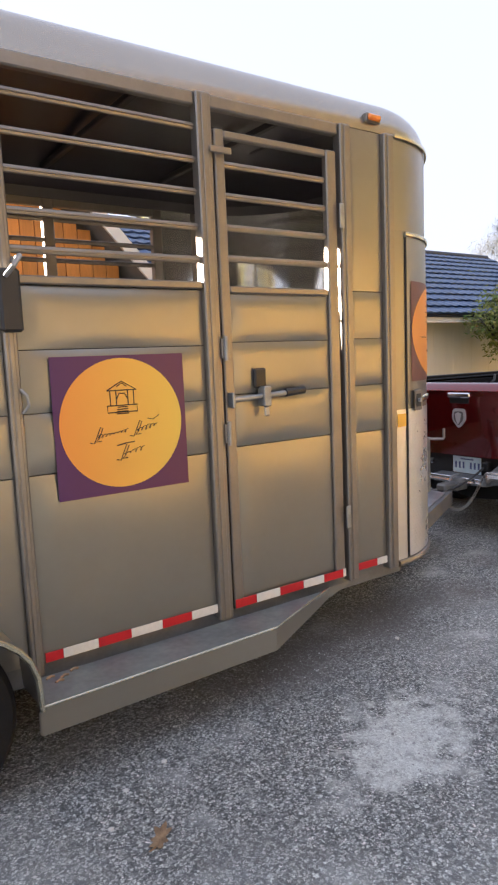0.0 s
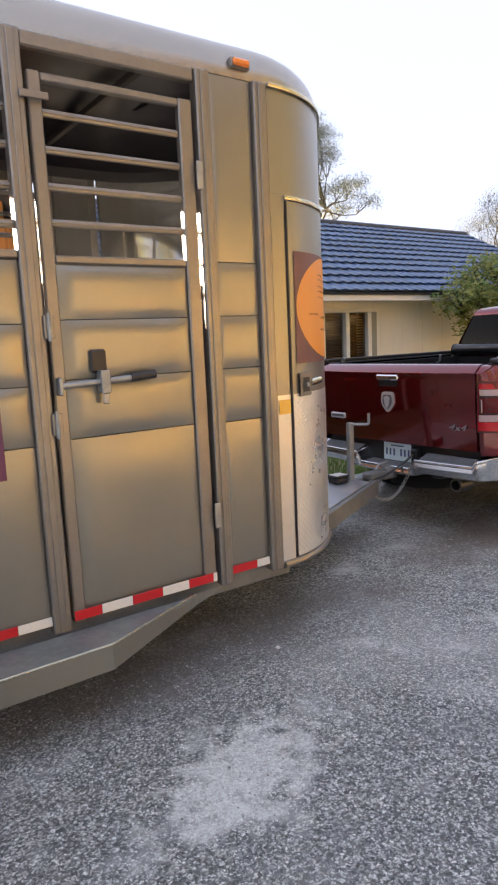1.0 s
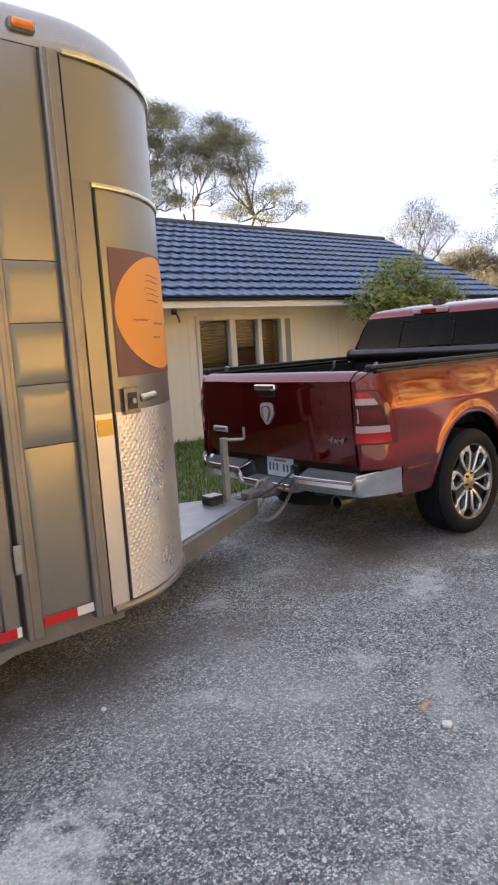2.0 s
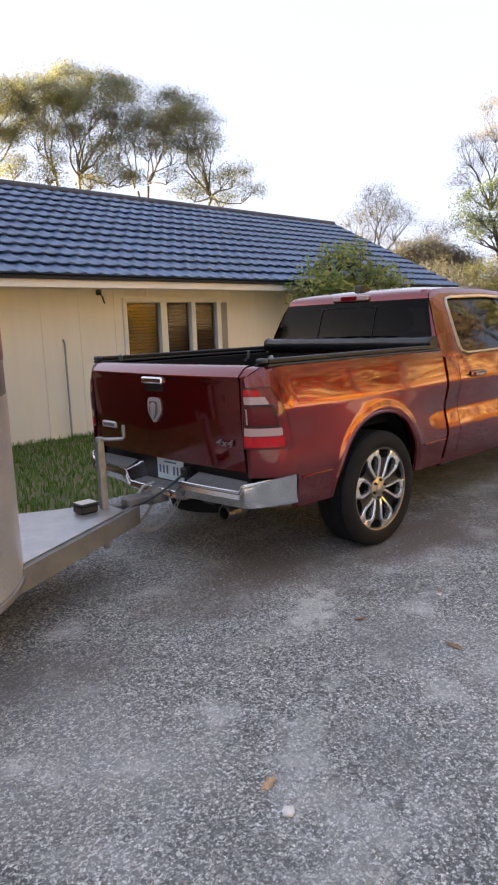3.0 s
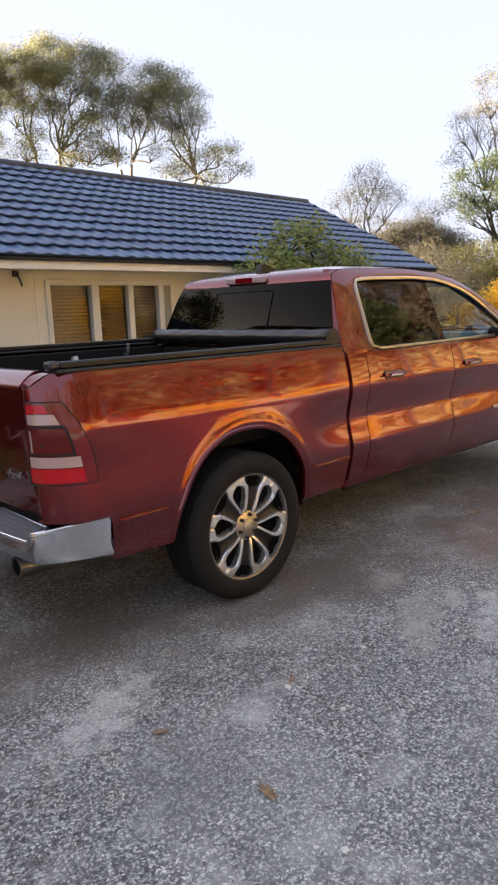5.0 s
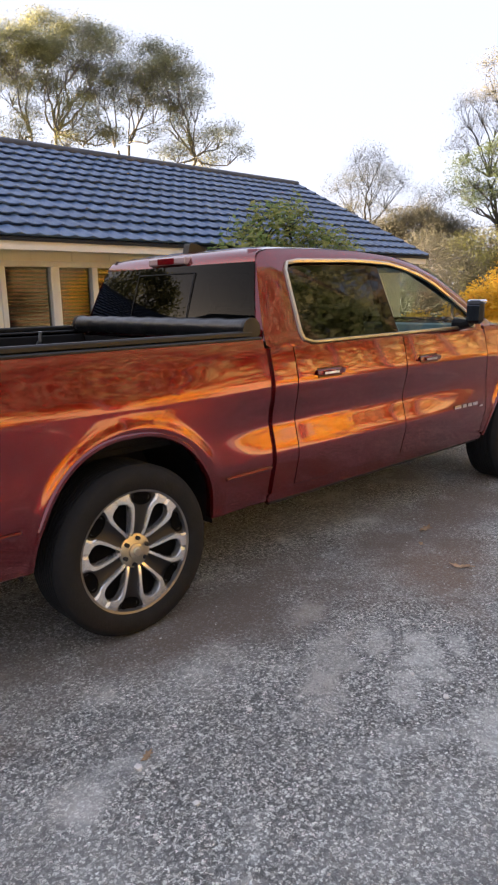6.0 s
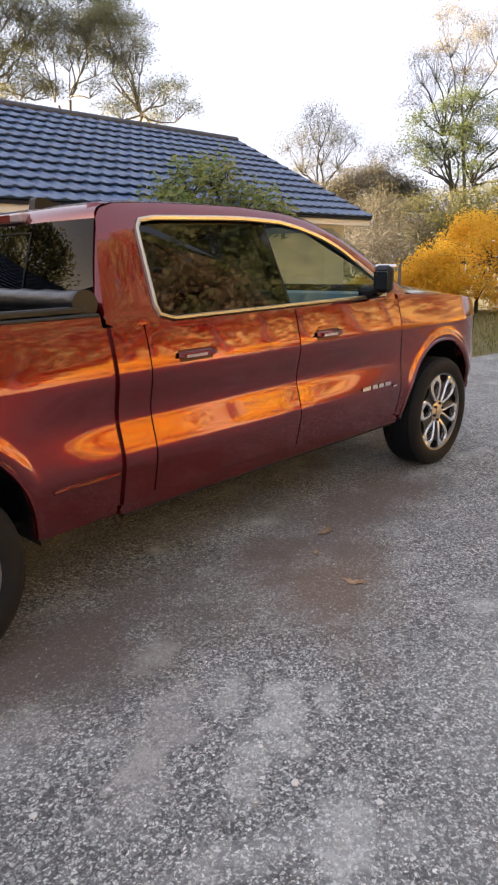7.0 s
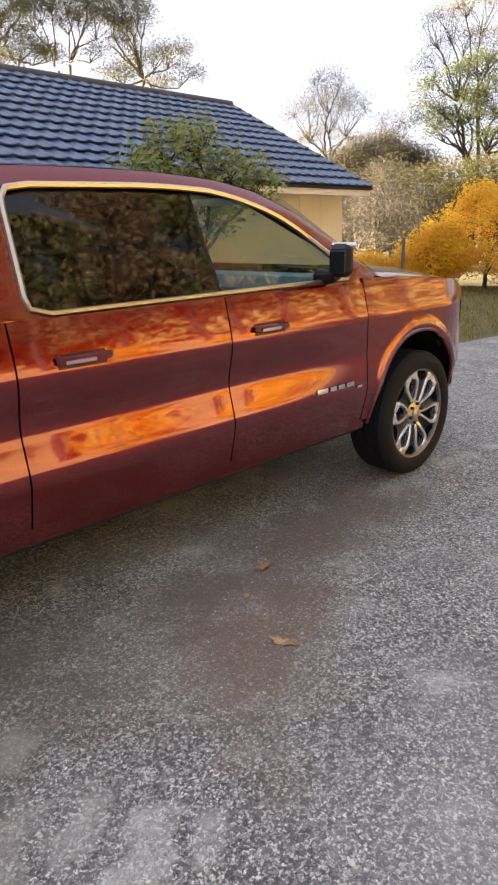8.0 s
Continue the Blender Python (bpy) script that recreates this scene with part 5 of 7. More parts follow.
def build_wheel(truck, cx, s):
    y = KC - s * 0.885
    prof = [(0.286, -0.125), (0.30, -0.137), (0.335, -0.142), (0.365, -0.136), (0.386, -0.12), (0.3935, -0.10)]
    for k in range(9):
        a = -0.09 + 0.0225 * k
        prof += [(0.3955, a - 0.008), (0.3955, a + 0.006), (0.388, a + 0.0075), (0.388, a + 0.0125)]
    prof += [(0.3935, 0.10), (0.386, 0.12), (0.365, 0.136), (0.335, 0.142), (0.286, 0.125)]
    wheel = part("wheel", Geo().lathe([(0.284, -0.118 * s), (0.289, -0.126 * s), (0.276, -0.122 * s), (0.268, -0.095 * s), (0.258, -0.02 * s), (0.258, 0.12 * s)], (cx, y, WZ), "y", 48),
                 M_RIMLIP, truck, "machined alloy wheel with dark pockets", smooth=True, at=(cx, y, WZ))
    part("tyre", Geo().lathe(prof, (cx, y, WZ), "y", 64), M_RUBBER, wheel, "black road tyre", smooth=True)
    # backing disc coloured near-black as the shade behind the spokes
    part("rim_back", Geo().lathe([(0.05, -0.075 * s), (0.258, -0.070 * s)], (cx, y, WZ), "y", 48), M_RIMSHADE, wheel, smooth=True)
    part("brake_disc", Geo().lathe([(0.0, -0.066 * s), (0.17, -0.066 * s)], (cx, y, WZ), "y", 32), M_BRAKE, wheel)
    face = y - s * 0.098
    wheel_spokes(cx, face, s, wheel)
    part("hub", Geo().lathe([(0.0, -0.010 * s), (0.06, -0.009 * s), (0.078, -0.002 * s), (0.084, 0.03 * s)], (cx, face, WZ), "y", 32), M_GOLDTRIM, wheel, "bronze-toned hub", smooth=True)
    part("hub_cap", Geo().lathe([(0.0, -0.026 * s), (0.016, -0.025 * s), (0.020, -0.021 * s), (0.030, -0.021 * s), (0.036, -0.018 * s), (0.038, 0.0)], (cx, face, WZ), "y", 24), M_GOLDTRIM, wheel, smooth=True)


def build_truck():
    tk = thing("pickup_truck", (7.2, KC, 0), "dark red crew cab pickup with chrome rear bumper", "truck")
    for s in (1, -1):
        # bed side, front wing
        bed_low = lambda x: 0.42 + 0.226 * max(0.0, min(1.0, (4.790 - x) / 0.03))
        bed_top = lambda x: BEDZ - 0.066 * max(0.0, (4.582 - x) / 0.085) ** 1.2
        part("bed_side", skin(s, 4.497, 6.441, bed_low, bed_top, 40, 34, extra=(4.503, 4.51, 4.52, 4.535, 4.552, 4.57, 4.59, 4.62, 4.76, 4.77, 4.78, 4.79)), M_PAINT, tk, "glossy dark red bed side", smooth=True)
        part("front_wing", skin(s, 8.705, 10.05, lambda x: 0.46, lambda x: curve_at([(8.7, 1.262), (9.3, 1.235), (9.7, 1.19), (9.95, 1.12), (10.06, 1.02)], x), 30, 30), M_PAINT, tk, smooth=True)
        # doors
        for a, b, kind in ((6.655, 7.665, "rear_door"), (7.673, 8.697, "front_door")):
            door = part(kind, skin(s, a, b, lambda x: 0.475, lambda x: SILL, 14, 34), M_PAINT, tk, smooth=True)
            hx = a + 0.145 if kind == "rear_door" else a + 0.135
            hz = 1.085
            y = side_y(hx + 0.1, hz, s)
            rows = []
            for t in range(11):
                u = t / 10
                x = hx + 0.235 * u
                o = 0.012 + 0.028 * math.sin(math.pi * min(1, max(0, u))) ** 0.4
                yy = KC - s * (bulge_at(x, hz) + o)
                hh = 0.019 - 0.005 * abs(2 * u - 1) ** 3
                rows.append([Vector((x, yy + s * 0.016, hz - hh)), Vector((x, yy, hz - hh * 0.7)), Vector((x, yy, hz + hh * 0.7)), Vector((x, yy + s * 0.016, hz + hh)), Vector((x, yy + s * 0.035, hz))])
            handle = part("door_handle", Geo().grid(rows, closed=True), M_PAINT, door, "red handle with a chrome blade", smooth=True)
            part("handle_blade", Geo().grid([[Vector((hx + 0.020 + 0.125 * t / 6, KC - s * (bulge_at(hx + 0.15, hz) + 0.043), hz + dz)) for t in range(7)] for dz in (-0.008, 0.005)]), M_CHROME, door, "chrome handle blade")
            # sheet just proud of the door, its dark red painting the cup's shade
            part("handle_cup_shade", Geo().grid([[Vector((hx + 0.01 + 0.20 * t / 8, side_y(hx + 0.01 + 0.20 * t / 8, hz + dz, s) - s * 0.0025, hz + dz)) for t in range(9)] for dz in (-0.030, -0.015, 0.0, 0.012, 0.024)]), M_RECESS, door, smooth=True)
        # cab corner, rocker
        part("cab_corner", skin(s, 6.478, 6.648, lambda x: 0.45, lambda x: SILL, 6, 34), M_PAINT, tk, smooth=True)
        part("rocker", skin(s, 6.475, 8.75, lambda x: 0.40, lambda x: 0.468, 20, 4, 0.012), M_PAINT, tk, smooth=True)
        part("rocker_guard", Geo().tube([(6.5, KC - s * 0.90, 0.395), (8.75, KC - s * 0.90, 0.395)], 0.022, 8), M_TRIMBLACK, tk)
        part("gap_return", skin(s, 6.425, 6.495, lambda x: 0.45, lambda x: SILL, 3, 20, 0.016), M_PAINT, tk, smooth=True)
        part("gap_filler", Geo().box(6.50, 8.72, KC - s * 0.90 - 0.02, KC - s * 0.90 + 0.02, 0.44, 1.20, 0.004), M_TRIMBLACK, tk)
        # glasshouse frame, bright window line and panes
        g, inner, lift = cab_side(s)
        part("cab_frame", g, M_PAINT, tk, smooth=True)
        trim = [lift(p, 0.008) for p in inner]
        part("window_trim", Geo().tube(trim + [trim[0]], 0.0125, 6, cap=False), M_GOLDTRIM, tk, "satin bright window surround", smooth=True)
        rear = [p for p in inner if p[0] <= 7.675]
        front = [p for p in inner if p[0] >= 7.675]

        def sheet(points, out):
            c = (sum(p[0] for p in points) / len(points), sum(p[1] for p in points) / len(points))
            pts = [lift(p, out) for p in points]
            return Geo().add([lift(c, out)] + pts, [(0, 1 + k, 1 + (k + 1) % len(pts)) for k in range(len(pts))])
        order = lambda pts: sorted(pts, key=lambda p: math.atan2(p[1] - 1.48, p[0] - sum(q[0] for q in pts) / len(pts)))
        part("rear_door_glass", sheet(order(rear), -0.012), M_TINT, tk, "dark privacy glass")
        part("front_door_glass", sheet(order(front), -0.012), M_CLEARGLASS, tk, "clear door glass", shadow=False)
        part("centre_pillar", Geo().prism([(7.605, 1.25), (7.715, 1.25), (7.70, 1.71), (7.62, 1.71)], lambda x, z, h: Vector((x, KC - s * (glass_half(z) - 0.040 - h), z)), 0.03), M_TRIMBLACK, tk, "black centre pillar")
        part("inner_roof_rail", Geo().tube([lift((x, z), -0.06) for x, z in ((6.62, 1.69), (7.0, 1.73), (7.6, 1.73), (8.05, 1.68), (8.5, 1.46), (8.85, 1.27))], 0.03, 8), M_TRIMBLACK, tk, smooth=True)
        # mirror
        mir = part("door_mirror", Geo().box(8.325, 8.390, KC - s * 1.07 - 0.062, KC - s * 1.07 + 0.062, 1.290, 1.448, 0.024), M_TRIMBLACK, tk, "black door mirror with chrome cap")
        part("mirror_cap", Geo().box(8.345, 8.402, KC - s * 1.07 - 0.066, KC - s * 1.07 + 0.066, 1.425, 1.4535, 0.011), M_CHROME, mir)
        part("mirror_arm", Geo().tube([(8.40, KC - s * 0.90, 1.280), (8.38, KC - s * 0.98, 1.285), (8.36, KC - s * 1.04, 1.30)], [0.045, 0.034, 0.03], 10), M_TRIMBLACK, mir, smooth=True)
        part("mirror_glass", Geo().box(8.3205, 8.3245, KC - s * 1.07 - 0.048, KC - s * 1.07 + 0.048, 1.308, 1.415, 0.002), M_MIRROR, mir, "dark tinted mirror glass")
        # lower crease strips and side emblem
        for a, b in ((4.80, 5.06), (6.12, 6.44)):
            part("crease", Geo().tube([(x, side_y(x, 0.615, s) - s * 0.001, 0.615) for x in [a + (b - a) * k / 8 for k in range(9)]], 0.009, 8), M_PAINT, tk, smooth=True)
        x = 8.26
        for w, gap in ((0.085, 0.02), (0.055, 0.015), (0.055, 0.015), (0.065, 0.0)):
            rows = [[Vector((x + w * k / 3, side_y(x + w * k / 3, z, s) - s * 0.006, z)) for k in range(4)] for z in (0.694, 0.706, 0.718)]
            part("side_emblem", Geo().grid(rows), M_CHROME, tk, "small bright emblem bar")
            x += w + gap
        part("side_badge", Geo().grid([[Vector((8.60 + 0.045 * k, side_y(8.6, z, s) - s * 0.006, z)) for k in range(2)] for z in (0.675, 0.688)]), M_CHROME, tk)
        # wheel wells
        for cx in (RX, FX):
            rows = []
            for k in range(25):
                a = math.pi * k / 24
                rows.append([Vector((cx - 0.02 - 0.50 * math.cos(a), KC - s * yy, 0.38 + 0.575 * math.sin(a))) for yy in (0.93, 0.45)])
            g = Geo().grid(rows)
            rim = [r[1] for r in rows]
            g.add([Vector((cx, KC - s * 0.45, 0.38))] + rim, [(0, 1 + k, 2 + k) for k in range(24)])
            part("wheel_well", g, M_TRIMBLACK, tk, smooth=True)
            lip = [Vector((x, side_y(x, z, s, 0.002), z)) for x, z in [(cx - 0.02 - 0.478 * math.cos(math.pi * k / 36), arch(cx - 0.02 - 0.4779 * math.cos(math.pi * k / 36), 0.43)) for k in range(37)]]
            part("arch_lip", Geo().tube(lip, 0.013, 6), M_PAINT, tk, smooth=True)
            build_wheel(tk, cx - (0.02 if cx == RX else 0.0), s)
        # painted corner between tailgate and bed side, with the tailgate's sloping top carried round
        rows = []
        for k in range(19):
            z = 0.64 + (1.218 - 0.64) * k / 18
            w = side_half(4.499, z)
            lean = 0.035 * (1 - (z - 0.66) / 0.60) - 0.012 * math.sin(math.pi * (z - 0.66) / 0.60)
            rows.append([Vector((x, KC - s * y, z)) for x, y in ((4.537 + lean, 0.799), (4.500 + lean, 0.800), (4.4945 + lean, 0.806), (4.4985 + 0.2 * lean, 0.45 * 0.806 + 0.55 * w), (4.4990, w - 0.006), (4.5015, w - 0.001))])
        for dx, dz in ((0.003, 0.008), (0.010, 0.018), (0.024, 0.032), (0.042, 0.047), (0.060, 0.059), (0.078, 0.066), (0.10, 0.068)):
            w = side_half(4.502 + dx, 1.218 + dz)
            rows.append([Vector((x, KC - s * y, 1.218 + dz)) for x, y in ((4.521 + dx, 0.799), (4.488 + dx, 0.800), (4.4825 + dx, 0.806), (4.4945 + dx, 0.5 * (0.806 + w)), (4.4985 + dx, w - 0.004), (4.5015 + dx, w - 0.001))])
        part("corner_post", Geo().grid(rows), M_PAINT, tk, smooth=True)
        # tail lamp: wraps round the rear corner
        def lamp_grid(u0, u1, v0, v1, out, nu=10, nv=6):
            """u runs from the tailgate edge round the corner and along the side, v upwards."""
            rows = []
            for i in range(nv + 1):
                v = v0 + (v1 - v0) * i / nv
                z = 0.815 + 0.353 * v
                row = []
                for j in range(nu + 1):
                    u = u0 + (u1 - u0) * j / nu
                    L = u * (0.275 - 0.115 * v * v)
                    if L < 0.085:
                        f = L / 0.085
                        row.append(Vector((4.4965 - out * (1 - 0.5 * f) + 0.0205 * f ** 3, KC - s * (0.814 + (side_half(4.517, z) - 0.814) * f + out * f * 0.7), z)))
                    else:
                        x = 4.517 + (L - 0.085)
                        row.append(Vector((x, side_y(x, z, s) - s * out, z)))
                rows.append(row)
            return Geo().grid(rows)
        lamp = part("tail_lamp", lamp_grid(0.0, 1.0, 0.0, 1.0, 0.006), M_LENSRED, tk, "red wrap-round tail lamp", smooth=True)
        part("lamp_clear", lamp_grid(0.10, 0.66, 0.735, 0.855, 0.009), M_LENSCLEAR, lamp, "clear band", smooth=True)
        part("lamp_clear", lamp_grid(0.06, 0.78, 0.215, 0.345, 0.009), M_LENSCLEAR, lamp, "clear band", smooth=True)
        part("lamp_strip", lamp_grid(0.05, 0.80, 0.03, 0.20, 0.009), M_LENSBRIGHT, lamp, "bright red lower strip", smooth=True)
        part("lamp_strip", lamp_grid(0.12, 0.60, 0.87, 0.965, 0.009), M_LENSBRIGHT, lamp, "bright red upper strip", smooth=True)
        part("lamp_frame", lamp_grid(0.075, 0.73, 0.355, 0.725, 0.0085), M_TRIMBLACK, lamp, "black inner frame", smooth=True)
        part("lamp_inset", lamp_grid(0.115, 0.69, 0.385, 0.695, 0.010), M_LENSDARK, lamp, "smoked centre square", smooth=True)
        # highlight on the lens, drawn as a pale sliver
        part("lamp_glint", lamp_grid(0.13, 0.17, 0.40, 0.66, 0.0115), M_LENSCLEAR, lamp, "pale glint painted along the inner edge", smooth=True)
        edge = [(0.0, 0.0), (1.0, 0.0), (1.0, 1.0), (0.0, 1.0)]
        bez = []
        for (ua, va), (ub, vb) in zip(edge, edge[1:] + edge[:1]):
            for k in range(8):
                q = lamp_grid(ua + (ub - ua) * k / 8, ua + (ub - ua) * k / 8 + 1e-5, va + (vb - va) * k / 8, va + (vb - va) * k / 8 + 1e-5, 0.005, 1, 1)
                bez.append(q.v[0])
        part("lamp_bezel", Geo().tube(bez + [bez[0]], 0.0028, 6, cap=False), M_TRIMBLACK, lamp, smooth=True)
    # tailgate with its pressed-in field, spoiler lip, handle, shield and badges
    def gate_x(y, z):
        v = (z - 0.66) / 0.60
        x = 4.462 + 0.035 * (1 - v) - 0.012 * math.sin(math.pi * v)
        if z > 1.20:
            x -= 0.035 * ((z - 1.20) / 0.085)
        return x + 0.030 * abs((y - KC) / 0.8) ** 2.2
    rows = []
    ys = [KC - 0.795 + 1.59 * k / 30 for k in range(31)]
    for i in range(23):
        z = 0.662 + (1.222 - 0.662) * i / 22
        rows.append([Vector((gate_x(y, z), y, z)) for y in ys])
    # rounded top, sloping gently forward
    for dx, dz in ((0.001, 0.006), (0.006, 0.014), (0.016, 0.024), (0.030, 0.037), (0.046, 0.050), (0.062, 0.061), (0.076, 0.067)):
        rows.append([Vector((gate_x(y, 1.222) + dx, y, 1.222 + dz)) for y in ys])
    rows.append([p + Vector((0.022, 0, 0.003)) for p in rows[-1]])
    rows.append([p + Vector((0.0, 0, -0.08)) for p in rows[-1]])
    rows = [[r[0] + Vector((0.04, 0, 0))] + r + [r[-1] + Vector((0.04, 0, 0))] for r in rows]
    gate = part("tailgate", Geo().grid(rows), M_PAINT, tk, "dark red closed tailgate", smooth=True)
    hd = part("gate_handle", Geo().box(gate_x(KC, 1.2) - 0.022, gate_x(KC, 1.2) + 0.01, KC - 0.115, KC + 0.115, 1.168, 1.212, 0.010), M_CHROME, gate, "bright pull handle")
    part("gate_slot", Geo().box(gate_x(KC, 1.14) - 0.006, gate_x(KC, 1.14) + 0.01, KC - 0.10, KC + 0.10, 1.118, 1.166, 0.006), M_TRIMBLACK, gate)
    shield = rounded([(-0.062, 0.085), (0.062, 0.085), (0.070, -0.01), (0.0, -0.090), (-0.070, -0.01)], 0.03, 5)
    g0 = gate_x(KC, 0.985)
    part("shield_badge", Geo().prism(shield, lambda y, z, h: Vector((g0 - h, KC + y, 0.99 + z)), 0.014), M_BADGE, gate, "plain chrome shield badge")
    part("shield_face", Geo().prism([(y * 0.72, z * 0.72) for y, z in shield], lambda y, z, h: Vector((g0 - 0.0145 - h, KC + y, 0.99 + z)), 0.004), M_BADGEDARK, gate)
    part("shield_ridge", Geo().prism([(-0.03, 0.04), (0.0, 0.055), (0.03, 0.04), (0.018, -0.02), (0.0, -0.05), (-0.018, -0.02)], lambda y, z, h: Vector((g0 - 0.019 - h, KC + y, 0.99 + z)), 0.008), M_BADGE, gate)
    part("name_plate", Geo().box(gate_x(KC + .6, 0.85) - 0.012, gate_x(KC + .6, 0.85) + 0.01, KC + 0.52, KC + 0.705, 0.822, 0.868, 0.006), M_BADGE, gate, "small bright name plate")
    part("name_bar", Geo().box(gate_x(KC + .6, 0.85) - 0.0145, gate_x(KC + .6, 0.85) - 0.0125, KC + 0.54, KC + 0.685, 0.835, 0.856, 0.0008), M_BADGEDARK, gate)
    # drive marking in raised letters
    cu = bpy.data.curves.new("drive_marking", "FONT")
    cu.body, cu.size, cu.extrude, cu.align_x, cu.shear = "4x4", 0.080, 0.004, "CENTER", 0.25
    tmp = bpy.data.objects.new("drive_marking", cu)
    me = bpy.data.meshes.new_from_object(tmp)
    me.name = "drive_marking"
    bpy.data.objects.remove(tmp)
    me.materials.append(M_MARK)
    mark = new("drive_marking", me)
    mark.parent = gate
    mark.matrix_basis = Matrix.Translation(Vector((gate_x(KC - .65, 0.84) - 0.010, KC - 0.648, 0.812)) - place_of(gate)) @ Matrix.Rotation(radians(-90), 4, "Z") @ Matrix.Rotation(radians(90), 4, "X") @ Matrix.Diagonal((1.25, 0.8, 1, 1))
    # bumper: wrapped chrome bar with a rolled top edge, two sloping treads and a dropped middle
    def ease(a, b, t):
        t = max(0.0, min(1.0, t))
        return a + (b - a) * t * t * (3 - 2 * t)

    def top_z(d):
        if d < 0.40:
            return ease(0.482, 0.556, (d - 0.255) / 0.065)
        if d < 0.84:
            return ease(0.556, 0.598, (d - 0.80) / 0.035)
        return 0.598 + 0.039 * (d - 0.84) / 0.145

    half = [0.985 * math.sin(math.pi / 2 * k / 24) for k in range(25)] + [0.25 + 0.01 * k for k in range(10)] + [0.79 + 0.008 * k for k in range(8)]
    span = sorted({round(v, 4) for v in half} | {-round(v, 4) for v in half})

    def bumper_row(inset, z_of):
        pts = []
        for y in span:
            d = abs(y)
            x = 4.392 + 0.085 * d * d + (0.28 * ((d - 0.83) / 0.155) ** 2 if d > 0.83 else 0.0)
            pts.append(Vector((x + inset, KC + y * (1.0 - inset * 0.35), z_of(d))))
        return pts
    face = lambda d: min(0.515, top_z(d) - 0.030)
    under = lambda d: ease(0.422, 0.452, (d - 0.25) / 0.15)
    back = []
    for y in span:
        d = abs(y)
        x = 4.392 + 0.085 * d * d + (0.28 * ((d - 0.83) / 0.155) ** 2 if d > 0.83 else 0.0)
        back.append(Vector((min(4.80, ease(4.556, x + 0.07, (d - 0.80) / 0.04)), KC + y * 0.985, top_z(d) + ease(ease(0.012, 0.046, (d - 0.255) / 0.065), 0.012, (d - 0.80) / 0.04))))
    bump = part("rear_bumper", Geo().grid([back, bumper_row(0.016, lambda d: top_z(d) - 0.001), bumper_row(0.008, lambda d: top_z(d) + 0.005), bumper_row(0.001, lambda d: top_z(d) + 0.002), bumper_row(0.0, lambda d: top_z(d) - 0.006),
                                           bumper_row(0.007, lambda d: top_z(d) - 0.014), bumper_row(-0.002, face), bumper_row(0.016, lambda d: under(d) + 0.012), bumper_row(0.05, under)]), M_BUMPER, tk, "chrome step bumper", smooth=True)

    part("edge_bead", Geo().tube(bumper_row(0.007, lambda d: top_z(d) + 0.004), 0.0065, 8), M_CHROME, bump, "bright rolled edge", smooth=True)

    def tread(name, a, b, z0, z1, label):
        """A sloping pad from y = a to b with rows of small raised studs."""
        w = lambda u, v, h: Vector((4.412 + 0.085 * (a + (b - a) * u) ** 2 * (1 - v) + 0.128 * v, KC + a + (b - a) * u, z0 + (z1 - z0) * v + h))
        top = [[w(u / 8, v / 3, 0.005) for u in range(9)] for v in range(4)]
        rim = [[w(u / 8, 0, -0.004) for u in range(9)]]
        pad = part(name, Geo().grid(rim + top), M_STEPPAD, bump, label)
        studs = Geo()
        nu, nv = int((b - a) / 0.024), 5
        for i in range(nu):
            for k in range(nv):
                u, v = (i + 0.3 + 0.4 * (k % 2)) / nu, (k + 0.5) / nv
                c = w(u, v, 0.0052)
                r = [c + Vector((dx, dy, 0)) for dx, dy in ((-0.0085, 0), (0, -0.006), (0.0085, 0), (0, 0.006))]
                t = [c + Vector((dx * 0.5, dy * 0.5, 0.004)) for dx, dy in ((-0.0085, 0), (0, -0.006), (0.0085, 0), (0, 0.006))]
                studs.add(r + t, [(0, 1, 5, 4), (1, 2, 6, 5), (2, 3, 7, 6), (3, 0, 4, 7), (4, 5, 6, 7)])
        part("tread_studs", studs, M_STEPPAD, pad)
    tread("step_pad", -0.79, -0.335, 0.556, 0.600, "grey step pad with raised studs")
    tread("step_pad", 0.335, 0.79, 0.556, 0.600, "grey step pad with raised studs")
    tread("step_pad", -0.25, 0.25, 0.482, 0.494, "grey step pad with raised studs")
    part("pad_back", Geo().box(4.562, 4.58, KC - 0.80, KC + 0.80, 0.45, 0.70, 0.003), M_TRIMBLACK, bump)
    plate = part("number_plate", Geo().box(4.5555, 4.5595, KC - 0.152, KC + 0.140, 0.500, 0.645, 0.001), M_PLATE, tk, "pale blue number plate with dark bars")
    for y0 in (0.110, 0.070, 0.030, -0.045, -0.085, -0.125):
        part("plate_bar", Geo().box(4.5535, 4.5553, KC + y0 - 0.012, KC + y0 + 0.006, 0.540, 0.598, 0.0005), M_PLATEINK, plate)
    part("plate_strip", Geo().box(4.5535, 4.5553, KC - 0.075, KC + 0.06, 0.618, 0.628, 0.0005), M_PLATEINK, plate)
    part("receiver", Geo().box(4.38, 4.95, KC - 0.035, KC + 0.035, 0.39, 0.445, 0.005), M_FRAME, tk, "hitch receiver")
    ball = part("ball_mount", Geo().box(4.34, 4.50, KC - 0.055, KC - 0.005 + 0.03, 0.375, 0.40, 0.005), M_FRAME, tk)
    part("wiring_socket", Geo().box(4.485, 4.56, KC - 0.265, KC - 0.20, 0.556, 0.625, 0.01), M_TRIMBLACK, tk, "black wiring socket")
    ex = Geo().lathe([(0.038, 0.0), (0.050, -0.002), (0.053, 0.02), (0.053, 0.14), (0.030, 0.14)], (4.45, KC - 0.665, 0.408), "x", 28)
    tip = part("exhaust_tip", ex, M_TIP, tk, "dull chrome exhaust tip", smooth=True)
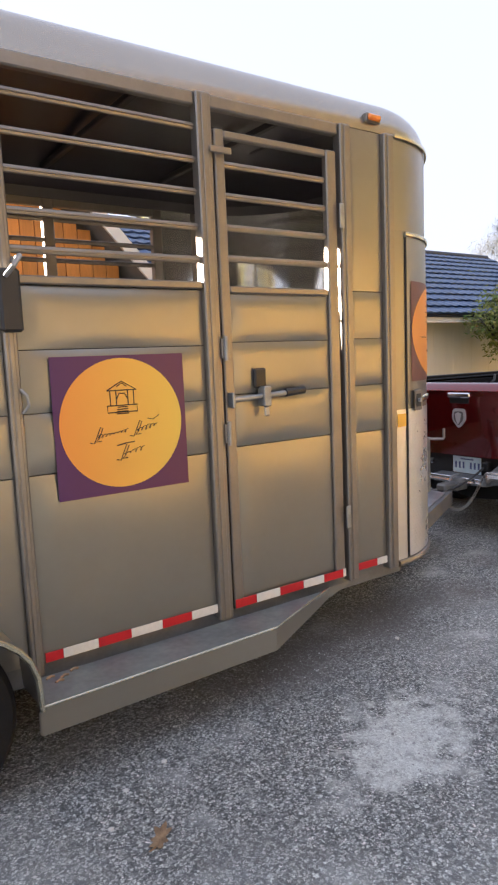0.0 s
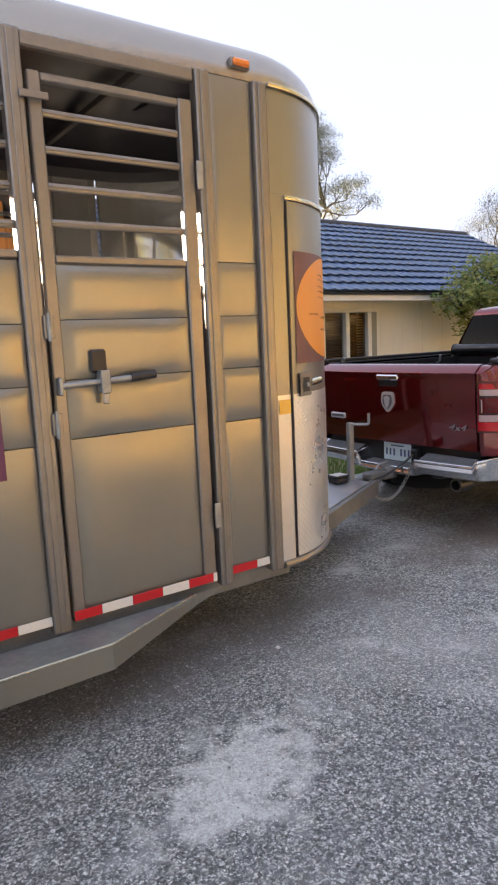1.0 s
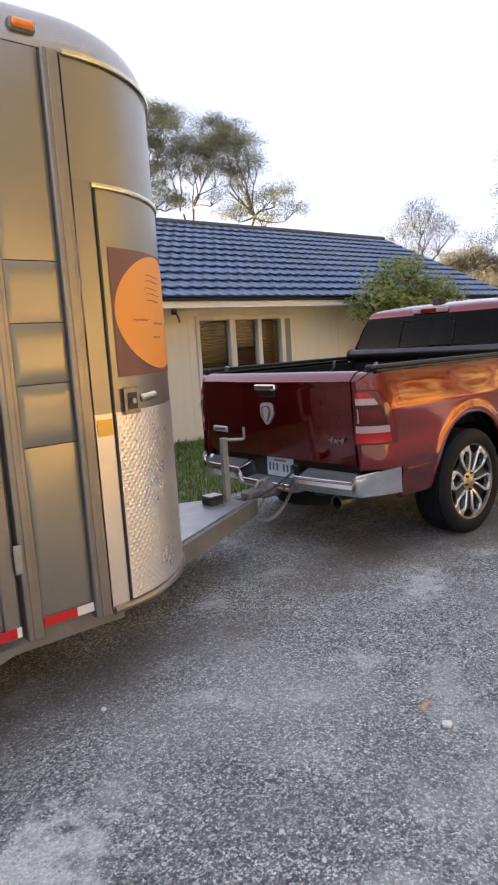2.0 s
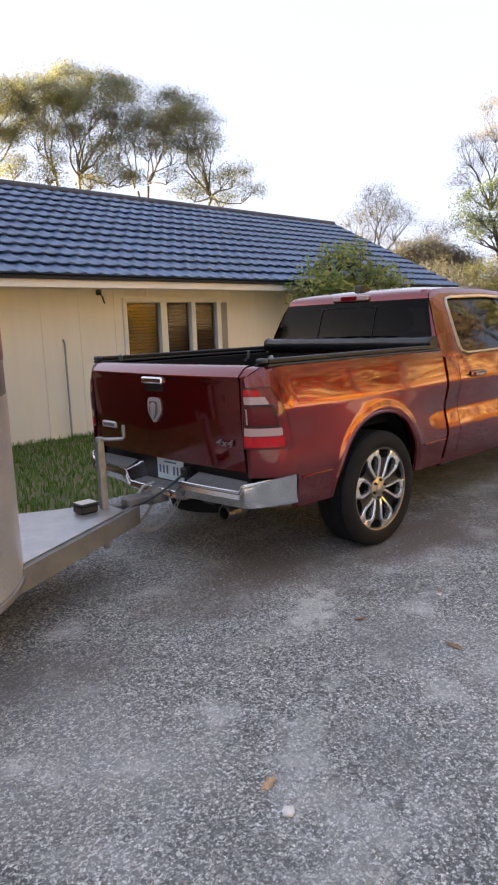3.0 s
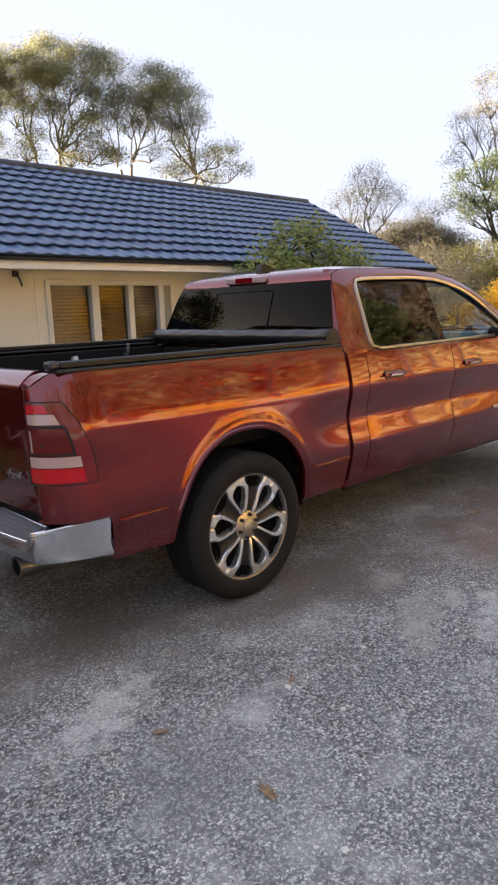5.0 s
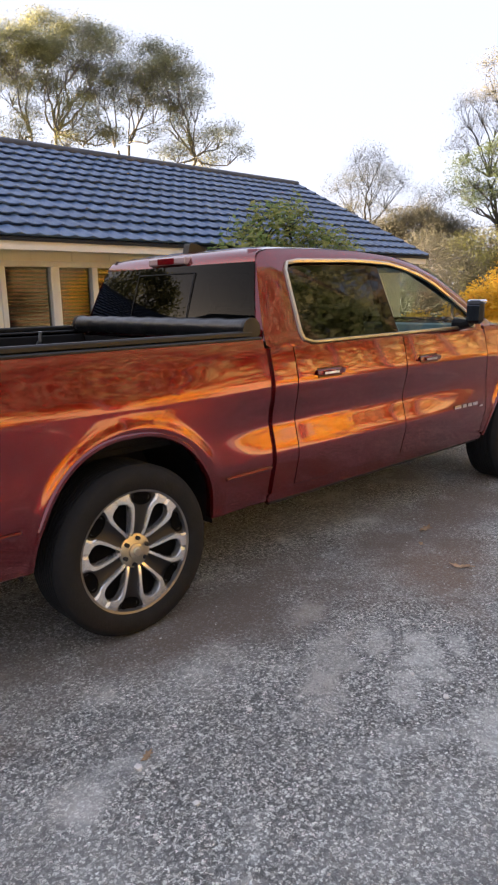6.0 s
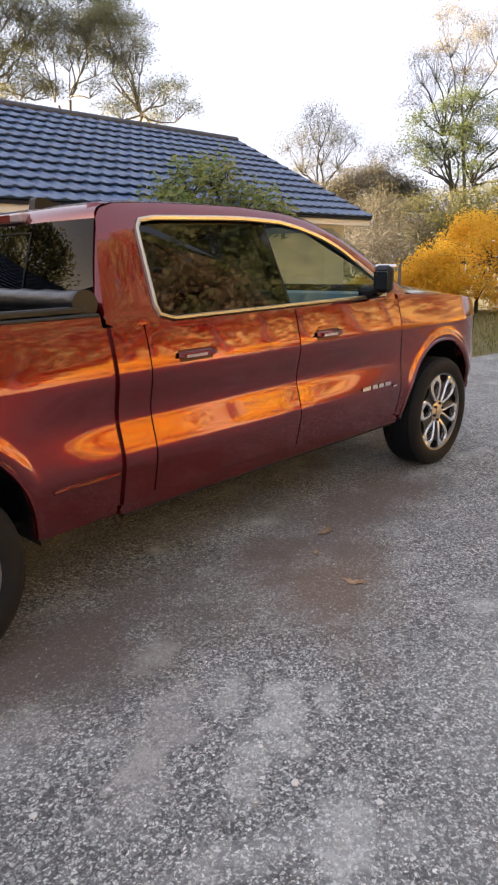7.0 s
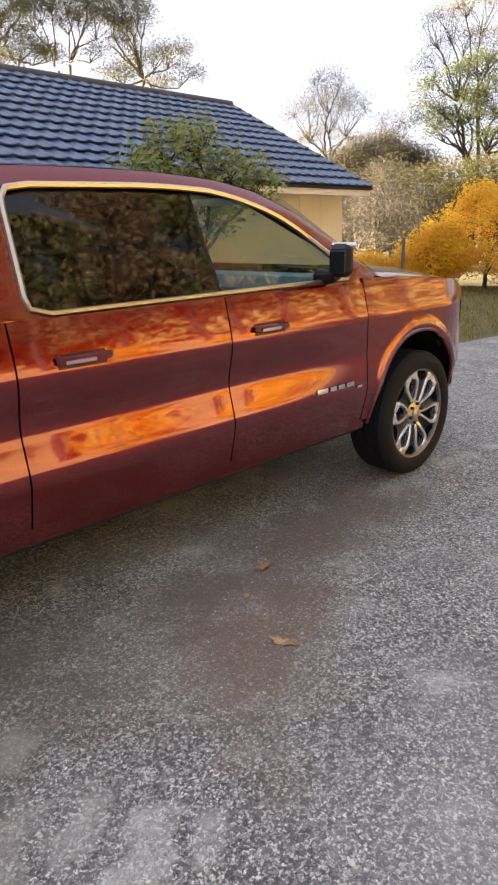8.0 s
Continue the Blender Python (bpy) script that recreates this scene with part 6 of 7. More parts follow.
    part("exhaust_pipe", Geo().tube([(4.52, KC - 0.665, 0.408), (4.9, KC - 0.66, 0.42), (5.3, KC - 0.5, 0.45)], 0.029, 12, cap=True), M_DARK, tip, smooth=True)
    # bed: floor, inner walls, bulkhead, rails, rolled cover
    part("bed_floor", Geo().box(4.58, 6.43, KC - 0.83, KC + 0.83, 0.80, 0.83, 0.004), M_BEDLINER, tk)
    part("bulkhead", Geo().box(6.40, 6.44, KC - 0.90, KC + 0.90, 0.80, 1.26, 0.006), M_BEDLINER, tk)
    for s in (1, -1):
        part("bed_wall", Geo().box(4.58, 6.40, min(KC - s * 0.84, KC - s * 0.80), max(KC - s * 0.84, KC - s * 0.80), 0.83, 1.27, 0.006), M_BEDLINER, tk)
        part("bed_cap", Geo().box(4.585, 6.44, min(KC - s * 0.945, KC - s * 0.83), max(KC - s * 0.945, KC - s * 0.83), BEDZ - 0.004, BEDZ + 0.012, 0.005), M_TRIMBLACK, tk)
        rail = part("cover_rail", Geo().box(4.62, 6.40, min(KC - s * 0.915, KC - s * 0.855), max(KC - s * 0.915, KC - s * 0.855), BEDZ + 0.013, BEDZ + 0.042, 0.006), M_TRIMBLACK, tk, "black cover rail")
        part("rail_end", Geo().box(4.57, 4.619, min(KC - s * 0.92, KC - s * 0.85), max(KC - s * 0.92, KC - s * 0.85), BEDZ + 0.013, BEDZ + 0.046, 0.01), M_DARK, rail)
        part("tie_down", Geo().tube([(6.05, KC - s * 0.80, 1.21), (6.05, KC - s * 0.76, 1.24), (6.05, KC - s * 0.75, 1.30)], 0.013, 8), M_GALV, tk, smooth=True)
        part("tie_down", Geo().tube([(4.75, KC - s * 0.82, BEDZ + 0.01), (4.75, KC - s * 0.80, BEDZ + 0.05)], 0.016, 8), M_GALV, tk, smooth=True)
    rng = random.Random(4)
    pts, rad = [], []
    for k in range(41):
        y = KC - 0.90 + 1.73 * k / 40
        pts.append((6.395, y, BEDZ + 0.052))
        rad.append(0.053 + 0.0025 * math.sin(k * 1.3) + 0.0015 * math.sin(k * 3.1))
    roll = part("rolled_cover", Geo().tube(pts, rad, 24), M_VINYL, tk, "rolled black soft bed cover", smooth=True)
    for y in (-0.90, 0.83):
        part("roll_end", Geo().tube([(6.395, KC + y - 0.012, BEDZ + 0.050), (6.395, KC + y + 0.012, BEDZ + 0.050)], 0.060, 20), M_TRIMBLACK, roll, smooth=True)
    # cab: rear wall, rear glass with its sliding middle, roof, windscreen, bonnet
    def rear_x(z):
        return 6.47 + 0.13 * ((z - BELT) / 0.44) ** 1.3 if z > BELT else 6.47
    def cross(z0, z1, h0, h1, out, ny=20, nz=8):
        rows = []
        for i in range(nz + 1):
            t = i / nz
            z, h = z0 + (z1 - z0) * t, h0 + (h1 - h0) * t
            rows.append([Vector((rear_x(z) - out - 0.03 * (1 - (abs(y) / h) ** 2), KC + y, z)) for y in [-h + 2 * h * k / ny for k in range(ny + 1)]])
        return Geo().grid(rows)
    part("cab_back", Geo().box(6.475, 6.50, KC - 0.86, KC + 0.86, 0.5, 1.33, 0.01), M_PAINT, tk)
    part("rear_sill", cross(1.27, 1.345, 0.875, 0.862, 0.0), M_PAINT, tk, smooth=True)
    for s in (1, -1):
        rows = []
        for i in range(13):
            z = 1.27 + (1.752 - 1.27) * i / 12
            h = glass_half(z)
            rows.append([Vector((rear_x(z) + 0.03 * (1 - u) ** 2 - 0.004 + (0.035 if u < 0.01 else 0), KC - s * (h - 0.012 - (0.062 - 0.03 * (z - 1.27)) * u), z)) for u in (0.0, 0.12, 0.3, 0.6, 1.0)])
        part("rear_pillar", Geo().grid(rows), M_PAINT, tk, smooth=True)
    part("rear_glass", cross(1.340, 1.684, 0.852, 0.742, 0.004), M_REARGLASS, tk, "dark rear window", smooth=True)
    for y in (-0.29, 0.29):
        part("slider_frame", Geo().tube([(rear_x(z) - 0.036, KC + y * (1 - 0.06 * (z - 1.35)), z) for z in (1.355, 1.45, 1.55, 1.64)], 0.0035, 6), M_TRIMBLACK, tk)
    part("slider_frame", Geo().tube([(rear_x(1.64) - 0.036, KC + y, 1.64) for y in (-0.285, 0.0, 0.285)], 0.0035, 6), M_TRIMBLACK, tk)
    brake = part("high_brake_lamp", Geo().box(6.540, 6.60, KC - 0.19, KC + 0.19, 1.694, 1.738, 0.008), M_LENSCLEAR, tk, "high brake lamp with clear ends")
    part("brake_lens", Geo().box(6.5365, 6.5395, KC - 0.085, KC + 0.085, 1.698, 1.734, 0.001), M_LENSRED, brake, "red lens")
    rows = []
    for k in range(31):
        x = 6.69 + (8.30 - 6.69) * k / 30
        zc = roof_z(x) - 0.028 * max(0.0, 1 - (x - 6.545) / 0.3)
        edge_z = curve_at([(6.55, 1.730), (6.68, 1.752), (7.0, 1.766), (7.5, 1.766), (7.85, 1.742), (8.08, 1.698), (8.30, 1.610)], x)
        h = glass_half(edge_z) - 0.004
        row = []
        for j in range(25):
            u = -1 + 2 * j / 24
            row.append(Vector((x, KC + u * h, edge_z + (zc - edge_z) * (1 - abs(u) ** 5))))
        rows.append(row)
    edge = rows[0]
    head = []
    for t in (0.0, 0.25, 0.5, 0.75, 1.0):
        row = []
        for j, p in enumerate(edge):
            u = -1 + 2 * j / 24
            q = Vector((rear_x(1.672) - 0.03 * (1 - u * u), KC + u * 0.745, 1.672))
            r = q.lerp(p, t)
            r.x -= 0.030 * math.sin(math.pi * t)
            r.z += 0.016 * math.sin(math.pi * t)
            row.append(r)
        head.append(row)
    part("rear_header", Geo().grid(head), M_PAINT, tk, smooth=True)
    part("roof", Geo().grid(rows), M_PAINT, tk, "dark red cab roof", smooth=True)
    fin = rounded([(6.74, -0.005), (6.755, 0.062), (6.82, 0.056), (6.95, -0.005)], [0.005, 0.02, 0.03, 0.005], 5)
    part("roof_antenna", Geo().prism(fin, lambda x, z, h: Vector((x, KC + 0.03 + h, 1.775 + z)), 0.06), M_TRIMBLACK, tk, "black fin antenna")
    part("headliner", Geo().box(6.62, 8.15, KC - 0.70, KC + 0.70, 1.685, 1.70, 0.004), M_TRIMBLACK, tk)
    ws = []
    for i in range(9):
        t = i / 8
        x, z = 8.30 + 0.64 * t, 1.672 - 0.41 * t
        h = glass_half(z) - 0.035
        ws.append([Vector((x + 0.10 * (1 - u * u), KC + u * h, z + 0.015 * (1 - u * u))) for u in [-1 + 2 * k / 16 for k in range(17)]])
    part("windscreen", Geo().grid(ws), M_CLEARGLASS, tk, "clear windscreen", smooth=True, shadow=False)
    hood = []
    for k in range(17):
        x = 8.90 + 1.15 * k / 16
        ze = curve_at([(8.7, 1.262), (9.3, 1.235), (9.7, 1.19), (9.95, 1.12), (10.06, 1.02)], x)
        h = bulge_at(x, ze) - 0.006
        hood.append([Vector((x + 0.05 * (1 - u * u), KC + u * h, ze + 0.055 * (1 - abs(u) ** 3) * (1 if k < 14 else 0.6) + 0.012 * math.exp(-((abs(u) - 0.55) / 0.12) ** 2))) for u in [-1 + 2 * j / 28 for j in range(29)]])
    part("bonnet", Geo().grid(hood), M_PAINT, tk, "dark red bonnet", smooth=True)
    part("cowl", Geo().box(8.72, 8.95, KC - 0.9, KC + 0.9, 1.19, 1.25, 0.01), M_TRIMBLACK, tk)
    part("wiper", Geo().tube([(8.95, KC - 0.6, 1.275), (8.93, KC - 0.1, 1.30)], 0.008, 6), M_TRIMBLACK, tk)
    # front end
    g = Geo().grid([[Vector((10.06 + 0.05 * (1 - u * u), KC + u * 0.82, z)) for u in [-1 + 2 * k / 16 for k in range(17)]] for z in (0.70, 0.85, 1.03)])
    part("grille", g, M_CHROME, tk, smooth=True)
    rows = []
    for z, o in ((0.45, 0.10), (0.50, 0.0), (0.66, -0.02), (0.72, 0.06)):
        rows.append([Vector((10.17 - o - 0.42 * abs(u) ** 5, KC + u * (0.965 - o * 0.2), z)) for u in [-1 + 2 * k / 30 for k in range(31)]])
    part("front_bumper", Geo().grid(rows), M_PAINT, tk, smooth=True)
    for s in (1, -1):
        rows = [[Vector((9.86 + 0.19 * t, KC - s * (bulge_at(9.86 + 0.19 * t, z) + 0.004), z)) for t in (0, 0.25, 0.5, 0.75, 1.0)] for z in (0.90, 0.95, 1.0, 1.04)]
        part("head_lamp", Geo().grid(rows), M_LENSCLEAR, tk, "clear head lamp", smooth=True)
    # cabin
    for y in (-0.42, 0.42):
        for x, nm in ((7.72, "front_seat"), (6.82, "rear_seat")):
            seat = part(nm, Geo().box(x - 0.02, x + 0.50, KC + y - 0.26, KC + y + 0.26, 0.75, 0.90, 0.05), M_SEAT, tk, "grey upholstered seat")
            m = Matrix.Translation((x, KC + y, 0.88)) @ Matrix.Rotation(radians(-14), 4, "Y")
            part("seat_back", Geo().box(-0.07, 0.07, -0.25, 0.25, 0.0, 0.55, 0.05, m), M_SEAT, seat, smooth=False)
            part("head_rest", Geo().box(-0.05, 0.05, -0.13, 0.13, 0.58, 0.76, 0.04, m), M_SEAT, seat)
    part("dashboard", Geo().box(8.42, 8.85, KC - 0.86, KC + 0.86, 0.95, 1.27, 0.07), M_DASH, tk, "grey dashboard")
    a = Matrix.Translation((8.30, KC + 0.40, 1.20)) @ Matrix.Rotation(radians(68), 4, "Y")
    ring = [a @ Vector((0.185 * math.cos(t), 0.185 * math.sin(t), 0)) for t in [2 * math.pi * k / 32 for k in range(33)]]
    wheel = part("steering_wheel", Geo().tube(ring, 0.016, 8, cap=False), M_TRIMBLACK, tk, "black steering wheel", smooth=True)
    part("steering_hub", Geo().tube([a @ Vector((0, 0, -0.02)), a @ Vector((0, 0, 0.03))], 0.07, 12), M_TRIMBLACK, wheel)
    for t in (0.5, 2.64, 4.71):
        part("steering_spoke", Geo().tube([a @ Vector((0.05 * math.cos(t), 0.05 * math.sin(t), 0)), a @ Vector((0.18 * math.cos(t), 0.18 * math.sin(t), 0))], 0.014, 6), M_TRIMBLACK, wheel)
    part("cabin_floor", Geo().box(6.5, 8.85, KC - 0.88, KC + 0.88, 0.50, 0.54, 0.01), M_TRIMBLACK, tk)
    part("rear_view_mirror", Geo().box(8.22, 8.25, KC - 0.12, KC + 0.12, 1.50, 1.57, 0.012), M_TRIMBLACK, tk)
    # underside; trays and low pieces added to keep light from under the truck
    for s in (-1, 1):
        part("chassis_rail", Geo().box(4.5, 9.9, KC + s * 0.45 - 0.05, KC + s * 0.45 + 0.05, 0.42, 0.56, 0.01), M_DARK, tk)
    for cx in (RX, FX):
        part("axle", Geo().tube([(cx, KC - 0.86, WZ), (cx, KC + 0.86, WZ)], 0.05, 12), M_DARK, tk)
    part("added_under_tray", Geo().box(4.62, 6.2, KC - 0.80, KC + 0.80, 0.44, 0.46, 0.004), M_TRIMBLACK, tk)
    part("spare_tyre", Geo().lathe([(0.2, -0.08), (0.34, -0.09), (0.36, 0.0), (0.34, 0.09), (0.2, 0.08)], (4.98, KC, 0.36), "z", 32), M_RUBBER, tk, smooth=True)
    part("fuel_tank", Geo().box(6.15, 7.6, KC - 0.66, KC + 0.30, 0.30, 0.44, 0.03), M_DARK, tk)
    part("skid_plate", Geo().box(7.62, 8.75, KC - 0.64, KC + 0.64, 0.31, 0.44, 0.02), M_DARK, tk)
    part("added_under_tray", Geo().box(6.2, 10.0, KC - 0.84, KC + 0.84, 0.44, 0.46, 0.004), M_TRIMBLACK, tk)
    return tk


build_truck()


# ---- trees and shrubs ----
M_LEAF_OLIVE = leaf_material("olive_leaves", (0.16, 0.17, 0.075), (0.33, 0.31, 0.13), 0.5)
M_LEAF_GREEN = leaf_material("green_leaves", (0.045, 0.07, 0.018), (0.105, 0.125, 0.035), 0.4)
M_LEAF_YELLOWGREEN = leaf_material("yellow_green_leaves", (0.06, 0.068, 0.016), (0.15, 0.14, 0.032), 0.4)
M_LEAF_GREY = leaf_material("grey_sparse_leaves", (0.12, 0.12, 0.085), (0.21, 0.20, 0.13), 0.4)
M_LEAF_GOLD = leaf_material("golden_leaves", (0.76, 0.45, 0.015), (0.90, 0.62, 0.04), 0.45)
M_LEAF_AMBER = leaf_material("amber_leaves", (0.42, 0.31, 0.09), (0.62, 0.48, 0.17), 0.4)
M_LEAF_BUSH = leaf_material("bush_leaves", (0.13, 0.215, 0.045), (0.38, 0.37, 0.10), 0.4)
M_LEAF_FAR = leaf_material("yellowing_leaves", (0.13, 0.12, 0.065), (0.27, 0.225, 0.11), 0.4)
M_LEAF_RUST = leaf_material("rusty_leaves", (0.12, 0.08, 0.045), (0.24, 0.16, 0.09))
M_LEAF_DARK = leaf_material("dark_leaves", (0.055, 0.052, 0.030), (0.115, 0.10, 0.052))


def leaf_clump(g, c, size, count, leaf, rng, flat=0.6):
    """Leaves strewn round a twig's end."""
    for _ in range(count):
        p = Vector((rng.gauss(0, 1), rng.gauss(0, 1), rng.gauss(0, flat)))
        p = p * (size * 0.5 * min(1.0, 1.45 / max(p.length, 0.01))) + c
        a = Vector((rng.gauss(0, 1), rng.gauss(0, 1), rng.gauss(0, 1))).normalized()
        b = a.orthogonal().normalized()
        s = leaf * rng.uniform(0.6, 1.4)
        g.add([p - a * s, p + b * s * 0.45, p + a * s, p - b * s * 0.45], [(0, 1, 2, 3)])


def fast_mesh(name, g, material, origin):
    me = bpy.data.meshes.new(name)
    o = Vector(origin)
    me.from_pydata([Vector(p) - o for p in g.v], [], g.f)
    me.materials.append(material)
    return me


def limb(g, a, b, ra, rb, rng, bend=0.15, n=5, sides=6):
    a, b = Vector(a), Vector(b)
    L = (b - a).length
    off = Vector((rng.uniform(-1, 1), rng.uniform(-1, 1), rng.uniform(-0.3, 0.6))) * L * bend
    pts = []
    for k in range(n + 1):
        t = k / n
        pts.append(a.lerp(b, t) + off * math.sin(math.pi * t) + Vector((rng.uniform(-1, 1), rng.uniform(-1, 1), rng.uniform(-1, 1))) * L * 0.02)
    pts[0] = a
    g.tube(pts, [ra + (rb - ra) * k / n for k in range(n + 1)], sides, cap=False)
    return pts[-1]


def tree(name, base, trunk_top, trunk_r, crowns, leaf_mat, bark_mat, label, seed, leaf=0.09, clumps=60, per=60, size=0.9, category="tree", twigs=2, split=None):
    """Trunk, limbs to every crown, branches to its clumps and leaves about them. crowns: (centre, radii)."""
    rng = random.Random(seed)
    t = thing(name, base, label, category)
    wood, leaves = Geo(), Geo()
    base, trunk_top = Vector(base), Vector(trunk_top)
    limb(wood, base - Vector((0, 0, 0.1)), trunk_top, trunk_r, trunk_r * 0.6, rng, 0.05, 6, 10)
    total = sum(r[0] * r[1] * r[2] for _, r in crowns) or 1
    for c, r in crowns:
        c = Vector(c)
        hub = c - Vector((0, 0, r[2] * 0.75))
        limb(wood, trunk_top, hub, trunk_r * 0.5, trunk_r * 0.24, rng, 0.16, 8, 7)
        knots = []
        for _ in range(7):
            d = Vector((rng.gauss(0, 1), rng.gauss(0, 1), abs(rng.gauss(0, 0.8)))).normalized()
            k = c + Vector((d.x * r[0], d.y * r[1], (d.z - 0.25) * r[2])) * 0.5
            limb(wood, hub, k, trunk_r * 0.25, trunk_r * 0.10, rng, 0.14, 5, 5)
            knots.append(k)
        n = max(6, round(clumps * r[0] * r[1] * r[2] / total))
        for _ in range(n):
            d = Vector((rng.gauss(0, 1), rng.gauss(0, 1), rng.gauss(0.25, 1))).normalized()
            q = rng.uniform(0.55, 1.0)
            p = c + Vector((d.x * r[0], d.y * r[1], d.z * r[2])) * q
            k = min(knots, key=lambda w: (w - p).length)
            limb(wood, k, p, trunk_r * 0.09, trunk_r * 0.025, rng, 0.15, 4, 4)
            for _ in range(twigs):
                e = p + Vector((rng.gauss(0, 1), rng.gauss(0, 1), rng.gauss(0.2, 0.8))) * size * 0.6
                limb(wood, p, e, trunk_r * 0.03, trunk_r * 0.012, rng, 0.1, 2, 3)
            if per:
                leaf_clump(leaves, p, size, per, leaf, rng)
    w = new("trunk", fast_mesh("trunk", wood, bark_mat, base))
    w.parent = t
    for f in w.data.polygons:
        f.use_smooth = True
    if leaves.v:
        c = new("crown", fast_mesh("crown", leaves, leaf_mat, base))
        c.parent = t
    return t


def spreading_tree(name, base, forks, trunk_r, pads, leaf_mat, bark_mat, label, seed, leaf=0.05, per=140, density=9.0, clump=0.85, lean=0.5):
    """Open crown of flat layers: trunk, long bent limbs, a fan of branches under every layer, leaves on its upper side.
    pads: (centre, half width, half height)."""
    rng = random.Random(seed)
    t = thing(name, base, label, "tree")
    wood, leaves = Geo(), Geo()
    base = Vector(base)
    tops = [Vector(f) for f in forks]
    for f in tops:
        limb(wood, base - Vector((0, 0, 0.1)), f, trunk_r, trunk_r * 0.55, rng, 0.06, 6, 8)
    for c, r, h in pads:
        c = Vector(c)
        f = min(tops, key=lambda q: (q - c).xy.length)
        hub = c + (f - c) * 0.22 - Vector((0, 0, h * 0.9))
        limb(wood, f, hub, trunk_r * 0.42, trunk_r * 0.20, rng, 0.17, 8, 6)
        spots = []
        for _ in range(8):
            a, q = rng.uniform(0, 6.283), rng.uniform(0.45, 0.8)
            k = c + Vector((math.cos(a) * r * q, math.sin(a) * r * q, h * (0.2 - q * q * 0.6)))
            limb(wood, hub, k, trunk_r * 0.15, trunk_r * 0.05, rng, 0.15, 5, 4)
            spots.append(k)
        for _ in range(max(8, round(density * r * r * 3.14))):
            a, q = rng.uniform(0, 6.283), rng.random() ** 0.5
            p = c + Vector((math.cos(a) * r * q, math.sin(a) * r * q, h * (0.85 - 1.25 * q * q) + rng.gauss(0, 0.25) * h))
            k = min(spots, key=lambda w: (w - p).length)
            limb(wood, k, p, trunk_r * 0.055, trunk_r * 0.018, rng, 0.15, 3, 3)
            leaf_clump(leaves, p, clump * rng.uniform(0.7, 1.2), round(per * rng.uniform(0.5, 1.4)), leaf, rng, lean)
    w = new("trunk", fast_mesh("trunk", wood, bark_mat, base))
    w.parent = t
    for f in w.data.polygons:
        f.use_smooth = True
    c = new("crown", fast_mesh("crown", leaves, leaf_mat, base))
    c.parent = t
    return t


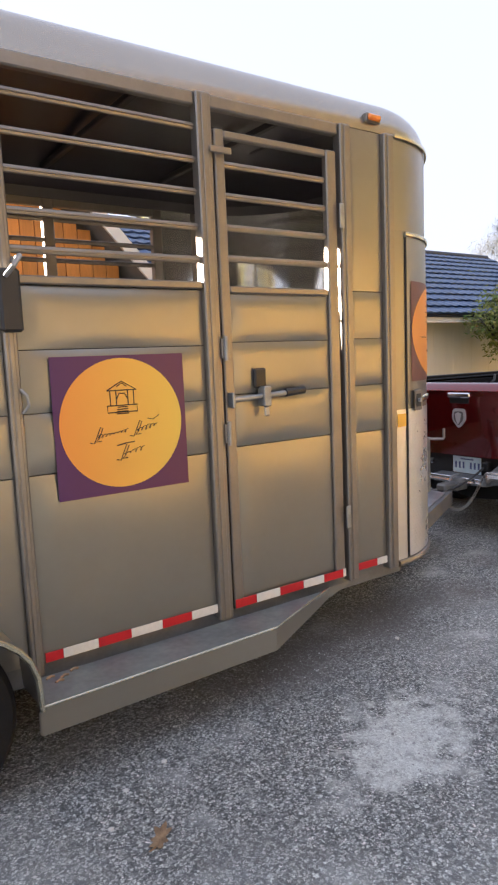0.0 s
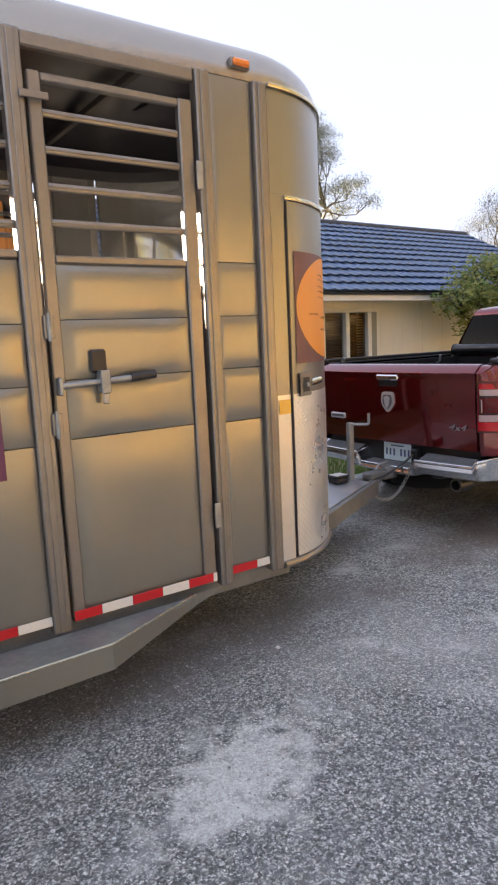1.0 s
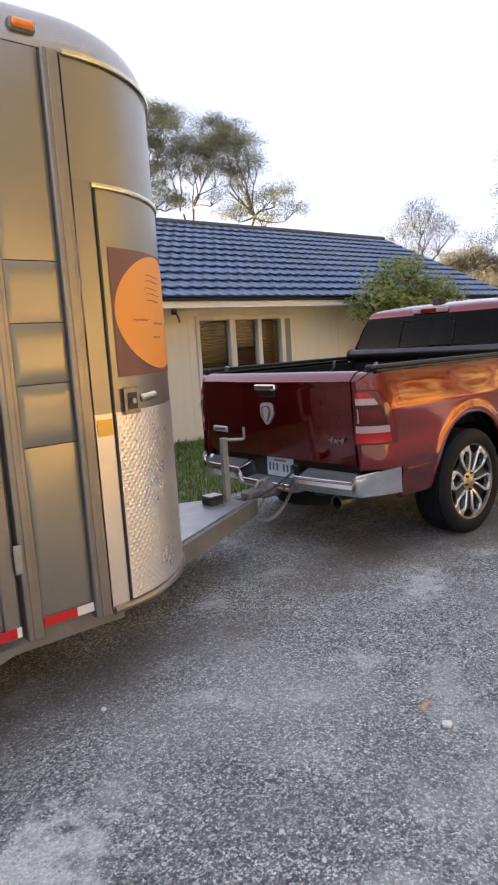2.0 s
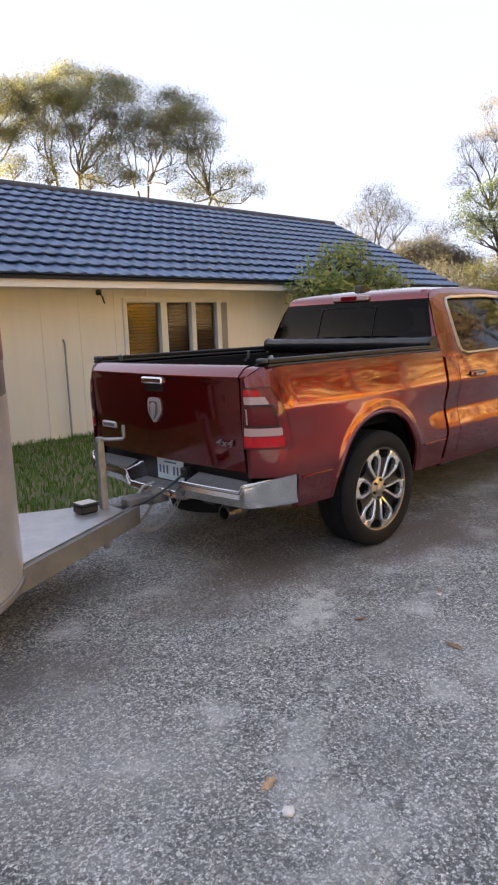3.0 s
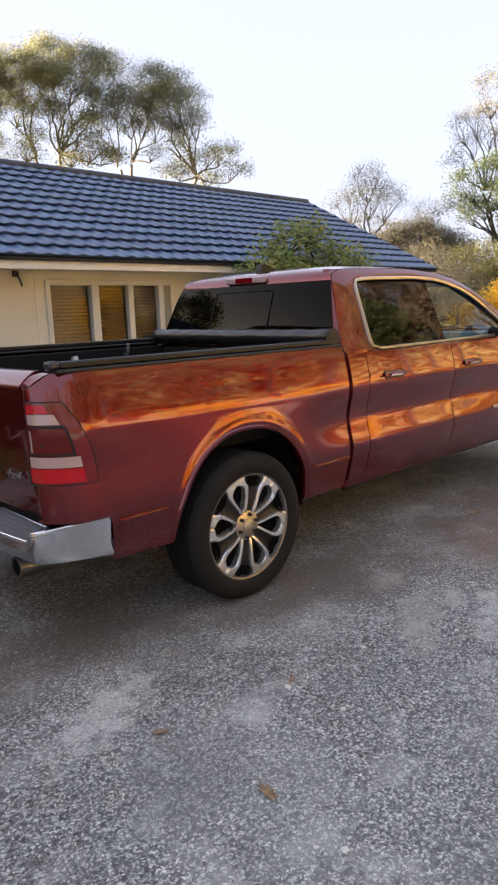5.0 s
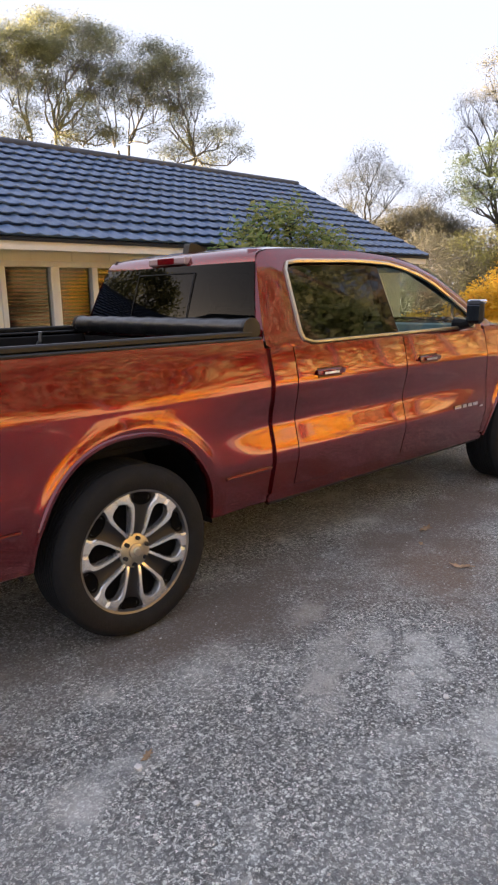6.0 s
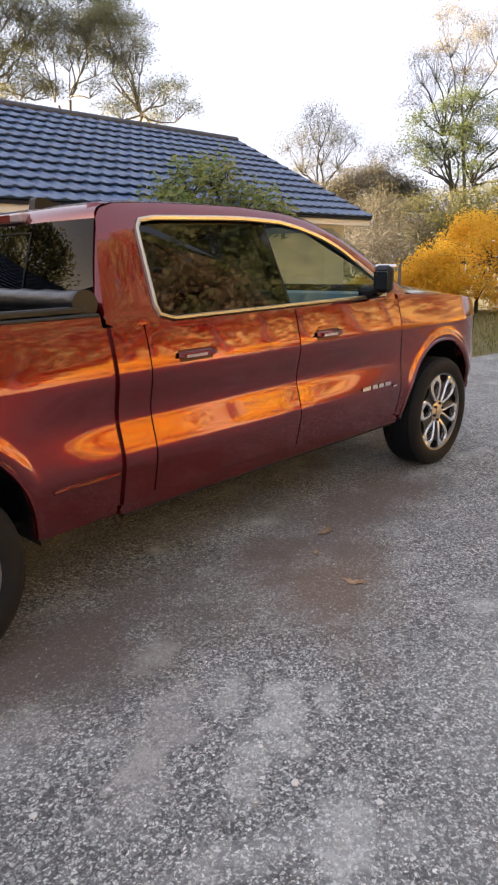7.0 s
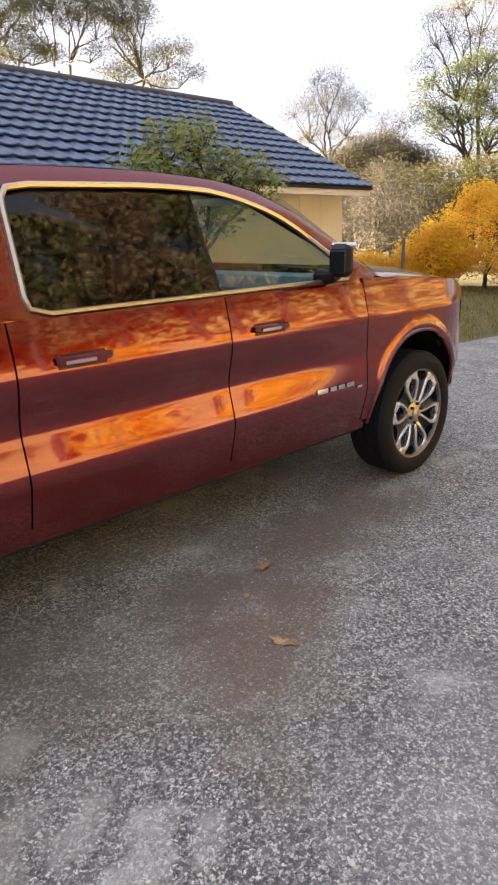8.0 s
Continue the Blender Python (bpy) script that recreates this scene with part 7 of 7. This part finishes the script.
def build_plants():
    # the great spreading trees behind the house, their layers by bearing and height in degrees from the drive
    def pad(az, el, ra, re, d=42.7):
        a, unit = radians(az), d * 0.01745
        return ((2.25 + d * math.cos(a), d * math.sin(a), 1.5 + d * math.tan(radians(el))), 1.30 * ra * unit, 2.0 * re * unit)

    def fork(az, el, d=42.7):
        return pad(az, el, 1, 1, d)[0]
    spreading_tree("oak_tree", (23.3, 37.3, 0), [fork(59.9, 12.2), fork(61.7, 11.9), fork(66.5, 12.2)], 0.17,
                   [pad(*p) for p in ((62.6, 17.6, 1.9, 0.65, 41.5), (60.0, 18.7, 1.7, 0.55, 43.5), (57.7, 18.4, 1.5, 0.55, 42.0), (55.9, 18.2, 1.3, 0.5, 43.5), (61.6, 16.9, 1.8, 0.5, 44.5), (58.7, 17.2, 1.5, 0.5, 41.0),
                                      (56.4, 17.1, 1.3, 0.45, 41.5), (63.2, 15.2, 1.4, 0.4, 43.0), (60.6, 15.4, 1.0, 0.35, 41.0), (58.2, 13.7, 1.1, 0.5, 40.5), (57.3, 12.4, 1.1, 0.6, 40.5), (59.0, 12.0, 0.9, 0.5, 41.5),
                                      (65.5, 17.4, 1.9, 0.6, 42.5), (68.2, 16.4, 1.9, 0.6, 42.0), (66.0, 14.6, 1.5, 0.5, 43.5), (70.5, 14.8, 1.7, 0.6, 43.0), (64.6, 12.6, 1.0, 0.45, 41.0), (61.9, 13.6, 0.8, 0.35, 42.5), (64.2, 16.3, 1.3, 0.45, 44.0), (60.4, 17.2, 1.3, 0.5, 40.5), (57.6, 16.0, 1.0, 0.35, 43.0), (59.4, 15.0, 0.9, 0.3, 42.5), (62.4, 12.2, 0.8, 0.4, 40.5), (56.0, 12.0, 0.9, 0.4, 41.0))],
                   M_LEAF_OLIVE, M_BARK_PALE, "spreading olive-green tree with pale limbs behind the house", 31)
    spreading_tree("oak_tree", (26.9, 34.9, 0), [fork(54.5, 11.6), fork(55.6, 11.3), fork(49.4, 10.6)], 0.15,
                   [pad(*p) for p in ((52.6, 17.2, 1.4, 0.55, 43.0), (50.8, 16.9, 1.2, 0.5, 42.0), (49.6, 16.0, 0.9, 0.5, 43.5), (54.2, 16.0, 1.2, 0.5, 41.5), (52.4, 15.9, 1.4, 0.45, 44.0), (50.5, 15.2, 1.2, 0.45, 41.0),
                                      (52.0, 14.2, 1.3, 0.4, 42.5), (50.2, 13.8, 1.0, 0.5, 43.0), (56.2, 15.2, 1.1, 0.35, 41.5), (57.0, 14.5, 0.9, 0.3, 43.0), (49.3, 14.6, 0.7, 0.45, 41.5), (54.3, 14.4, 0.9, 0.35, 42.0),
                                      (48.4, 12.0, 0.8, 0.35, 42.0), (47.2, 12.2, 0.8, 0.4, 43.0), (46.2, 10.9, 0.7, 0.5, 42.0), (48.5, 10.4, 0.8, 0.5, 43.0), (51.2, 10.9, 0.9, 0.35, 41.5), (52.6, 12.2, 0.6, 0.3, 41.5), (51.6, 16.5, 1.1, 0.4, 41.0), (53.5, 15.1, 1.0, 0.35, 43.0), (55.4, 16.0, 0.9, 0.35, 42.5), (51.0, 12.8, 0.8, 0.3, 42.0), (49.9, 11.6, 0.7, 0.3, 42.5))],
                   M_LEAF_OLIVE, M_BARK_PALE, "forked olive-green tree with open crown behind the house", 32)
    # bare tree, brown thicket and dark trees beyond the house's end
    spreading_tree("bare_tree", (32.3, 21.6, 0), [(32.3, 21.6, 4.4)], 0.15, [((32.3, 21.6, 7.1), 1.3, 0.8), ((31.5, 22.4, 6.6), 1.1, 0.7), ((33.0, 20.8, 6.8), 1.1, 0.7), ((32.3, 21.6, 8.0), 1.0, 0.6), ((32.2, 21.8, 5.7), 1.4, 0.6), ((34.0, 19.3, 6.1), 0.9, 0.5)],
                   M_LEAF_GREY, M_BARK, "half bare tree with thin grey twigs", 33, leaf=0.032, per=48, density=16.0, clump=0.6, lean=0.8)
    tree("dark_tree", (32.8, 19.2, 0), (32.8, 19.2, 2.6), 0.18, [((32.8, 19.2, 4.3), (1.7, 1.6, 1.5)), ((31.9, 20.3, 3.9), (1.3, 1.3, 1.2)), ((33.7, 18.0, 3.9), (1.2, 1.2, 1.2))], M_LEAF_DARK, M_BARK_PALE, "dark dense tree behind the house", 34, leaf=0.045, clumps=190, per=190, size=0.75)
    tree("dark_tree", (40.0, 23.0, 0), (40.0, 23.0, 3.2), 0.22, [((40.0, 23.0, 4.2), (3.2, 3, 1.8)), ((38.5, 26.0, 4.2), (3, 3, 1.6)), ((41.5, 18.5, 4.0), (2.6, 2.6, 1.6))], M_LEAF_DARK, M_BARK, "dark dense tree farther off", 35, leaf=0.07, clumps=150, per=170, size=1.1)
    tree("dark_thicket", (27.2, 15.6, 0), (27.2, 15.6, 0.7), 0.10, [((27.2, 15.6, 1.1), (2.0, 2.0, 1.2)), ((26.4, 16.8, 1.9), (1.4, 1.4, 1.2)), ((28.2, 14.2, 1.8), (1.5, 1.5, 1.2)), ((27.6, 15.2, 2.9), (1.4, 1.4, 1.0))], M_LEAF_DARK, M_BARK, "dark brown thicket past the house's end", 51, leaf=0.045, clumps=170, per=120, size=0.7, category="shrub")
    tree("brown_shrub", (23.8, 12.9, 0), (23.8, 12.9, 0.9), 0.07, [((23.8, 12.9, 2.2), (0.9, 0.9, 1.0)), ((23.5, 13.4, 1.6), (0.8, 0.8, 0.9)), ((24.2, 12.3, 1.8), (0.8, 0.8, 0.9))], M_LEAF_DARK, M_BARK_PALE, "twiggy reddish-brown shrub past the house's end", 36, leaf=0.028, clumps=190, per=30, size=0.45, category="shrub", twigs=6)
    spreading_tree("green_tree", (35.6, 14.2, 0), [(35.3, 15.2, 4.6), (35.0, 15.9, 4.4)], 0.14,
                   [((34.1, 17.1, 7.2), 0.9, 0.45), ((34.0, 17.4, 6.4), 0.8, 0.4), ((34.5, 16.6, 6.1), 1.0, 0.4), ((35.1, 15.4, 6.0), 1.1, 0.45), ((34.8, 15.9, 6.7), 0.9, 0.4), ((35.0, 15.4, 8.0), 1.2, 0.5), ((34.7, 16.2, 7.8), 0.8, 0.35), ((35.4, 14.9, 7.1), 1.2, 0.5),
                    ((34.2, 17.0, 5.6), 0.6, 0.25), ((35.2, 15.2, 5.2), 0.9, 0.35), ((36.0, 13.4, 7.6), 1.5, 0.6), ((36.3, 12.4, 6.4), 1.5, 0.6), ((36.0, 13.0, 5.4), 1.2, 0.5), ((36.4, 11.8, 8.2), 1.4, 0.6)],
                   M_LEAF_GREEN, M_BARK, "tall light green tree beyond the golden shrub", 37, leaf=0.05, per=95, density=7.0, clump=0.7)
    spreading_tree("bare_tree", (38.0, 16.6, 0), [(37.6, 17.0, 7.4), (37.2, 17.8, 7.2)], 0.12,
                   [((36.9, 18.3, 10.9), 1.0, 0.5), ((36.6, 18.9, 10.6), 0.8, 0.5), ((37.6, 17.1, 11.2), 1.3, 0.6), ((37.3, 17.7, 10.0), 0.9, 0.4), ((37.8, 16.6, 9.7), 1.2, 0.5), ((36.8, 18.5, 9.6), 0.8, 0.4), ((36.5, 19.1, 8.8), 0.8, 0.35), ((37.2, 17.6, 12.2), 1.2, 0.6), ((38.2, 15.4, 11.6), 1.5, 0.7), ((38.5, 14.2, 10.4), 1.4, 0.6)],
                   M_LEAF_FAR, M_BARK, "tall half bare tree with yellowing leaves", 38, leaf=0.04, per=34, density=13.0, clump=0.6, lean=0.7)
    tree("olive_bush", (30.2, 14.0, 0), (30.2, 14.0, 1.0), 0.09, [((29.9, 14.7, 3.0), (1.0, 1.0, 0.8)), ((30.4, 13.7, 3.3), (1.1, 1.1, 0.8)), ((30.7, 12.9, 3.3), (1.2, 1.2, 0.9)), ((30.3, 13.9, 2.0), (1.6, 1.5, 1.1)), ((31.2, 11.2, 3.4), (1.5, 1.5, 1.3))],
         M_LEAF_YELLOWGREEN, M_BARK, "yellowish green bush behind the golden shrub", 39, leaf=0.04, clumps=150, per=150, size=0.65, category="shrub")
    # golden shrub on the lawn
    for n, (x, y, z, rx, rz) in enumerate(((20.6, 10.9, 0.35, 0.8, 0.40), (21.7, 9.7, 0.75, 0.85, 0.75), (22.4, 8.6, 1.25, 1.5, 1.35), (23.2, 6.4, 1.5, 1.7, 1.6), (24.0, 4.2, 1.7, 1.8, 1.8))):
        tree("golden_shrub", (x, y, -0.03), (x, y, 0.4), 0.07, [((x, y, z), (rx, rx, rz))], M_LEAF_GOLD, M_BARK, "golden-yellow autumn shrub on the lawn", 40 + n, leaf=0.042, clumps=95, per=170, size=0.55, category="shrub")
    post = Geo().tube([(19.6, 9.28, -0.03), (19.6, 9.28, 0.6), (19.61, 9.29, 1.32)], [0.045, 0.043, 0.040], 8)
    solo("fence_post", post, M_BARK_PALE, "pale wooden post before the golden shrub", "post", at=(19.6, 9.28, 0))
    # green bush against the house wall
    tree("green_bush", (12.1, 7.9, -0.03), (12.0, 7.9, 1.1), 0.07, [((11.0, 7.9, 2.15), (0.5, 0.45, 0.30)), ((11.6, 7.9, 2.55), (0.45, 0.4, 0.32)), ((12.1, 7.9, 2.70), (0.42, 0.4, 0.28)), ((12.7, 7.9, 2.35), (0.55, 0.4, 0.25)), ((13.3, 7.9, 2.15), (0.5, 0.4, 0.25)), ((11.9, 7.9, 1.9), (0.9, 0.5, 0.5))],
         M_LEAF_BUSH, M_BARK, "loose green bush growing before the house wall", 50, leaf=0.048, clumps=160, per=40, size=0.34, category="shrub")
    # far wood round the place
    rng = random.Random(77)
    g = Geo()
    for k in range(420):
        a = radians(rng.uniform(-60, 75)) if k % 3 else radians(rng.uniform(-150, 90))
        d = rng.uniform(60, 80)
        c = Vector((6 + d * math.cos(a), d * math.sin(a), rng.uniform(0.2, 4.0)))
        leaf_clump(g, c, 4.5, 70, 0.5, rng, 0.7)
    far = new("far_wood", fast_mesh("far_wood", g, M_LEAF_DARK, (0, 0, 0)))
    tagged(far, "far brown and green woods round the place", "woods", kind="stuff")
    # bank under fallen leaves across the drive, in the last sun; unseen, added for gold reflections
    rows = []
    for i in range(42):
        x = 4.0 + 1.3 * i
        rows.append([(x, -8.6 - 5.0 * k / 12 + 0.5 * math.sin(x * 0.4), -0.06 + 3.6 * (k / 12) ** 1.1 + 0.10 * math.sin(x * 1.7 + k) * (k > 0) + 0.25 * math.sin(x * 0.31) * k / 12) for k in range(13)] + [(x, -24.0, 3.8)])
    bank = new("ground_bank", fast_mesh("ground_bank", Geo().grid([[Vector(p) for p in r] for r in rows]), M_LITTER, (0, 0, 0)))
    tagged(bank, "unseen low bank covered with fallen brown leaves", "ground", kind="structure")
    # the edge of the wood across the drive and behind the house's other end, seen mirrored in paint and glass
    for label, mat, count, zlo, zhi, sd in (("sunlit amber edge of the wood", M_LEAF_AMBER, 480, 1.5, 12.0, 7), ("olive crowns along the wood's edge", M_LEAF_OLIVE, 150, 3.5, 9.5, 8), ("rusty crowns along the wood's edge", M_LEAF_RUST, 90, 1.0, 9.0, 9)):
        rng = random.Random(sd)
        g = Geo()
        for k in range(count):
            x = rng.uniform(8, 48) if mat is M_LEAF_AMBER else rng.uniform(-28, 48)
            top = zhi * (0.82 + 0.18 * math.sin(x * 0.55 + sd))
            leaf_clump(g, Vector((x, rng.uniform(-17.0, -13.0), rng.uniform(zlo, top))), 2.6, 75, 0.26, rng, 0.8)
        tagged(new("wood_edge", fast_mesh("wood_edge", g, mat, (0, 0, 0))), label, "woods", kind="stuff")
    # sunlit golden trees on the other side of the drive, seen mirrored in paint and glass
    for n, (x, y, h, m) in enumerate(((4.5, -12.5, 9.0, M_LEAF_RUST), (9.0, -11.5, 13.0, M_LEAF_DARK), (13.0, -11.0, 17.0, M_LEAF_RUST), (16.5, -11.5, 18.0, M_LEAF_OLIVE), (20.0, -11.0, 21.0, M_LEAF_RUST), (24.0, -11.5, 24.0, M_LEAF_OLIVE),
                                      (28.0, -11.0, 25.0, M_LEAF_GREEN), (32.5, -11.5, 24.0, M_LEAF_OLIVE), (36.5, -9.5, 25.0, M_LEAF_RUST), (38.0, 5.0, 10.0, M_LEAF_OLIVE), (42.0, 0.5, 16.0, M_LEAF_RUST), (39.0, -5.5, 24.0, M_LEAF_OLIVE), (46.0, 6.0, 11.0, M_LEAF_OLIVE))):
        tree("roadside_tree", (x, y, -0.03), (x + 0.3, y, h * 0.30), 0.24, [((x, y, h * 0.72), (2.7, 2.4, h * 0.24)), ((x + 1.7, y + 0.6, h * 0.48), (2.1, 1.8, h * 0.18)), ((x - 1.8, y + 0.5, h * 0.44), (2.1, 1.8, h * 0.18))],
             m, M_BARK, "sunlit autumn tree across the driveway", 60 + n, leaf=0.125 if x > 15 else 0.08, clumps=165, per=110, size=1.05)
    for n in range(5):
        x, y, h = 7.5 + 6.1 * n, -7.2 - 0.8 * (n % 3), 1.5 + 0.5 * (n * 7 % 4)
        tree("golden_shrub", (x, y, -0.03), (x, y, 0.4), 0.07, [((x, y, h * 0.6), (1.5, 1.1, h * 0.6))], M_LEAF_GOLD, M_BARK, "golden-yellow autumn shrub across the driveway", 90 + n, leaf=0.07, clumps=45, per=60, size=0.6, category="shrub")
    for n, (x, y, h) in enumerate(((-3.0, 23.0, 11.0), (4.0, 27.0, 11.0))):
        tree("oak_tree", (x, y, -0.03), (x, y, h * 0.45), 0.35, [((x, y, h * 0.78), (3.6, 3.4, h * 0.2)), ((x + 3.0, y, h * 0.6), (2.6, 2.4, h * 0.15)), ((x - 3.0, y, h * 0.58), (2.6, 2.4, h * 0.15))],
             M_LEAF_OLIVE, M_BARK_PALE, "tall olive-green tree behind the house", 80 + n, leaf=0.14, clumps=150, per=60, size=1.2)


build_plants()


# ---- roof tiles: pressed panels of six waves, laid course by course ----
def build_tiles():
    courses, wave, waves = 12, 0.255, 5
    run = math.hypot(RIDGE_Y - EAVE_Y, RIDGE_Z - EAVE_Z)
    pitch = math.atan2(RIDGE_Z - EAVE_Z, RIDGE_Y - EAVE_Y)
    gauge = run / courses
    width = wave * waves

    def tile_mesh(mirror):
        n = waves * 8
        rows = []
        for v, lift in ((0.035, -0.034), (0.0, 0.0), (0.012, 0.004), (gauge * 0.5, -0.016), (gauge + 0.01, -0.038)):
            row = []
            for k in range(n + 1):
                x = width * k / n
                h = 0.044 + 0.011 * math.cos(2 * math.pi * x / wave) + 0.003 * math.cos(4 * math.pi * x / wave)
                row.append(Vector((x, v, 0.001 if lift == -0.034 else h + lift)))
            rows.append(row)
        g = Geo().grid(rows)
        me = bpy.data.meshes.new("roof_tile")
        me.from_pydata([tuple(p) for p in g.v], [], g.f)
        for f in me.polygons:
            f.use_smooth = True
        me.materials.append(M_TILE)
        return me
    me = tile_mesh(False)
    base = place_of(ROOF)
    rng = random.Random(9)
    cols = int((HX1 + 0.09 - 3.2) / width)
    x_start = HX1 + 0.085 - cols * width
    for c in range(courses):
        for k in range(cols):
            ob = new("roof_tile", me)
            ob.parent = ROOF
            s = c * gauge
            p = Vector((x_start + k * width, EAVE_Y - 0.02 + s * math.cos(pitch), EAVE_Z - 0.012 + s * math.sin(pitch)))
            ob.matrix_basis = Matrix.Translation(p - base) @ Matrix.Rotation(pitch + rng.uniform(-0.006, 0.006), 4, "X")
    # the stretch behind the trailer and the porch, out of sight but for glimpses, is one sheet
    g = Geo()
    left = int((x_start - HX0) / width)
    for c in range(courses):
        for k in range(left):
            s = c * gauge
            m = Matrix.Translation(Vector((x_start - (k + 1) * width, EAVE_Y - 0.02 + s * math.cos(pitch), EAVE_Z - 0.012 + s * math.sin(pitch)))) @ Matrix.Rotation(pitch, 4, "X")
            g.add([m @ v.co for v in me.vertices], [tuple(f.vertices) for f in me.polygons])
    ob = new("roof_tile_rest", fast_mesh("roof_tile_rest", g, M_TILE, base))
    ob.parent = ROOF
    tagged(ob, kind="stuff")


build_tiles()
